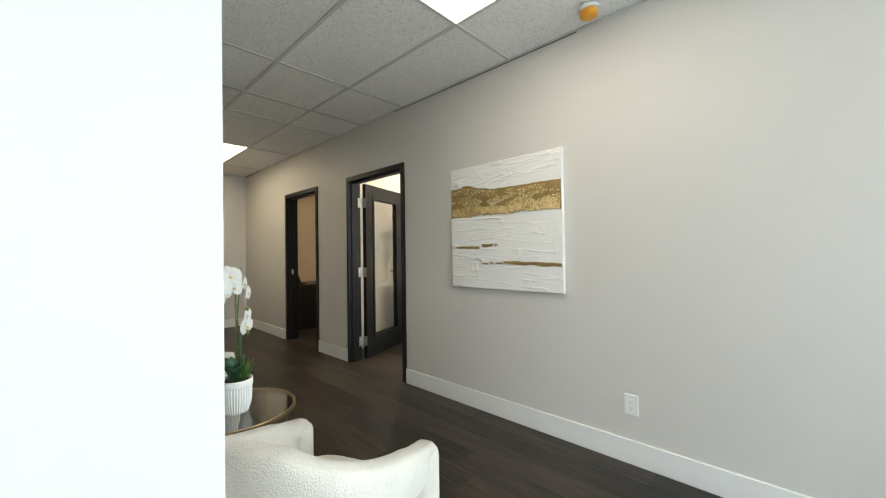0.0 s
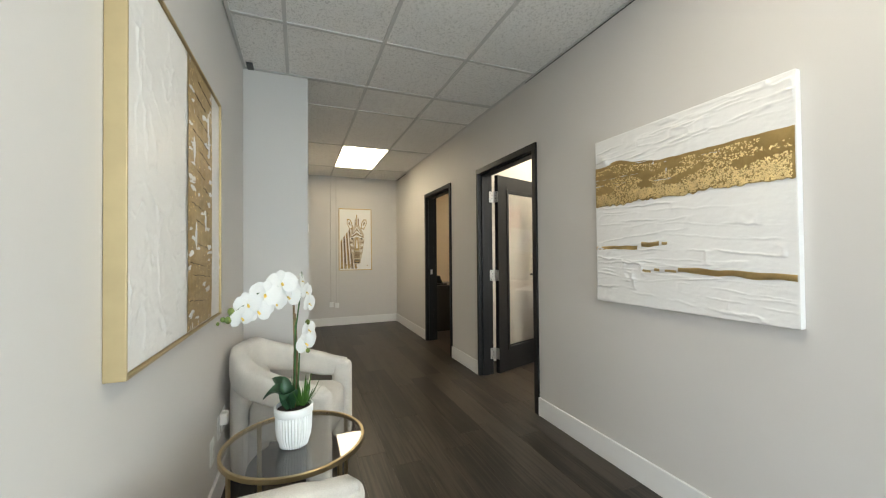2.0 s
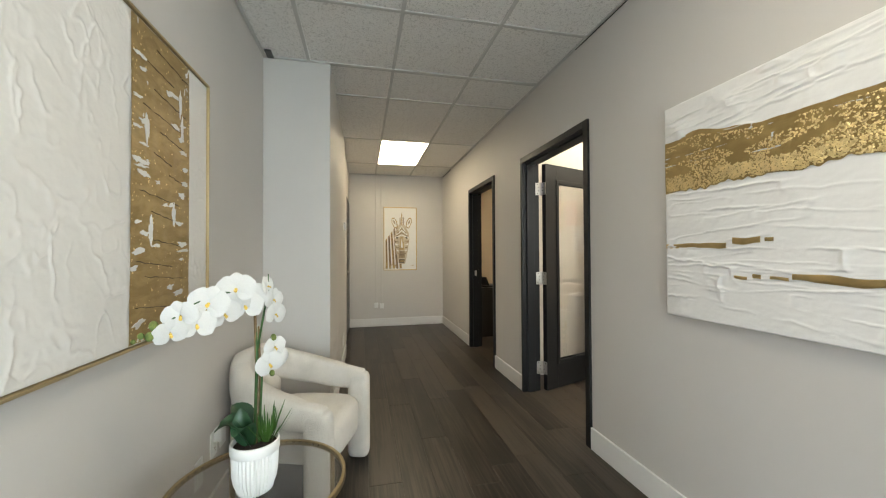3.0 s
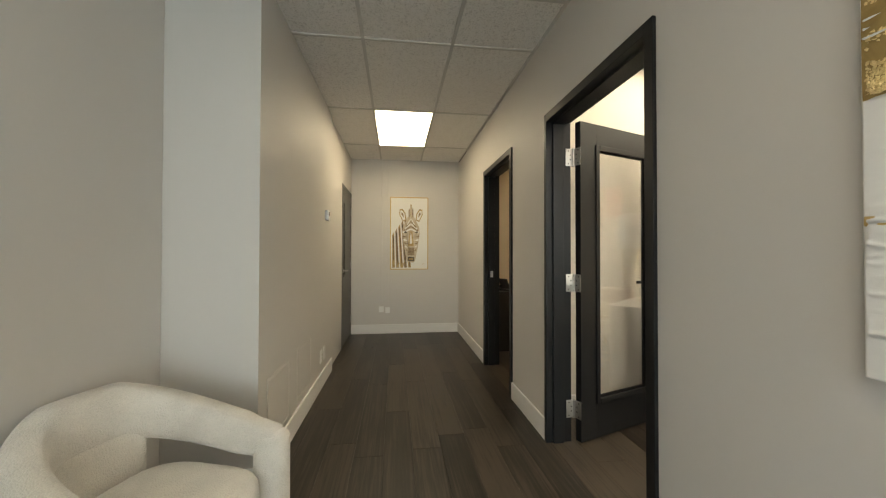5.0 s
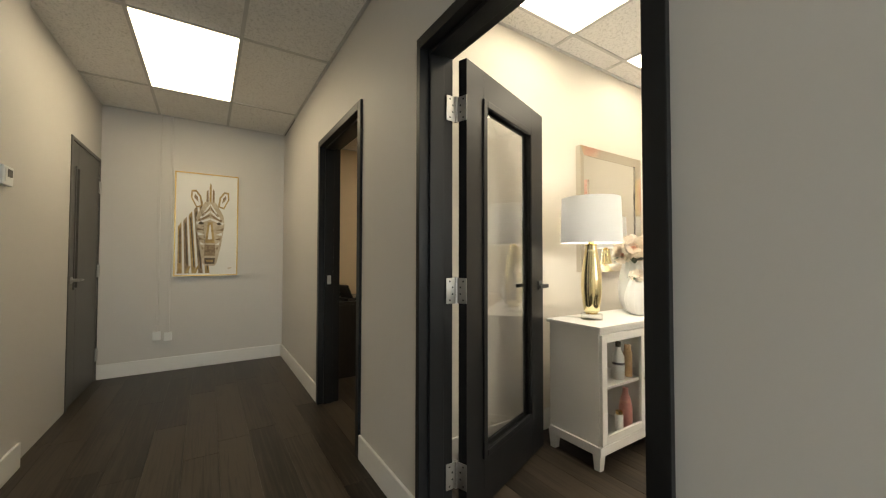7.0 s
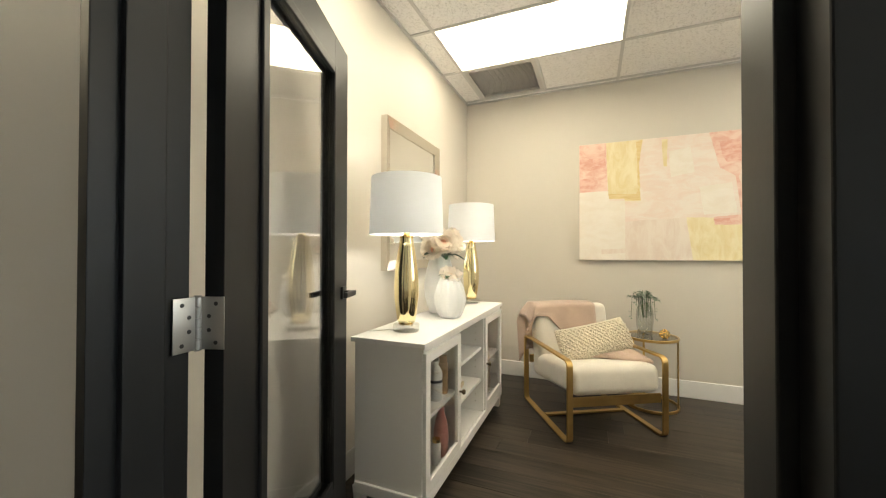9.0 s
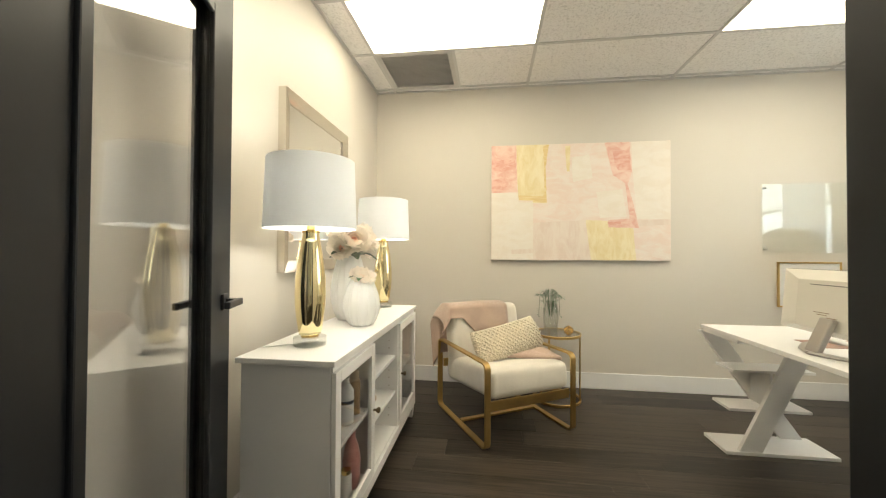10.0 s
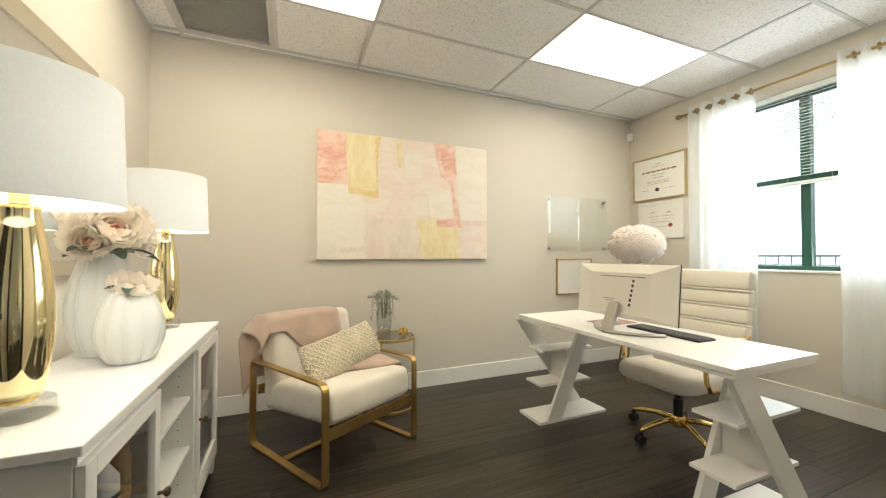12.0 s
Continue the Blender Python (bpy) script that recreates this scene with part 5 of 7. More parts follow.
for x in (CX0 + 0.07, CX1 - 0.07):
    for y, s in ((DIV[1] - 0.0095, -1),):
        for k in range(12):
            z = 0.20 + 0.045 * k
            turned(pegs, lathe(pegs, [(0.003, 0), (0.003, 0.0006)], seg=8), pose(x, y, z, 90 * -s))
tagged(part("peg_holes", pegs, M_TAUPE, co), kind="stuff")
for y0, y1, ky in ((CY0 + 0.02, DIV[0] - 0.002, DIV[0] - 0.022), (DIV[1] + 0.002, CY1 - 0.02, DIV[1] + 0.022)):
    f, xa, xb = 0.046, CX1 - 0.020, CX1 - 0.002
    dr = part("door", boxes((xa, xb, y0, y0 + f, 0.140, 0.750), (xa, xb, y1 - f, y1, 0.140, 0.750), (xa, xb, y0 + f, y1 - f, 0.140, 0.140 + f), (xa, xb, y0 + f, y1 - f, 0.750 - f, 0.750), bevel=0.0015), M_LACQUER, co, "white door frame")
    part("pane", boxes((xa + 0.006, xa + 0.009, y0 + f - 0.004, y1 - f + 0.004, 0.182, 0.708)), M_THINGLASS, dr, "clear glass").visible_shadow = False
    bm = bmesh.new()
    turned(bm, lathe(bm, [(0.006, 0), (0.005, 0.012), (0.013, 0.02), (0.014, 0.026), (0.010, 0.031), (0.003, 0.032)], seg=18), pose(xb, ky, 0.445, 0, 90))
    part("knob", bm, M_DARKBRONZE, dr, "dark bronze knob", 50)


def bottle(x, y, z, profile, mat, label, band=None, cap=None):
    t = thing("bottle", pose(x, y, z), label, "bottle", "bottles in the console")
    part("body", made(lambda b: lathe(b, profile, seg=24)), mat, t, smooth=45)
    if band:
        part("label", made(lambda b: lathe(b, band[0], seg=24)), band[1], t, smooth=45)
    if cap:
        part("cap", made(lambda b: lathe(b, cap[0], seg=20)), cap[1], t, smooth=45)


bottle(-3.420, 3.690, 0.446, [(0.03, 0), (0.034, 0.004), (0.034, 0.14), (0.014, 0.175), (0.013, 0.20)], M_PORCELAIN, "white bottle with a navy tag on the cabinet shelf", ([(0.0345, 0.090), (0.0345, 0.104)], M_LABELBLUE), ([(0.016, 0.195), (0.016, 0.225), (0.012, 0.228)], M_BLACK))
bottle(-3.420, 3.790, 0.446, [(0.024, 0), (0.026, 0.004), (0.026, 0.15), (0.02, 0.16)], M_CORK, "small amber bottle on the cabinet shelf", None, ([(0.019, 0.155), (0.021, 0.19), (0.018, 0.195)], M_CORK))
bottle(-3.420, 3.762, 0.135, [(0.033, 0), (0.038, 0.01), (0.040, 0.12), (0.030, 0.18), (0.016, 0.215), (0.018, 0.245)], M_PINKBOTTLE, "pink marbled bottle on the cabinet floor")
bottle(-3.410, 3.675, 0.135, [(0.022, 0), (0.024, 0.005), (0.024, 0.10), (0.018, 0.11)], M_PORCELAIN, "small white jar on the cabinet floor", None, ([(0.02, 0.108), (0.02, 0.125)], M_GOLDPOL))
bottle(-3.50, 4.52, 0.446, [(0.028, 0), (0.032, 0.005), (0.032, 0.13), (0.012, 0.17), (0.012, 0.20)], M_CRYSTAL, "clear glass bottle behind the far cabinet door", None, ([(0.014, 0.195), (0.014, 0.215)], M_GOLDPOL))
bk = thing("book_stack", pose(-3.52, 4.06, 0.335 + 0.018, 0, 0, 5), "two pale books lying on an open cabinet shelf", "books")
part("book", boxes((-0.09, 0.09, -0.12, 0.12, 0, 0.022), bevel=0.002), M_SAND, bk)
part("book", boxes((-0.08, 0.08, -0.11, 0.11, 0.0225, 0.042), bevel=0.002), M_PAPER, bk)


def table_lamp(m, label, watts):
    t = thing("table_lamp", m, label, "table lamp", "gold table lamps")
    part("foot", made(lambda b: lathe(b, [(0.063, 0), (0.065, 0.003), (0.065, 0.032), (0.063, 0.035)], seg=48)), M_CRYSTAL, t, "round crystal foot", 40)
    part("collar", made(lambda b: lathe(b, [(0.034, 0.0352), (0.036, 0.037), (0.036, 0.041), (0.034, 0.043)], seg=40)), M_GOLDPOL, t, smooth=40)
    body = [(0.036, 0.042), (0.043, 0.046), (0.047, 0.062), (0.055, 0.115), (0.0605, 0.165), (0.062, 0.215), (0.0595, 0.275), (0.053, 0.335), (0.045, 0.385), (0.037, 0.43), (0.033, 0.455), (0.034, 0.462)]
    part("body", made(lambda b: lathe(b, body, seg=56)), M_MERCURY, t, "gold mercury glass body", 60)
    part("neck", made(lambda b: (lathe(b, [(0.035, 0.462), (0.035, 0.470), (0.014, 0.474)], seg=32), lathe(b, [(0.017, 0.474), (0.017, 0.50), (0.010, 0.505)], seg=24))), M_GOLDPOL, t, smooth=40)
    r0, r1, z0, z1 = 0.184, 0.174, 0.478, 0.760
    sh = part("shade", made(lambda b: [lathe_open(b, [(r0, z0), (r1, z1), (r1 - 0.003, z1), (r0 - 0.003, z0)], 72)]), M_SHADE, t, "white drum shade", 50)
    part("harp", made(lambda b: [rod(b, [(0, 0, z1 - 0.01), (0.09 * math.cos(a), 0.09 * math.sin(a), z1 - 0.012), ((r1 - 0.002) * math.cos(a), (r1 - 0.002) * math.sin(a), z1 - 0.006)], 0.002, 6) for a in (0.4, 2.5, 4.6)] + [rod(b, [(0, 0, 0.50), (0, 0, z1)], 0.003, 8)]), M_STEEL, t)
    bulb = bpy.data.lights.new("bulb", "POINT")
    bulb.energy, bulb.color, bulb.shadow_soft_size = watts, (1.0, 0.955, 0.87), 0.045
    lamp = new("bulb", bulb)
    lamp.parent, lamp.location = t, (0.03, 0.0, 0.60)
    return t


def lathe_open(bm, profile, seg):
    """A turned shell that closes on itself, hollow in its middle."""
    rings = [[bm.verts.new((r * math.cos(2 * math.pi * k / seg), r * math.sin(2 * math.pi * k / seg), z)) for k in range(seg)] for r, z in profile]
    for a, b in zip(rings, rings[1:] + rings[:1]):
        for k in range(seg):
            bm.faces.new((a[k], a[(k + 1) % seg], b[(k + 1) % seg], b[k])).smooth = True


table_lamp(pose(-3.545, 3.610, 0.797), "tall gold glass table lamp with a white drum shade, lit", 6.5)
table_lamp(pose(-3.565, 4.715, 0.797), "gold glass table lamp with a white drum shade, lit", 6.5)
cord = thing("lamp_cord", pose(0, 0, 0), "thin clear lamp cord lying across the console top", "cord")
part("cord", made(lambda b: rod(b, [(-3.61, 3.60, 0.8005), (-3.66, 3.56, 0.8005), (-3.70, 3.535, 0.8005), (-3.724, 3.53, 0.796), (-3.735, 3.53, 0.70), (-3.74, 3.53, 0.3), (-3.75, 3.53, 0.01)], 0.0022, 6)), M_WHITEPL, cord)

mi = thing("wall_mirror", pose(WEST + 0.001, 4.325, 1.552, 0, 0, -90), "rectangular wall mirror with a wide champagne coloured frame", "mirror")
mw, mh, mf = 0.412, 0.478, 0.062
part("glass", boxes((-mw + mf, mw - mf, 0, 0.018, -mh + mf, mh - mf)), M_MIRROR, mi, "silvered mirror glass")
M_MIRFRAME = shader("champagne_mirror", (0.74, 0.70, 0.63), 0.10, 1.0)
for pts in ([(-mw, -mh), (-mw, mh), (-mw + mf, mh - mf), (-mw + mf, -mh + mf)], [(mw, mh), (mw, -mh), (mw - mf, -mh + mf), (mw - mf, mh - mf)],
            [(-mw, mh), (mw, mh), (mw - mf, mh - mf), (-mw + mf, mh - mf)], [(mw, -mh), (-mw, -mh), (-mw + mf, -mh + mf), (mw - mf, -mh + mf)]):
    bm = bmesh.new()
    a = [bm.verts.new((x, 0, z)) for x, z in pts]
    b = [bm.verts.new((x, 0.042 if k < 2 else 0.026, z)) for k, (x, z) in enumerate(pts)]
    bm.faces.new(b), bm.faces.new(a[::-1])
    for k in range(4):
        bm.faces.new((a[k], a[(k + 1) % 4], b[(k + 1) % 4], b[k]))
    part("frame_side", bm, M_MIRFRAME, mi, "bevelled champagne mirror strip")


def vase(m, h, r, label, ribs=12):
    t = thing("vase", m, label, "vase", "white ribbed vases")
    prof = [(0.55, 0), (0.62, 0.01), (0.80, 0.12), (0.95, 0.28), (1.0, 0.42), (0.96, 0.58), (0.85, 0.75), (0.71, 0.90), (0.61, 0.985), (0.59, 1.0), (0.54, 1.0), (0.53, 0.9)]
    part("body", made(lambda b: lathe(b, [(r * a, h * z) for a, z in prof], seg=ribs * 14, ribs=ribs, depth=0.003)), M_PORCELAIN, t, smooth=60)
    ridge = bmesh.new()
    for k in range(ribs):
        a = 2 * math.pi * (k + 0.3) / ribs
        rod(ridge, [((r * q - 0.0004) * math.cos(a), (r * q - 0.0004) * math.sin(a), h * z) for q, z in prof[1:9]], 0.0010, 6)
    part("ribs", ridge, M_PORCELAIN, t)
    return t


def petal(r, low, high, turn, half, flare, r4):
    """One cupped petal: a patch of a shell of radius r between two angles from the top, its upper rim rounded and wavy."""
    bm = bmesh.new()
    rows, n, m = [], 8, 8
    for a in range(n + 1):
        f = a / n
        row = []
        for b in range(m + 1):
            g = 2 * b / m - 1
            rim = high + (low - high) * 0.22 * g * g + 0.09 * math.sin(7 * g + 7 * turn) + 0.05 * math.sin(17 * g + 3 * turn)
            th = low + (rim - low) * f
            w = turn + half * g * (0.30 + 0.70 * math.sin(math.pi * (0.08 + 0.52 * f)))
            e = r * (1 + flare * f ** 3) * (1 + 0.06 * math.sin(11 * g + 5 * turn) * f * f)
            row.append(bm.verts.new((e * math.sin(th) * math.cos(w), e * math.sin(th) * math.sin(w), r * 0.75 - e * -math.cos(th) * 0.85)))
        rows.append(row)
    for p, q in zip(rows, rows[1:]):
        for k in range(m):
            bm.faces.new((p[k], p[k + 1], q[k + 1], q[k])).smooth = True
    return bm


def peony(parent, at, facing, size, seed):
    """Shells of cupped petals, closed in the heart and open outside."""
    r4 = random.Random(seed)
    q = Matrix.Translation(at) @ Vector(facing).to_track_quat("Z", "Y").to_matrix().to_4x4()
    for shell, (count, r, high, half, flare, mat) in enumerate(((3, 0.26, 22, 1.0, 0.0, M_PEONYHEART), (5, 0.42, 38, 0.80, 0.06, M_PEONY), (6, 0.58, 52, 0.72, 0.12, M_PEONY2), (7, 0.76, 66, 0.64, 0.20, M_PEONY2), (7, 0.92, 82, 0.62, 0.28, M_PEONY2), (6, 1.0, 100, 0.60, 0.30, M_PEONY2))):
        for k in range(count):
            turn = 2 * math.pi * (k + r4.uniform(-0.2, 0.2)) / count + 0.9 * shell
            bm = petal(r * size * r4.uniform(0.94, 1.06), radians(165), radians(high + r4.uniform(-9, 9)), turn, half, flare, r4)
            bmesh.ops.transform(bm, matrix=q, verts=bm.verts)
            part("petal", bm, mat, parent)


tv = vase(pose(-3.615, 4.205, 0.797), 0.365, 0.105, "tall white ribbed vase holding blush peonies")
sv = vase(pose(-3.485, 4.055, 0.797), 0.238, 0.098, "small white ribbed vase with a single blush peony")
bq = thing("peony_bunch", pose(-3.615, 4.205, 0.797 + 0.378), "bunch of pale blush pink artificial peonies with green leaves", "flowers")
for k, (x, y, z, fx, fy2, fz, s) in enumerate(((0.06, -0.10, 0.05, 0.7, -0.8, 0.6, 0.075), (0.08, 0.0, 0.06, 1.0, 0.0, 0.5, 0.072), (-0.02, -0.06, 0.08, -0.2, -0.4, 1.0, 0.068), (0.03, 0.09, 0.045, 0.5, 0.9, 0.5, 0.068), (-0.05, 0.03, 0.075, -0.5, 0.3, 0.9, 0.064), (0.01, -0.13, 0.01, 0.2, -1, 0.2, 0.06), (0.06, 0.05, 0.015, 0.9, 0.4, 0.2, 0.06))):
    peony(bq, (x, y, z + 0.018), (fx, fy2, fz), s * 0.95, k)
bm = made(lambda b: ball(b, (0.02, 0.0, 0.135), 0.022, (1, 1, 1.1), 12))
part("bud", bm, M_PEONY, bq)
for tip, w in (((0.10, -0.16, -0.02), 0.022), ((0.0, -0.19, 0.0), 0.02), ((0.10, 0.12, -0.03), 0.022), ((0.05, 0.15, 0.0), 0.02), ((0.13, -0.02, -0.015), 0.02), ((-0.03, -0.14, -0.015), 0.02), ((0.03, 0.02, 0.14), 0.016)):
    part("leaf", made(lambda b: blade(b, (tip[0] * 0.2, tip[1] * 0.2, -0.01), Vector(tip) * 1.25 - Vector((0, 0, 0.012)), w * 1.2, (0, 0, 0.02), n=6)), M_LEAF, bq)
for k in range(6):
    part("stem", made(lambda b: rod(b, [(0.008 * math.cos(k), 0.008 * math.sin(k), -0.10), (0.02 * math.cos(k), 0.02 * math.sin(k), 0.02)], 0.003, 6)), M_GREENSTEM, bq)
sb = thing("single_peony", pose(-3.485, 4.055, 0.797 + 0.236), "single pale blush peony with two leaves in a vase", "flowers")
peony(sb, (0.0, 0.0, -0.006), (0.30, -0.30, 1), 0.058, 40)
for tip in ((0.02, -0.105, 0.0), (0.06, 0.10, 0.03), (-0.05, -0.06, 0.01)):
    part("leaf", made(lambda b: blade(b, (0, 0, 0.0), tip, 0.018, (0, 0, 0.015), n=6)), M_LEAF, sb)
part("stem", made(lambda b: rod(b, [(0, 0, -0.08), (0, 0, 0.02)], 0.003, 6)), M_GREENSTEM, sb)

# ---- canvas on the far wall ----
ac = thing("abstract_painting", pose(-2.038, FAR - 0.001, 1.642, 0, 0, 180), "abstract canvas of coral, ochre, cream and blush blocks", "picture")
AW, AH, AD = 1.522, 1.034, 0.036
part("canvas", boxes((-AW / 2, AW / 2, 0, AD, -AH / 2, AH / 2), bevel=0.002), M_WASH_PINK, ac, "blush washed canvas")
SHAPES = [(M_WASH_CREAM, [(0, 0.41), (0.16, 0.42), (0.16, 0.5), (0.245, 0.5), (0.245, 1), (0, 1)]), (M_WASH_CREAM, [(0.79, 0), (1, 0), (1, 0.655), (0.82, 0.65), (0.80, 0.3)]),
          (M_WASH_MAUVE, [(0.245, 0.68), (0.33, 0.67), (0.54, 0.66), (0.57, 1), (0.245, 1)]), (M_WASH_PINK, [(0.33, 0), (0.645, 0), (0.69, 0.27), (0.755, 0.33), (0.78, 0.645), (0.54, 0.655), (0.335, 0.665)]),
          (M_WASH_CORAL, [(0, 0), (0.145, 0), (0.155, 0.41), (0, 0.415)]), (M_WASH_YELLOW, [(0.146, 0), (0.335, 0), (0.315, 0.2), (0.322, 0.51), (0.245, 0.505), (0.24, 0.485), (0.16, 0.48), (0.156, 0.41)]),
          (M_WASH_YELLOW, [(0.54, 0.657), (0.665, 0.665), (0.665, 0.72), (0.80, 0.725), (0.815, 1), (0.57, 1)]), (M_WASH_CORAL, [(0.645, 0), (0.78, 0), (0.795, 0.25), (0.77, 0.36), (0.80, 0.52), (0.83, 0.725), (0.665, 0.72), (0.665, 0.66), (0.782, 0.647), (0.757, 0.35), (0.69, 0.28)])]
SHAPES += [(M_WASH_OCHRE, [(0.158, 0.44), (0.30, 0.45), (0.318, 0.40), (0.322, 0.505), (0.245, 0.50), (0.24, 0.485), (0.162, 0.482)]), (M_WASH_OCHRE, [(0.300, 0.02), (0.333, 0.005), (0.316, 0.2), (0.320, 0.40), (0.308, 0.38), (0.306, 0.15)]),
           (M_WASH_ROSE, [(0.004, 0.12), (0.14, 0.13), (0.145, 0.21), (0.06, 0.23), (0.004, 0.20)]), (M_WASH_ROSE, [(0.004, 0.30), (0.08, 0.29), (0.10, 0.38), (0.004, 0.40)]), (M_WASH_ROSE, [(0.69, 0.08), (0.775, 0.07), (0.79, 0.24), (0.72, 0.24), (0.70, 0.18)]),
           (M_WASH_ROSE, [(0.66, 0.675), (0.73, 0.67), (0.74, 0.71), (0.668, 0.712)]), (M_WASH_MAUVE, [(0.83, 0.66), (0.998, 0.655), (0.998, 0.70), (0.835, 0.71)]), (M_WASH_MAUVE, [(0.43, 0.70), (0.50, 0.69), (0.47, 0.95), (0.44, 0.94)]),
           (M_WASH_CREAM, [(0.46, 0.12), (0.56, 0.10), (0.58, 0.30), (0.47, 0.33)]), (M_WASH_CREAM, [(0.60, 0.42), (0.74, 0.40), (0.765, 0.63), (0.62, 0.64)]), (M_WASH_MAUVE, [(0.12, 0.91), (0.35, 0.90), (0.34, 0.93), (0.12, 0.95)]), (M_WASH_YELLOW, [(0.425, 0.02), (0.455, 0.02), (0.45, 0.24), (0.435, 0.24)])]
for k, (mat, pts) in enumerate(SHAPES):
    fine = []
    for (u0, v0), (u1, v1) in zip(pts, pts[1:] + pts[:1]):
        for q in range(10):
            u, v = u0 + (u1 - u0) * q / 10, v0 + (v1 - v0) * q / 10
            inside = 0.002 < u < 0.998 and 0.002 < v < 0.998
            fine.append((min(0.9985, max(0.0015, u + (0.003 * noise.noise((u * 30, v * 30, k)) if inside else 0))), min(0.998, max(0.002, v + (0.003 * noise.noise((u * 30, v * 30, k + 9)) if inside else 0)))))
    bm = bmesh.new()
    flat_shape(bm, [((0.5 - u) * AW, (0.5 - v) * AH) for u, v in fine], AD + 0.0002, 0.0006 + 0.0003 * k)
    part("colour_block", bm, mat, ac)

# ---- armchair ----
AC = pose(-2.725, 4.875, 0, 0, 0, 30)
BACK_Y, LEAN_BACK = 0.205, 12  # where the backrest starts and how far it leans
ch = thing("gold_armchair", AC, "cream upholstered armchair on a square brushed gold frame", "armchair")
for s in (-1, 1):
    x, pts = s * 0.325, []
    for cy, cz, a0 in ((-0.335, 0.045, 180), (0.335, 0.045, 270), (0.335, 0.475, 0), (-0.335, 0.475, 90)):
        for q in range(6):
            a = radians(a0 + 18 * q)
            pts.append((x, cy + 0.038 * math.cos(a), cz + 0.038 * math.sin(a)))
    part("side_frame", made(lambda b: strap(b, pts, (1, 0, 0), 0.020, 0.0065, True)), M_GOLD, ch, "flat brushed gold loop", 30)
    for y in (-0.30, 0.30):
        part("glide", boxes((x - 0.012, x + 0.012, y - 0.012, y + 0.012, -0.0, 0.0025)), M_BLACK, ch)
part("front_rail", boxes((-0.306, 0.306, -0.360, -0.347, 0.222, 0.282), bevel=0.002), M_GOLD, ch)
part("cross_bar", boxes((-0.306, 0.306, 0.02, 0.055, 0.004, 0.018), bevel=0.002), M_GOLD, ch)
part("back_rail", boxes((-0.306, 0.306, 0.345, 0.358, 0.30, 0.36), bevel=0.002), M_GOLD, ch)
bm = bmesh.new()
turned(bm, box(bm, -0.302, 0.302, -0.372, 0.31, -0.09, 0.09, bevel=0.05, seg=5), pose(0, 0, 0.34, -6))
part("seat", bm, M_VELVET, ch, "cream velvet seat cushion", 60)
bm = bmesh.new()
turned(bm, box(bm, -0.303, 0.303, -0.078, 0.078, 0, 0.525, bevel=0.055, seg=5), pose(0, BACK_Y, 0.262, -LEAN_BACK))
part("backrest", bm, M_VELVET, ch, "cream velvet backrest", 60)


def drape(rows, thick=0.012):
    """A soft sheet from rows of points, with a thickness."""
    bm = bmesh.new()
    g = [[bm.verts.new(p) for p in row] for row in rows]
    for a, b in zip(g, g[1:]):
        for k in range(len(a) - 1):
            bm.faces.new((a[k], a[k + 1], b[k + 1], b[k])).smooth = True
    bmesh.ops.recalc_face_normals(bm, faces=bm.faces)
    bmesh.ops.solidify(bm, geom=bm.faces[:], thickness=thick)
    for f2 in bm.faces:
        f2.smooth = True
    return bm


def on_back(s, off):
    """Side view of the path up the backrest's front, over its top and down behind."""
    lean = math.tan(radians(LEAN_BACK))
    if s < 0:  # hanging in front, s metres below the top
        return BACK_Y - 0.078 + (0.50 + s) * lean - off, 0.265 + 0.50 + s
    if s < 0.17:
        a = math.pi * s / 0.17
        return BACK_Y + 0.50 * lean - (0.078 + off) * math.cos(a), 0.765 + (0.012 + off) * math.sin(a)
    return BACK_Y + 0.50 * lean + 0.078 + off - (s - 0.17) * lean * 0.4, 0.765 - (s - 0.17)


rows = []
for i in range(40):
    s = -0.44 + 0.97 * i / 39
    row = []
    for k in range(30):
        q = k / 29
        across = -0.47 + 0.64 * q
        x = max(across, -0.312 + 0.34 * (across + 0.312))
        over = max(0.0, -0.312 - across)
        fold = 0.008 + 0.009 * noise.noise((q * 3.0, s * 3.5, 3)) + 0.006 * math.sin(q * 13) * min(1.0, max(0.0, (s - 0.1) / 0.2))
        # in front the edge runs slantwise from the corner down towards the seat
        reach = max(0.16, min(1.0, (across + 0.27) / 0.38))
        sq = s * reach if s < 0 else s
        y, z = on_back(sq, 0.012 + abs(fold))
        z -= 0.75 * over
        y += 0.30 * over * min(1.0, max(0.0, (s + 0.04) / 0.20)) + 0.012 * math.sin(9 * s) * min(1.0, over / 0.05)
        row.append((x + (0.03 * noise.noise((s * 4, 1.5, 2)) if k == 29 else 0.0), y, z))
    rows.append(row)
tw = thing("throw_blanket", AC, "dusty pink fleece throw draped over the armchair", "blanket")
part("back_fold", drape(rows, 0.020), M_THROW, tw)
rows = []
for i in range(22):
    row = []
    for k in range(14):
        u, v = i / 21, k / 13
        x = -0.06 + 0.372 * u
        y = 0.11 - v * (0.20 + 0.18 * u) + 0.015 * math.sin(5 * u)
        z = 0.452 - 0.105 * y + 0.016 * abs(noise.noise((u * 4, v * 4, 6))) + 0.010 * math.sin(8 * v + 4 * u) + 0.018 * math.sin(math.pi * v) - 0.012 * (v > 0.95)
        row.append((x, y, z))
    rows.append(row)
part("seat_fold", drape(rows, 0.022), M_THROW, tw)

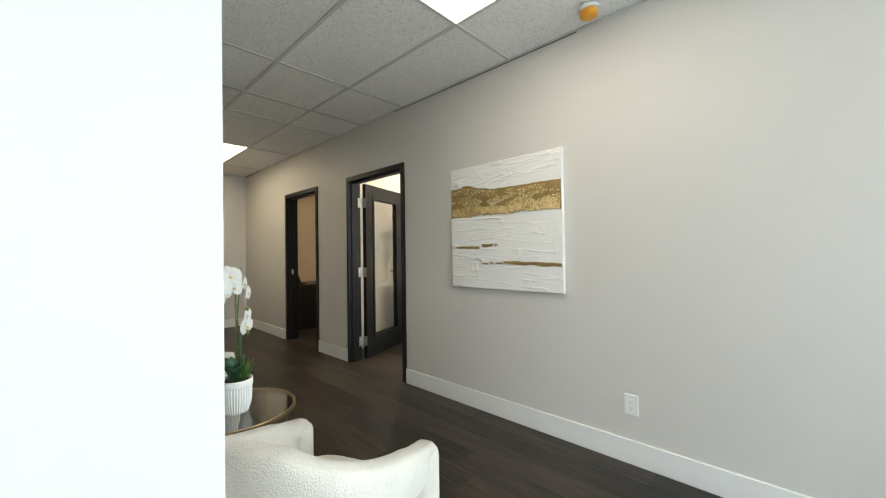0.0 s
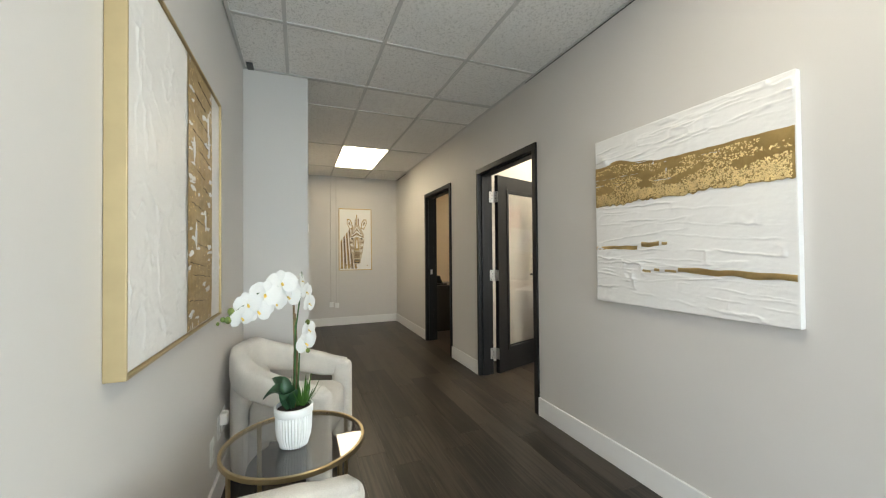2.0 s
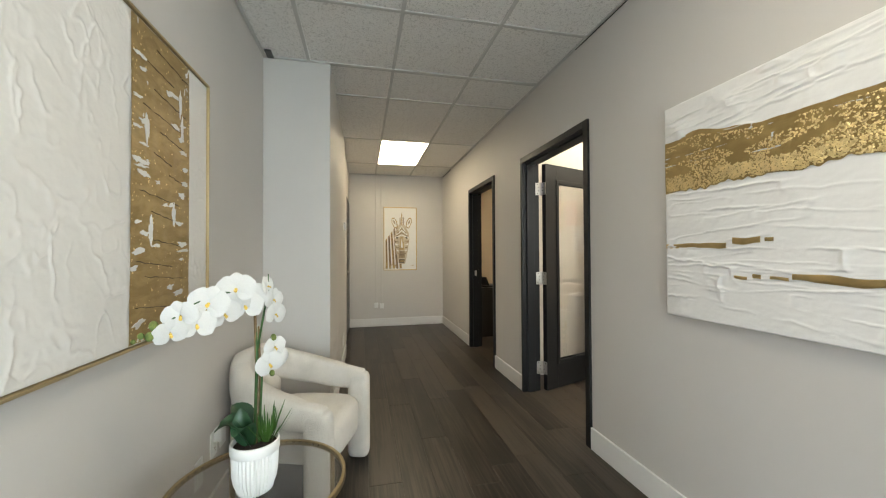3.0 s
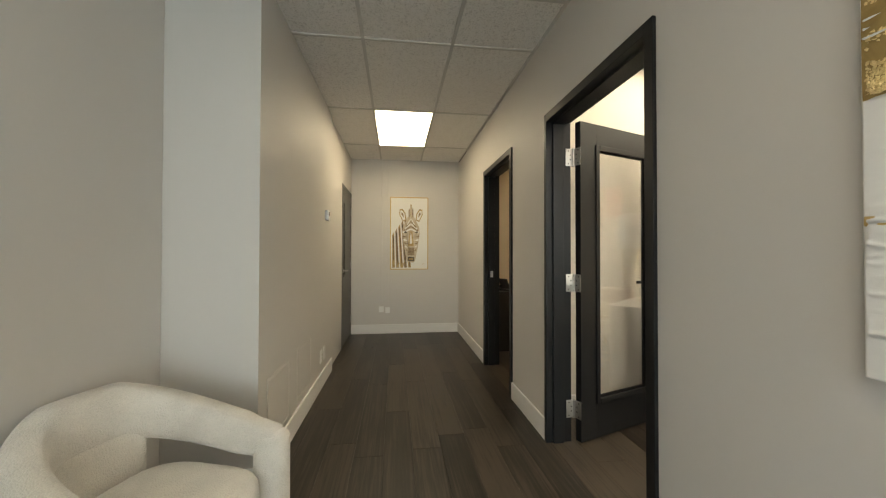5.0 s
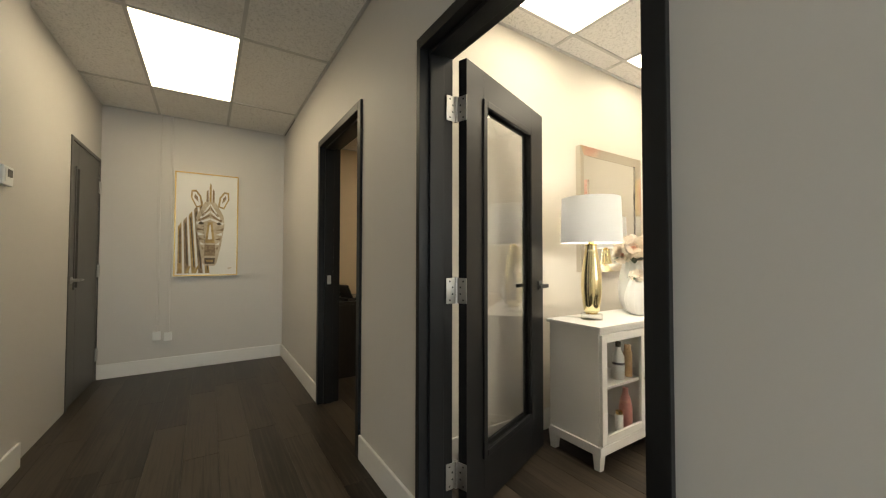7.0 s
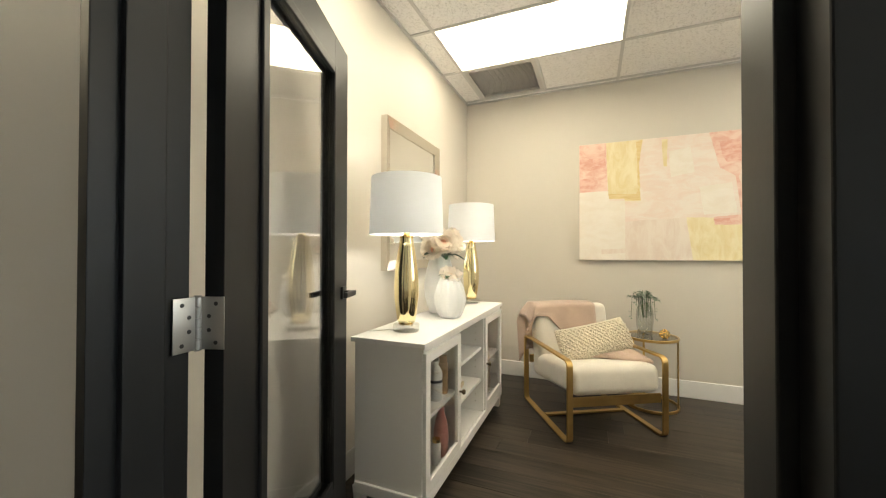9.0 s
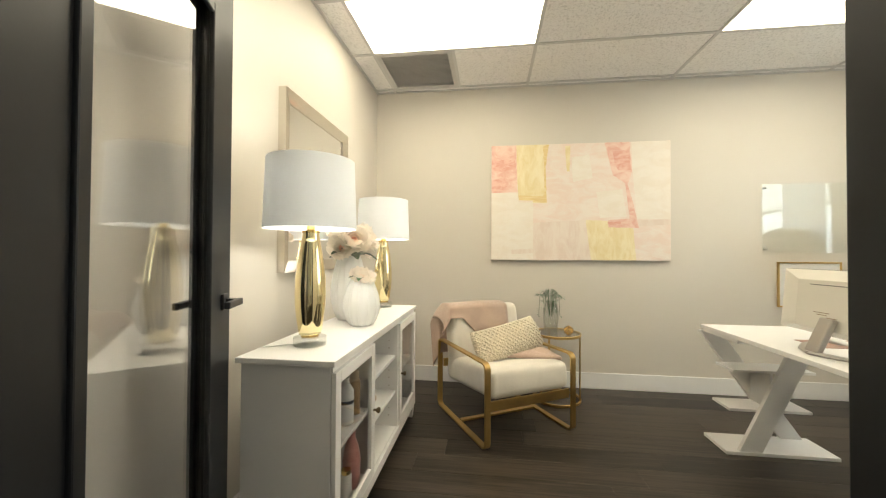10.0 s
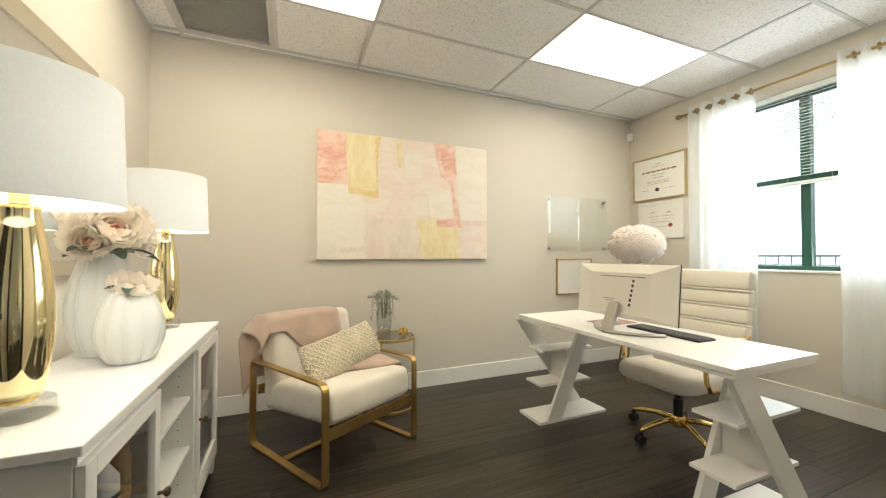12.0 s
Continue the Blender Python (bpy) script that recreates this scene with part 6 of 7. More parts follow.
PILLOW = AC @ pose(0.040, -0.030, 0.556, 60, -9, 3)
pl = thing("lumbar_pillow", PILLOW, "cream knotted macrame lumbar pillow on the armchair", "pillow")
bm = bmesh.new()
nu, nv, hw2, hh2 = 36, 18, 0.285, 0.118
for sgn in (1, -1):
    g = []
    for j in range(nv + 1):
        row = []
        for i in range(nu + 1):
            u, v = 2 * i / nu - 1, 2 * j / nv - 1
            swell = max(0.0, (1 - abs(u) ** 3.2) * (1 - abs(v) ** 2.6)) ** 0.55
            knot = 0.004 * abs(math.sin(u * 24 + v * 10)) * abs(math.sin(u * 24 - v * 10)) * swell
            row.append(bm.verts.new((u * hw2 * (1 - 0.05 * v * v), v * hh2 * (1 - 0.06 * (1 - u * u) + 0.06), sgn * (0.052 * swell + knot))))
        g.append(row)
    for j in range(nv):
        for i in range(nu):
            bm.faces.new((g[j][i], g[j][i + 1], g[j + 1][i + 1], g[j + 1][i])).smooth = True
bmesh.ops.remove_doubles(bm, verts=bm.verts, dist=0.0015)
part("cover", bm, M_KNIT, pl)
for d in (-1, 1):
    for k in range(-8, 9):
        pts = []
        for i in range(25):
            v = 2 * i / 24 - 1
            u = k * 0.125 + d * v * 0.42
            if abs(u) < 0.97 and abs(v) < 0.95:
                swell = max(0.0, (1 - abs(u) ** 3.2) * (1 - abs(v) ** 2.6)) ** 0.55
                pts.append((u * hw2 * (1 - 0.05 * v * v), v * hh2 * (1 - 0.06 * (1 - u * u) + 0.06), 0.052 * swell + 0.004 + 0.0015 * math.sin(40 * u + d)))
        if len(pts) > 3:
            part("knotted_cord", made(lambda b: rod(b, pts, 0.0048, 6)), M_KNIT, pl)

# ---- small glass side table ----
st = thing("side_table", pose(-2.265, 5.275, 0), "small round mirrored side table on a brass frame", "table")
sr = [(0.185 * math.cos(2 * math.pi * k / 44), 0.185 * math.sin(2 * math.pi * k / 44)) for k in range(44)]
part("top", made(lambda b: lathe(b, [(0.178, 0.530), (0.180, 0.531), (0.180, 0.537), (0.178, 0.538)], seg=48)), M_SMOKED, st, "smoked glass top")
part("rim", made(lambda b: strap(b, [(x, y, 0.530) for x, y in sr], (0, 0, 1), 0.010, 0.006, True)), M_GOLD, st, smooth=40)
part("base_ring", made(lambda b: strap(b, [(x, y, 0.010) for x, y in sr], (0, 0, 1), 0.010, 0.006, True)), M_GOLD, st, smooth=40)
for a in (-20, 100, 220):
    c, s = math.cos(radians(a)), math.sin(radians(a))
    part("leg", made(lambda b: strap(b, [(0.181 * c, 0.181 * s, 0.008), (0.181 * c, 0.181 * s, 0.525)], (-s, c, 0), 0.008, 0.005)), M_GOLD, st)
gv = thing("glass_vase", pose(-2.30, 5.345, 0.538) @ Matrix.Scale(1.25, 4), "clear glass vase with trailing grey-green leaves", "vase")
part("body", made(lambda b: lathe(b, [(0.040, 0), (0.043, 0.004), (0.052, 0.08), (0.050, 0.15), (0.034, 0.19), (0.036, 0.20), (0.033, 0.199), (0.046, 0.15), (0.048, 0.08), (0.038, 0.008)], seg=10)), M_CRYSTAL, gv, "faceted glass body")
sprigs, r3 = bmesh.new(), random.Random(17)
stalks = bmesh.new()
for k in range(16):
    a, reach, drop = r3.uniform(0, 6.28), r3.uniform(0.03, 0.085), r3.uniform(-0.05, 0.13)
    pts = [(0.01 * math.cos(a), 0.01 * math.sin(a), 0.10), (0.4 * reach * math.cos(a), 0.4 * reach * math.sin(a), 0.225 + r3.uniform(0, 0.06)), (reach * math.cos(a), reach * math.sin(a), 0.21 + 0.02), (1.1 * reach * math.cos(a), 1.1 * reach * math.sin(a), 0.21 - drop)]
    rod(stalks, pts, 0.0013, 5)
    for q in range(14):
        f = 0.3 + 0.7 * q / 13
        i = min(2, int(f * 3))
        p = Vector(pts[i]).lerp(Vector(pts[i + 1]), f * 3 - i)
        b2 = r3.uniform(0, 6.28)
        blade(sprigs, p, p + Vector((0.019 * math.cos(b2), 0.019 * math.sin(b2), r3.uniform(-0.014, 0.006))), 0.0085, (0, 0, 0.003), n=3)
part("stalks", stalks, M_GREENSTEM, gv)
tagged(part("foliage", sprigs, M_SILVERLEAF, gv, "trailing grey-green leaves"), kind="stuff")
kn = thing("gold_ornament", pose(-2.185, 5.20, 0.538), "small polished gold geometric ornament on the side table", "ornament")
bm = bmesh.new()
out = bmesh.ops.create_icosphere(bm, subdivisions=1, radius=0.036, matrix=Matrix.Translation((0, 0, 0.034)))
edges = [(e.verts[0].co.copy(), e.verts[1].co.copy()) for e in bm.edges]
bm.free()
part("lattice", made(lambda b: [rod(b, [p, q], 0.0035, 6) for p, q in edges]), M_GOLDPOL, kn)


# ---- desk and what stands on it ----
de = thing("white_desk", pose(0.012, -0.022, 0), "white desk on crossed slanting boards with small shelves", "desk")
part("top", boxes((-1.480, -0.900, 3.350, 4.740, 0.712, 0.735), (-1.472, -0.908, 3.358, 3.69, 0.692, 0.712), (-1.472, -0.908, 4.40, 4.732, 0.692, 0.712), bevel=0.002), M_LACQUER, de, "white desk top, doubled at its ends")


def slant(y0, y1, xb, xt, w=0.125, z0=0.02, z1=0.692):
    """A board leaning in the x-z plane, cut level at both ends."""
    bm = bmesh.new()
    vs = [bm.verts.new((x + s * w / 2, y, z)) for z, x in ((z0, xb), (z1, xt)) for y in (y0, y1) for s in (-1, 1)]
    for q in ((0, 2, 3, 1), (4, 5, 7, 6), (0, 1, 5, 4), (2, 6, 7, 3), (0, 4, 6, 2), (1, 3, 7, 5)):
        bm.faces.new([vs[i] for i in q])
    bmesh.ops.bevel(bm, geom=bm.edges[:], offset=0.0015, segments=1, affect="EDGES")
    return bm


for ya, yb, mid in ((4.575, 4.800, (4.602, 4.773)), (3.610, 3.375, (3.402, 3.583))):
    s = 1 if yb > ya else -1
    lo, hi = min(ya, yb) - 0.005, max(ya, yb) + 0.005
    part("base_plate", boxes((-1.430, -0.830, lo, hi, 0, 0.02), bevel=0.002), M_LACQUER, de)
    part("slanting_board", slant(min(ya, ya + s * 0.025), max(ya, ya + s * 0.025), -1.295, -0.985), M_LACQUER, de)
    part("slanting_board", slant(min(yb, yb - s * 0.025), max(yb, yb - s * 0.025), -0.935, -1.405), M_LACQUER, de)
    for z, x0, x1 in ((0.475, -1.375, -0.930), (0.245, -1.395, -0.950)):
        part("shelf", boxes((x0, x1, mid[0], mid[1], z, z + 0.016), bevel=0.0015), M_LACQUER, de)
    part("upright", boxes((-1.175, -1.158, mid[0] + 0.002, mid[1] - 0.002, 0.261, 0.475), bevel=0.001), M_LACQUER, de)

mo = thing("monitor", pose(-1.275, 4.010, 0.735, 0, 0, 90), "pale grey desktop monitor seen from behind on a silver stand", "monitor")
# local x runs along the desk, local y towards the door
bm = bmesh.new()
vs = box(bm, -0.325, 0.325, -0.012, 0.0, 0.075, 0.375, bevel=0.003)
g = [[(-0.325, 0.0, 0.078), (0.325, 0.0, 0.078), (0.325, 0.0, 0.372), (-0.325, 0.0, 0.372)], [(-0.20, 0.030, 0.10), (0.20, 0.030, 0.10), (0.20, 0.030, 0.325), (-0.20, 0.030, 0.325)]]
r = [[bm.verts.new(p) for p in ring] for ring in g]
for k in range(4):
    bm.faces.new((r[0][k], r[0][(k + 1) % 4], r[1][(k + 1) % 4], r[1][k]))
bm.faces.new(r[1])
TILT_M = Matrix.Translation((0, 0, 0.08)) @ pose(0, 0, 0, 5) @ Matrix.Translation((0, 0, -0.08))
bmesh.ops.transform(bm, matrix=TILT_M, verts=bm.verts)
shell = part("shell", bm, M_MONITOR, mo, "pale grey rear shell")
bm = boxes((-0.327, 0.327, -0.017, -0.0125, 0.073, 0.377), bevel=0.001)
bmesh.ops.transform(bm, matrix=TILT_M, verts=bm.verts)
part("screen", bm, M_BLACK, mo, "black screen edge")
bm = boxes((-0.17, 0.13, 0.0298, 0.0305, 0.302, 0.305))
for k in range(6):
    box(bm, -0.105 + 0.004 * k, -0.092 + 0.004 * k, 0.0298, 0.031, 0.275 - 0.026 * k, 0.290 - 0.026 * k)
bmesh.ops.transform(bm, matrix=TILT_M, verts=bm.verts)
part("ports", bm, M_BLACK, shell)
bm = boxes((0.02, 0.10, 0.0298, 0.0303, 0.175, 0.178), (0.03, 0.085, 0.0298, 0.0303, 0.165, 0.168), (-0.02, 0.035, 0.0298, 0.0303, 0.155, 0.158))
bmesh.ops.transform(bm, matrix=TILT_M, verts=bm.verts)
part("printed_marks", bm, M_TAUPE, shell)
bm = bmesh.new()
turned(bm, box(bm, -0.033, 0.033, -0.014, 0.014, 0, 0.165, bevel=0.006, seg=3), pose(0.0, 0.105, 0.008, 24))
part("stand_column", bm, M_SILVER, mo, "silver stand column")
bm = bmesh.new()
for s in (-1, 1):
    pts = [(0.0, 0.115, 0.008), (s * 0.09, 0.075, 0.008), (s * 0.17, 0.005, 0.008), (s * 0.215, -0.07, 0.008)]
    strap(bm, pts, (0, 0, 1), 0.0075, 0.017)
part("stand_foot", bm, M_SILVER, mo, "curved silver foot", 40)

kb = thing("keyboard", pose(-1.097, 3.862, 0.735, 0, 0, 88), "dark grey low keyboard lying on the white desk", "keyboard")
part("body", boxes((-0.212, 0.212, -0.062, 0.062, 0.0, 0.010), bevel=0.003), M_BLACK, kb)
for r2 in range(5):
    for k in range(15):
        part("key", boxes((-0.205 + 0.0273 * k, -0.205 + 0.0273 * k + 0.0245, -0.056 + 0.0225 * r2, -0.056 + 0.0225 * r2 + 0.0195, 0.009, 0.0135)), M_KEYS, kb)
mp = thing("mouse_pad", pose(-1.104, 4.230, 0.735, 0, 0, 2), "dusty pink mouse pad on the white desk", "mouse pad")
part("pad", boxes((-0.125, 0.125, -0.085, 0.085, 0, 0.003), bevel=0.001), M_PADPINK, mp)
ms = thing("mouse", pose(-1.092, 4.235, 0.738, 0, 0, 80), "white low mouse on a pink pad", "mouse")
bm = bmesh.new()
ball(bm, (0, 0, 0.006), 0.05, (1.05, 0.6, 0.42), 20)
bmesh.ops.bisect_plane(bm, geom=bm.verts[:] + bm.edges[:] + bm.faces[:], plane_co=(0, 0, 0), plane_no=(0, 0, 1), clear_inner=True)
bmesh.ops.holes_fill(bm, edges=bm.edges[:])
part("shell", bm, M_WHITEPL, ms)

# ---- office chair ----
oc = thing("office_chair", pose(-0.705, 4.080, 0), "cream leather swivel chair with a gold star base", "office chair")
bm = boxes((-0.012, 0.028, -0.243, 0.243, -0.13, 0.42), bevel=0.012)
bmesh.ops.transform(bm, matrix=pose(0.285, 0, 0.635, 0, 9), verts=bm.verts)
back = part("backrest", bm, M_LEATHER, oc, "ribbed cream leather backrest", 50)
HEIGHTS = (0.0, 0.082, 0.097, 0.187, 0.202, 0.292, 0.307, 0.43)
for a, b in zip(HEIGHTS, HEIGHTS[1:]):
    bm = bmesh.new()
    box(bm, -0.030, 0.032, -0.245, 0.245, a + 0.001, b - 0.001, bevel=0.014 if b - a > 0.05 else 0.006, seg=3)
    bmesh.ops.transform(bm, matrix=pose(0.285, 0, 0.635, 0, 9), verts=bm.verts)
    part("back_pad", bm, M_LEATHER, back, "", 50)
outline = []
for k in range(44):
    a = 2 * math.pi * k / 44
    c, s = math.cos(a), math.sin(a)
    outline.append((-0.03 + 0.265 * math.copysign(abs(c) ** 0.45, c), 0.255 * math.copysign(abs(s) ** 0.4, s)))
bm = bmesh.new()
pad(bm, outline, 0.365, 0.470, 0.045)
part("seat", bm, M_LEATHER, oc, "padded cream leather seat")
for s in (-1, 1):
    bm = bmesh.new()
    strap(bm, [(0.255, s * 0.262, 0.67), (0.12, s * 0.275, 0.655), (-0.10, s * 0.275, 0.64), (-0.175, s * 0.272, 0.60), (-0.15, s * 0.268, 0.45), (-0.10, s * 0.258, 0.385), (0.02, s * 0.248, 0.375)], (0, 1, 0), 0.012, 0.007)
    arm = part("armrest", bm, M_GOLDPOL, oc, "polished gold arm loop", 40)
    part("arm_pad", boxes((-0.13, 0.18, s * 0.275 - 0.02, s * 0.275 + 0.02, 0.652, 0.674), bevel=0.009), M_LEATHER, arm)
part("mechanism", boxes((-0.10, 0.09, -0.075, 0.075, 0.325, 0.367), bevel=0.008), M_BLACK, oc)
part("gas_lift", made(lambda b: (lathe(b, [(0.028, 0.13), (0.028, 0.25), (0.026, 0.252)], seg=24), lathe(b, [(0.018, 0.252), (0.018, 0.33)], seg=20))), M_BLACK, oc, smooth=40)
part("hub", made(lambda b: lathe(b, [(0.032, 0.075), (0.042, 0.085), (0.042, 0.135), (0.034, 0.145)], seg=28)), M_GOLDPOL, oc, smooth=40)
for k in range(5):
    a = radians(100 + 72 * k)
    c, s = math.cos(a), math.sin(a)
    bm = bmesh.new()
    rod(bm, [(0.03 * c, 0.03 * s, 0.118), (0.13 * c, 0.13 * s, 0.118), (0.24 * c, 0.24 * s, 0.098), (0.29 * c, 0.29 * s, 0.078)], [0.017, 0.016, 0.014, 0.012], 12)
    lg = part("base_arm", bm, M_GOLDPOL, oc, "polished gold base arm")
    bm = bmesh.new()
    for o in (-0.016, 0.016):
        vs = lathe(bm, [(0.020, -0.008), (0.027, -0.006), (0.027, 0.006), (0.020, 0.008)], seg=20)
        turned(bm, vs, Matrix.Translation((0.29 * c - o * s, 0.29 * s + o * c, 0.0275)) @ pose(0, 0, 0, 0, 0, math.degrees(a)) @ pose(0, 0, 0, 90))
    box(bm, 0.29 * c - 0.012, 0.29 * c + 0.012, 0.29 * s - 0.012, 0.29 * s + 0.012, 0.02, 0.075, bevel=0.005)
    part("caster", bm, M_BLACK, lg, "black twin-wheel caster", 40)

# ---- feather floor lamp ----
fl = thing("feather_lamp", pose(0.03, 4.985, 0), "floor lamp with a pink feather shade on a brass tripod", "floor lamp")
bm, r4 = bmesh.new(), random.Random(6)
for k in range(620):
    z = -0.97 + 1.94 * (k + 0.5) / 620
    a = k * 2.39996
    q = math.sqrt(max(0.0, 1 - z * z))
    base = Vector((0.185 * q * math.cos(a), 0.185 * q * math.sin(a), 0.125 * z))
    out = Vector((math.cos(a) * q, math.sin(a) * q, 0.75 * z)).normalized()
    side = Vector((-math.sin(a), math.cos(a), 0)) * r4.uniform(-0.5, 0.5)
    tip = base + (out * 0.055 + side * 0.05 + Vector((0, 0, -0.030 + 0.012 * r4.random()))) * r4.uniform(0.9, 1.25)
    blade(bm, base + Vector((0, 0, 1.28)), tip + Vector((0, 0, 1.28)), r4.uniform(0.020, 0.030), out * 0.014 + Vector((0, 0, 0.008)), n=4, cup=0.3)
tagged(part("feather_layer", bm, M_FEATHER, fl, "layered pale pink feathers"), kind="stuff")
part("shade_core", made(lambda b: ball(b, (0, 0, 1.28), 0.19, (1, 1, 0.66), 24)), M_FEATHER, fl)
part("stem", made(lambda b: rod(b, [(0, 0, 1.02), (0, 0, 1.20)], 0.010, 12)), M_GOLD, fl)
for a in (80, 200, 320):
    c, s = math.cos(radians(a)), math.sin(radians(a))
    part("leg", made(lambda b: rod(b, [(0.015 * c, 0.015 * s, 1.06), (0.27 * c, 0.27 * s, 0.0)], [0.010, 0.008], 10)), M_GOLD, fl)

# ---- things on the walls ----
wb = thing("glass_board", pose(-0.160, FAR, 1.487, 0, 0, 180), "frameless glass writing board on steel stand-offs", "whiteboard")
M_BOARDGLASS = glass("pale_green_board_glass", (0.975, 0.987, 0.98), 1.6)
part("pane", boxes((-0.402, 0.402, 0.022, 0.028, -0.285, 0.285), bevel=0.001), M_BOARDGLASS, wb, "clear pale green glass sheet").visible_shadow = False
for x in (-0.372, 0.372):
    for z in (-0.255, 0.255):
        bm = bmesh.new()
        turned(bm, lathe(bm, [(0.011, 0), (0.011, 0.032), (0.009, 0.035)], seg=20), pose(x, 0, z, -90))
        part("stand_off", bm, M_STEEL, wb, smooth=40)


def certificate(m, w, h, frame, mat, label, rows, seal):
    t = framed_picture("certificate", m, w, h, 0.022, 0.012, frame, mat, label, 0.03 if frame is M_TRIM else 0.018)
    bm = bmesh.new()
    words = []
    for cx, z, ln, th in rows:
        at, r7 = cx - ln / 2, random.Random(int(1e4 * (ln + z + w)))
        while at < cx + ln / 2 - 0.006:
            long = min(r7.uniform(0.9, 2.6) * max(th, 0.012), cx + ln / 2 - at)
            words.append((at + long / 2, z, long, 0.7 * th))
            at += long + 0.5 * max(th, 0.008)
    for cx, z, ln, th in words:
        flat_shape(bm, [(cx - ln / 2, z - th / 2), (cx + ln / 2, z - th / 2), (cx + ln / 2, z + th / 2), (cx - ln / 2, z + th / 2)], 0.012, 0.0006)
    tagged(part("lettering", bm, M_TAUPE, t), kind="stuff")
    bm = bmesh.new()
    flat_shape(bm, [(seal[0] + 0.024 * math.cos(2 * math.pi * k / 20), seal[1] + 0.020 * math.sin(2 * math.pi * k / 20)) for k in range(20)], 0.012, 0.001)
    part("seal", bm, seal[2], t)
    return t


M_SEALRED = speckled("red_seal", (0.30, 0.05, 0.05), 0.5, vary=0.15, broad=60)
certificate(pose(EAST - 0.001, 5.195, 1.985, 0, 0, 90), 0.612, 0.468, M_FRAMEGOLD, M_PAPER, "large gold framed certificate with a dark seal",
            [(0, 0.15, 0.06, 0.008), (0, 0.125, 0.14, 0.007), (0, 0.075, 0.40, 0.026), (0, 0.035, 0.16, 0.006), (0, 0.005, 0.12, 0.008), (0, -0.03, 0.28, 0.005), (0, -0.045, 0.24, 0.005), (0, -0.06, 0.26, 0.005), (-0.12, -0.12, 0.13, 0.005), (0.15, -0.12, 0.08, 0.005)], (0.01, -0.125, M_LABELBLUE))
certificate(pose(EAST - 0.001, 5.178, 1.533, 0, 0, 90), 0.505, 0.392, M_TRIM, M_PAPER, "white framed certificate with a red seal",
            [(-0.09, 0.075, 0.05, 0.01), (0.08, 0.085, 0.05, 0.01), (-0.09, 0.04, 0.11, 0.006), (0.08, 0.04, 0.11, 0.006), (-0.09, 0.01, 0.09, 0.005), (0.08, 0.01, 0.09, 0.005), (0, -0.02, 0.20, 0.006), (-0.03, -0.07, 0.16, 0.004)], (-0.115, -0.06, M_SEALRED))
framed_picture("pin_board", pose(-0.205, FAR - 0.001, 0.937, 0, 0, 180), 0.47, 0.375, 0.018, 0.010, M_GOLD, M_PAPER, "plain white board in a slim gold frame")
sn = thing("motion_sensor", pose(0.575, 5.505, 2.495, 0, 0, 135), "small white motion sensor in the room corner", "sensor")
part("body", boxes((-0.030, 0.030, -0.012, 0.028, -0.045, 0.045), bevel=0.008), M_WHITEPL, sn)
part("lens", boxes((-0.020, 0.020, 0.024, 0.0315, -0.032, 0.010), bevel=0.004), M_PAPER, sn)
part("bracket", boxes((-0.012, 0.012, -0.055, -0.010, -0.012, 0.012)), M_WHITEPL, sn)

vt = thing("ceiling_vent", pose(-3.70, 4.875, HIGH), "grey perforated return air grille in the ceiling", "vent")
M_GRILLE = speckled("grey_grille", (0.52, 0.50, 0.47), 0.5, fine=200, vary=0.04)
part("frame", boxes((TEE, 0.61 - TEE, TEE, 0.045, 0.0, 0.012), (TEE, 0.61 - TEE, 0.565, 0.61 - TEE, 0.0, 0.012), (TEE, 0.045, 0.045, 0.565, 0.0, 0.012), (0.565, 0.61 - TEE, 0.045, 0.565, 0.0, 0.012)), M_GRILLE, vt)
part("backing", boxes((0.03, 0.58, 0.03, 0.58, 0.03, 0.034)), M_GRILLE, vt)
for k in range(26):
    y = 0.053 + 0.0198 * k
    bm = bmesh.new()
    turned(bm, box(bm, 0.044, 0.566, -0.008, 0.008, -0.001, 0.001), pose(0, y, 0.010, 35))
    part("slat", bm, M_GRILLE, vt)

# ---- window, blind and curtains ----
w1 = tagged(new("window_1"), "green aluminium window with a raised blind and bright daylight outside", "window", kind="structure")
y0, y1, z0, z1 = WIN
gx = EAST + 0.085
for name, r in (("window_frame", (gx, gx + 0.06, y0, y0 + 0.05, z0, z1)), ("window_frame", (gx, gx + 0.06, y1 - 0.05, y1, z0, z1)), ("window_frame", (gx, gx + 0.06, y0 + 0.05, y1 - 0.05, z0, z0 + 0.035)), ("window_frame", (gx, gx + 0.06, y0 + 0.05, y1 - 0.05, z1 - 0.05, z1)),
                ("mullion", (gx - 0.004, gx + 0.064, 4.0, 4.062, z0 + 0.035, z1 - 0.05)), ("mullion", (gx - 0.004, gx + 0.064, 3.36, 3.422, z0 + 0.035, z1 - 0.05))):
    part(name, boxes(r, bevel=0.003), M_GREENFRAME, w1)
for a, b in ((y0 + 0.05, 3.36), (3.422, 4.0), (4.062, y1 - 0.05)):
    part("pane", boxes((gx + 0.028, gx + 0.034, a, b, z0 + 0.035, z1 - 0.05)), glass("window_glass", (0.95, 0.98, 0.97), 1.45), w1).visible_shadow = False
for a, b in ((y0 + 0.05, 3.36), (3.422, 4.0), (4.062, y1 - 0.05)):
    part("transom", boxes((gx, gx + 0.06, a, b, 1.738, 1.782), bevel=0.003), M_GREENFRAME, w1)
part("window_sill", boxes((EAST - 0.012, gx, y0, y1, z0 - 0.018, z0 + 0.001), bevel=0.004), M_TRIM, w1)
M_SLAT = translucent("white_translucent_slat", (0.88, 0.91, 0.91), 0.5)
bl = thing("venetian_blind", pose(EAST + 0.03, 0, 0), "half-raised white venetian blind in the window", "blind")
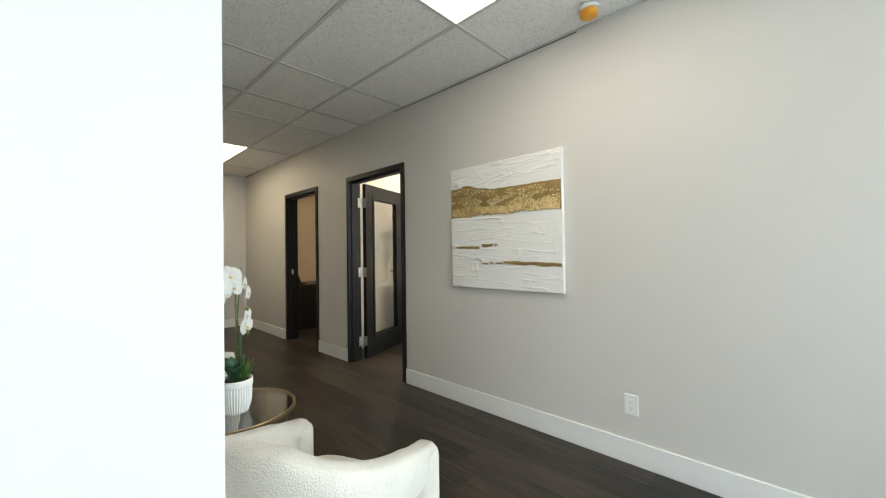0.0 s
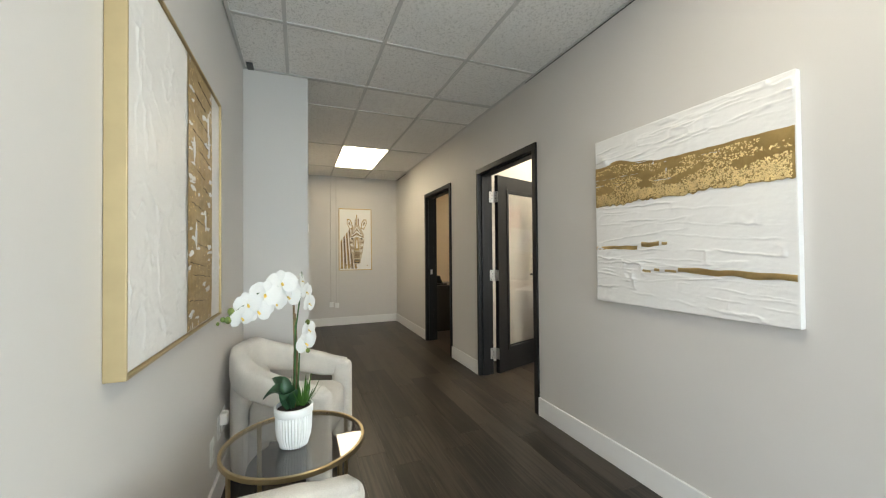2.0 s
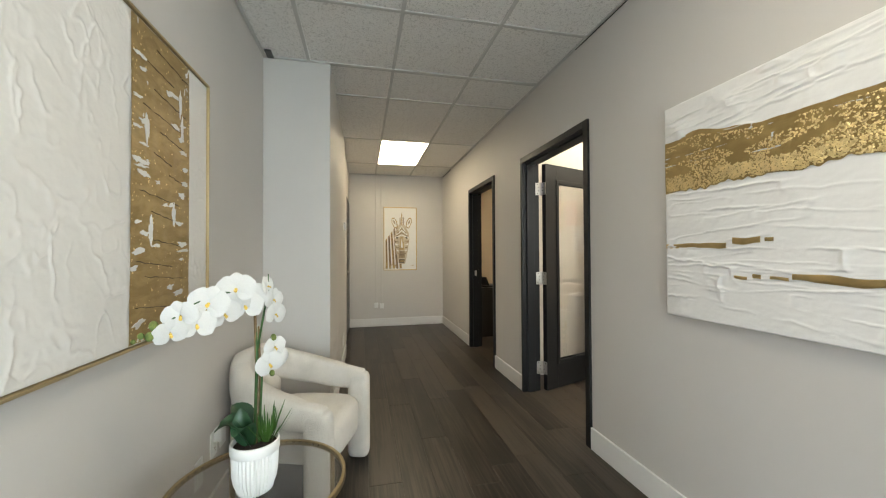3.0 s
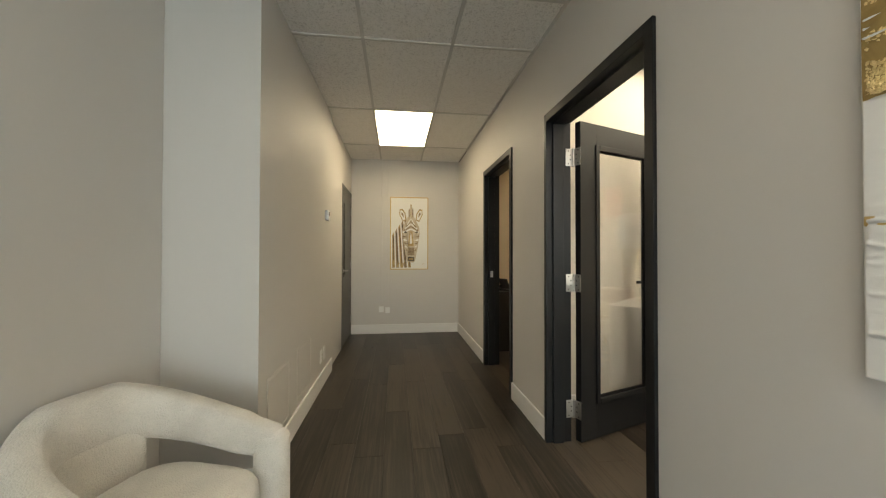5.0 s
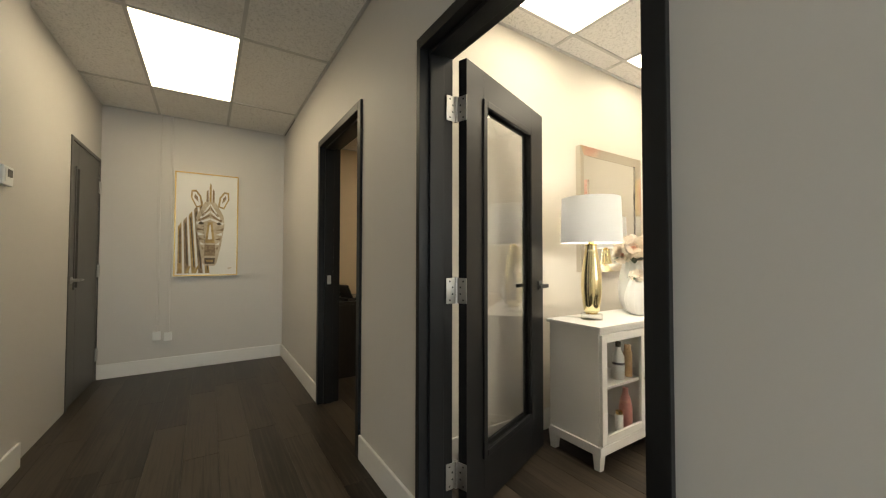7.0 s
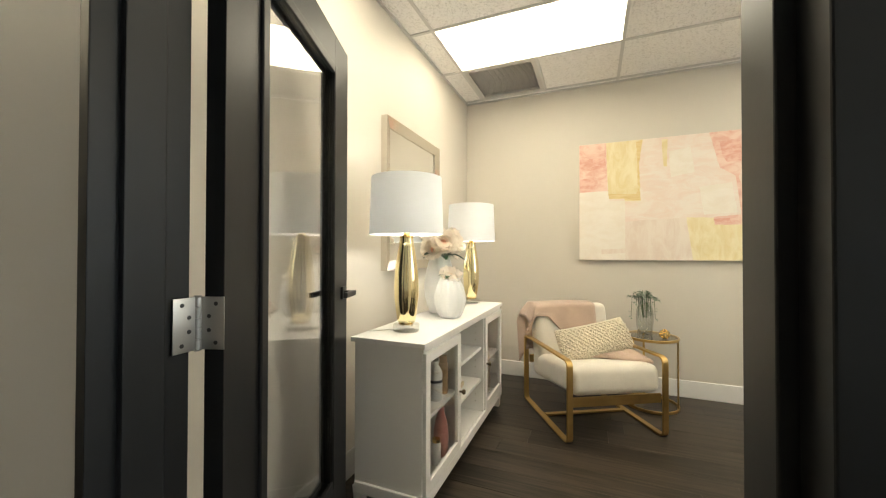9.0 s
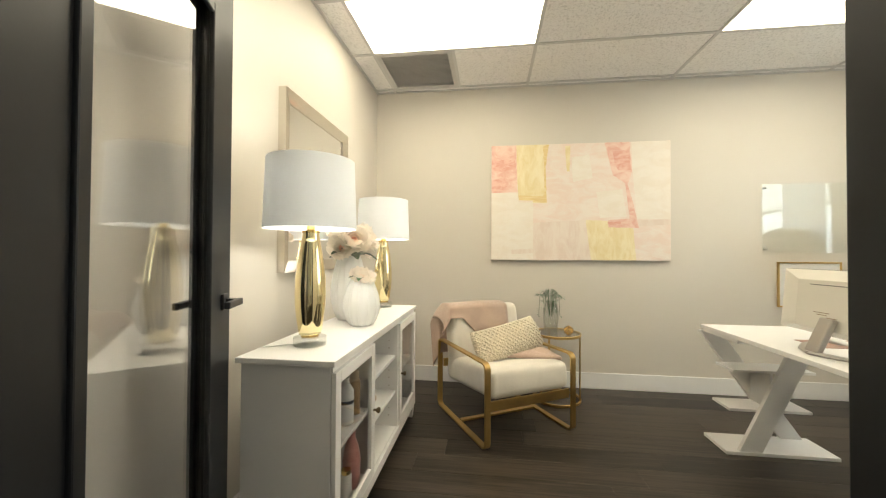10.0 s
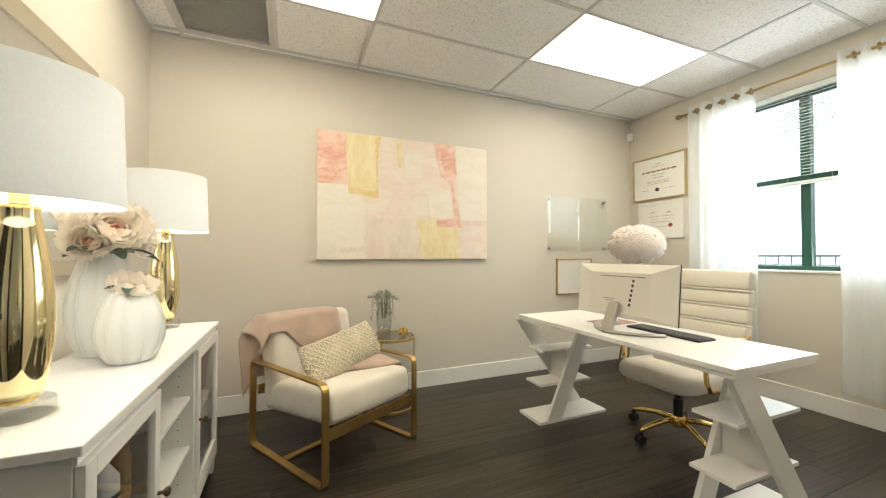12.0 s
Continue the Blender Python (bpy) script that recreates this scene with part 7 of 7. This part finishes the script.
part("head_rail", boxes((-0.015, 0.03, y0 + 0.01, y1 - 0.01, z1 - 0.045, z1 - 0.002), bevel=0.003), M_BLIND, bl)
for k in range(26):
    z = 1.776 + 0.0248 * k
    bm = bmesh.new()
    turned(bm, box(bm, -0.0095, 0.0095, y0 + 0.015, y1 - 0.015, -0.0004, 0.0004), pose(0.008, 0, z, 0, 8))
    part("slat", bm, M_SLAT, bl)
part("bottom_rail", boxes((-0.008, 0.022, y0 + 0.012, y1 - 0.012, 1.706, 1.734), bevel=0.004), M_BLIND, bl)
for y in (3.30, 3.86, 4.12, 4.50):
    part("ladder_cord", made(lambda b: rod(b, [(0.008, y, 1.72), (0.008, y, z1 - 0.03)], 0.0012, 5)), M_BLIND, bl)

rd = thing("curtain_rod", pose(0.505, 0, 2.505), "antique brass curtain rod with a round finial", "curtain rod")
part("pole", made(lambda b: rod(b, [(0, 2.78, 0), (0, 4.862, 0)], 0.0105, 14)), M_BRASSROD, rd)
part("finial", made(lambda b: (ball(b, (0, 4.893, 0), 0.024, (1, 1, 1), 16), rod(b, [(0, 4.858, 0), (0, 4.872, 0)], 0.016, 14))), M_BRASSROD, rd)
for y in (2.85, 4.83):
    part("bracket", made(lambda b: (rod(b, [(0, y, -0.012), (0.05, y, -0.02), (EAST - 0.505 - 0.004, y, -0.02)], 0.006, 8), box(b, EAST - 0.505 - 0.006, EAST - 0.505, y - 0.018, y + 0.018, -0.055, 0.02))), M_BRASSROD, rd)


def curtain(ya, yb, folds, label, seed):
    t = thing("sheer_curtain", pose(0.505, 0, 0), label, "curtain", "sheer curtains")
    n, rows = folds * 14, []
    for j in range(25):
        z = 2.560 - 2.345 * j / 24
        row = []
        for i in range(n + 1):
            u = i / n
            spread = 1 + 0.02 * (j / 24)
            y = ya + (yb - ya) * u + 0.010 * noise.noise((u * 7, j * 0.12, seed)) * (j / 24)
            w = math.sin(2 * math.pi * folds * u + 0.5 * (j / 24) * noise.noise((u * 5, j * 0.1, seed + 2)))
            row.append((0.032 * w * (1 - 0.15 * j / 24) + 0.014 * noise.noise((u * 9, j * 0.15, seed + 4)) * (j / 24), y, z))
        rows.append(row)
    bm = bmesh.new()
    g = [[bm.verts.new(p) for p in row] for row in rows]
    for a, b in zip(g, g[1:]):
        for k in range(n):
            bm.faces.new((a[k], a[k + 1], b[k + 1], b[k])).smooth = True
    part("cloth", bm, M_SHEER, t, "sheer white voile")
    for k in range(folds * 2):
        y = ya + (yb - ya) * (k + 0.5) / (folds * 2)
        ring = [(0.022 * math.cos(2 * math.pi * q / 20), y, 2.505 + 0.022 * math.sin(2 * math.pi * q / 20)) for q in range(20)]
        part("grommet", made(lambda b: rod(b, ring, 0.006, 8, closed=True)), M_BRASSROD, t)


curtain(4.250, 4.795, 5, "sheer white grommet curtain beside the certificates", 1)
curtain(2.960, 3.768, 7, "sheer white grommet curtain hanging before the window", 5)

# ---- outside and the lobby's window ----
M_GROUND = speckled("pale_asphalt", (0.22, 0.22, 0.21), 0.9, fine=40, vary=0.1)
structure("ground", boxes((4.2, 400, -300, 300, -0.6, -0.5)), M_GROUND, "pale paved ground outside")
structure("backdrop", boxes((90, 90.5, -160, 160, -0.5, 110)), glow("hazy_white_sky", (0.92, 0.98, 1.0), 3.0), "bright hazy sky")
fe = thing("railing", pose(7.5, 0, -0.5), "pale metal railing outside the window", "railing")
part("top_rail", boxes((-0.03, 0.03, 2.5, 12.5, 1.62, 1.68), bevel=0.005), M_BLIND, fe)
part("bottom_rail", boxes((-0.02, 0.02, 2.5, 12.5, 0.2, 0.24)), M_BLIND, fe)
for k in range(42):
    part("post", boxes((-0.012, 0.012, 2.5 + 0.243 * k, 2.524 + 0.243 * k, 0 if k % 8 == 0 else 0.24, 1.62)), M_BLIND, fe)
# unseen glazing, added round the south fill lamp
w4 = tagged(new("window_4"), "unseen glazing with a dark green frame, added to light the north wall", "window", kind="structure")
for r in ((0.4, 0.46, -2.68, -2.62, 0.35, 2.55), (2.94, 3.0, -2.68, -2.62, 0.35, 2.55), (0.46, 2.94, -2.68, -2.62, 0.35, 0.41), (0.46, 2.94, -2.68, -2.62, 2.49, 2.55), (1.67, 1.73, -2.68, -2.62, 0.41, 2.49)):
    part("window_frame", boxes(r, bevel=0.004), M_GREENFRAME, w4)
for a, b in ((0.46, 1.67), (1.73, 2.94)):
    part("pane", boxes((a, b, -2.653, -2.647, 0.41, 2.49)), M_GLASS, w4).visible_shadow = False
# unseen side glazing, added round the north fill lamp
w3 = tagged(new("window_3"), "unseen side glazing with a dark green frame, added to light the lobby wall", "window", kind="structure")
for r in ((1.3, 1.36, 2.39, 2.45, 0.35, 2.55), (3.04, 3.1, 2.39, 2.45, 0.35, 2.55), (1.36, 3.04, 2.39, 2.45, 0.35, 0.41), (1.36, 3.04, 2.39, 2.45, 2.49, 2.55)):
    part("window_frame", boxes(r, bevel=0.004), M_GREENFRAME, w3)
part("pane", boxes((1.36, 3.04, 2.417, 2.423, 0.41, 2.49)), M_GLASS, w3).visible_shadow = False
w2 = tagged(new("window_2"), "large lobby window behind the walker", "window", kind="structure")
for r in ((3.22, 3.28, -0.75, -0.69, 0.35, 2.55), (3.22, 3.28, 2.14, 2.2, 0.35, 2.55), (3.22, 3.28, -0.69, 2.14, 0.35, 0.41), (3.22, 3.28, -0.69, 2.14, 2.49, 2.55), (3.22, 3.28, 0.70, 0.76, 0.41, 2.49)):
    part("window_frame", boxes(r, bevel=0.004), M_GREENFRAME, w2)
for a, b in ((-0.69, 0.70), (0.76, 2.14)):
    part("pane", boxes((3.247, 3.253, a, b, 0.41, 2.49)), M_GLASS, w2).visible_shadow = False

# ---- floor planks, last ----
def plank_mesh(x0, x1):
    bm = bmesh.new()
    e, w = 0.0012, 0.178
    lo = [(x0, 0), (x1, 0), (x1, w), (x0, w)]
    hi = [(x0 + e, e), (x1 - e, e), (x1 - e, w - e), (x0 + e, w - e)]
    b = [bm.verts.new((x, y, -0.0018)) for x, y in lo]
    t = [bm.verts.new((x, y, 0.0)) for x, y in hi]
    d = [bm.verts.new((x, y, -0.011)) for x, y in lo]
    bm.faces.new(t)
    for k in range(4):
        bm.faces.new((b[k], b[(k + 1) % 4], t[(k + 1) % 4], t[k]))
        bm.faces.new((d[k], d[(k + 1) % 4], b[(k + 1) % 4], b[k]))
    return bm


floor = tagged(new("floor"), "dark brown wood-look vinyl plank floor", "floor", kind="structure")
full = mesh_of("plank", plank_mesh(0, 1.22), M_FLOOR)
rest, rnd, count = bmesh.new(), random.Random(11), 0
for r in range(47):
    y = -2.62 + 0.178 * r
    x = -7.1 - rnd.uniform(0, 1.2)
    while x < (3.2 if y < 2.4 else 0.6):
        xm, ym = x + 0.61, y + 0.09
        # planks end under the walls
        first = max(x, -7.1 if ym > 0.15 else -0.36)
        last = min(x + 1.22, 3.26 if ym < 2.4 else 0.70)
        if last - first < 0.05:
            x += 1.22
            continue
        shown = (0.2 < ym < 2.5 and -7 < xm < 0.6) or (2.4 < ym < 5.6 and -4.0 < xm < 0.7) or (2.4 < ym < 3.2 and -5.9 < xm < -4)
        if shown and count < 300 and last - first > 1.21:
            ob = new("plank", full)
            ob.parent, ob.location = floor, (x, y, 0)
            count += 1
        else:
            b = plank_mesh(first, last)
            for v in b.verts:
                v.co.y += y
            me = bpy.data.meshes.new("tmp")
            b.to_mesh(me)
            b.free()
            rest.from_mesh(me)
            bpy.data.meshes.remove(me)
        x += 1.22
tagged(part("plank_field", rest, M_FLOOR, floor), kind="stuff")
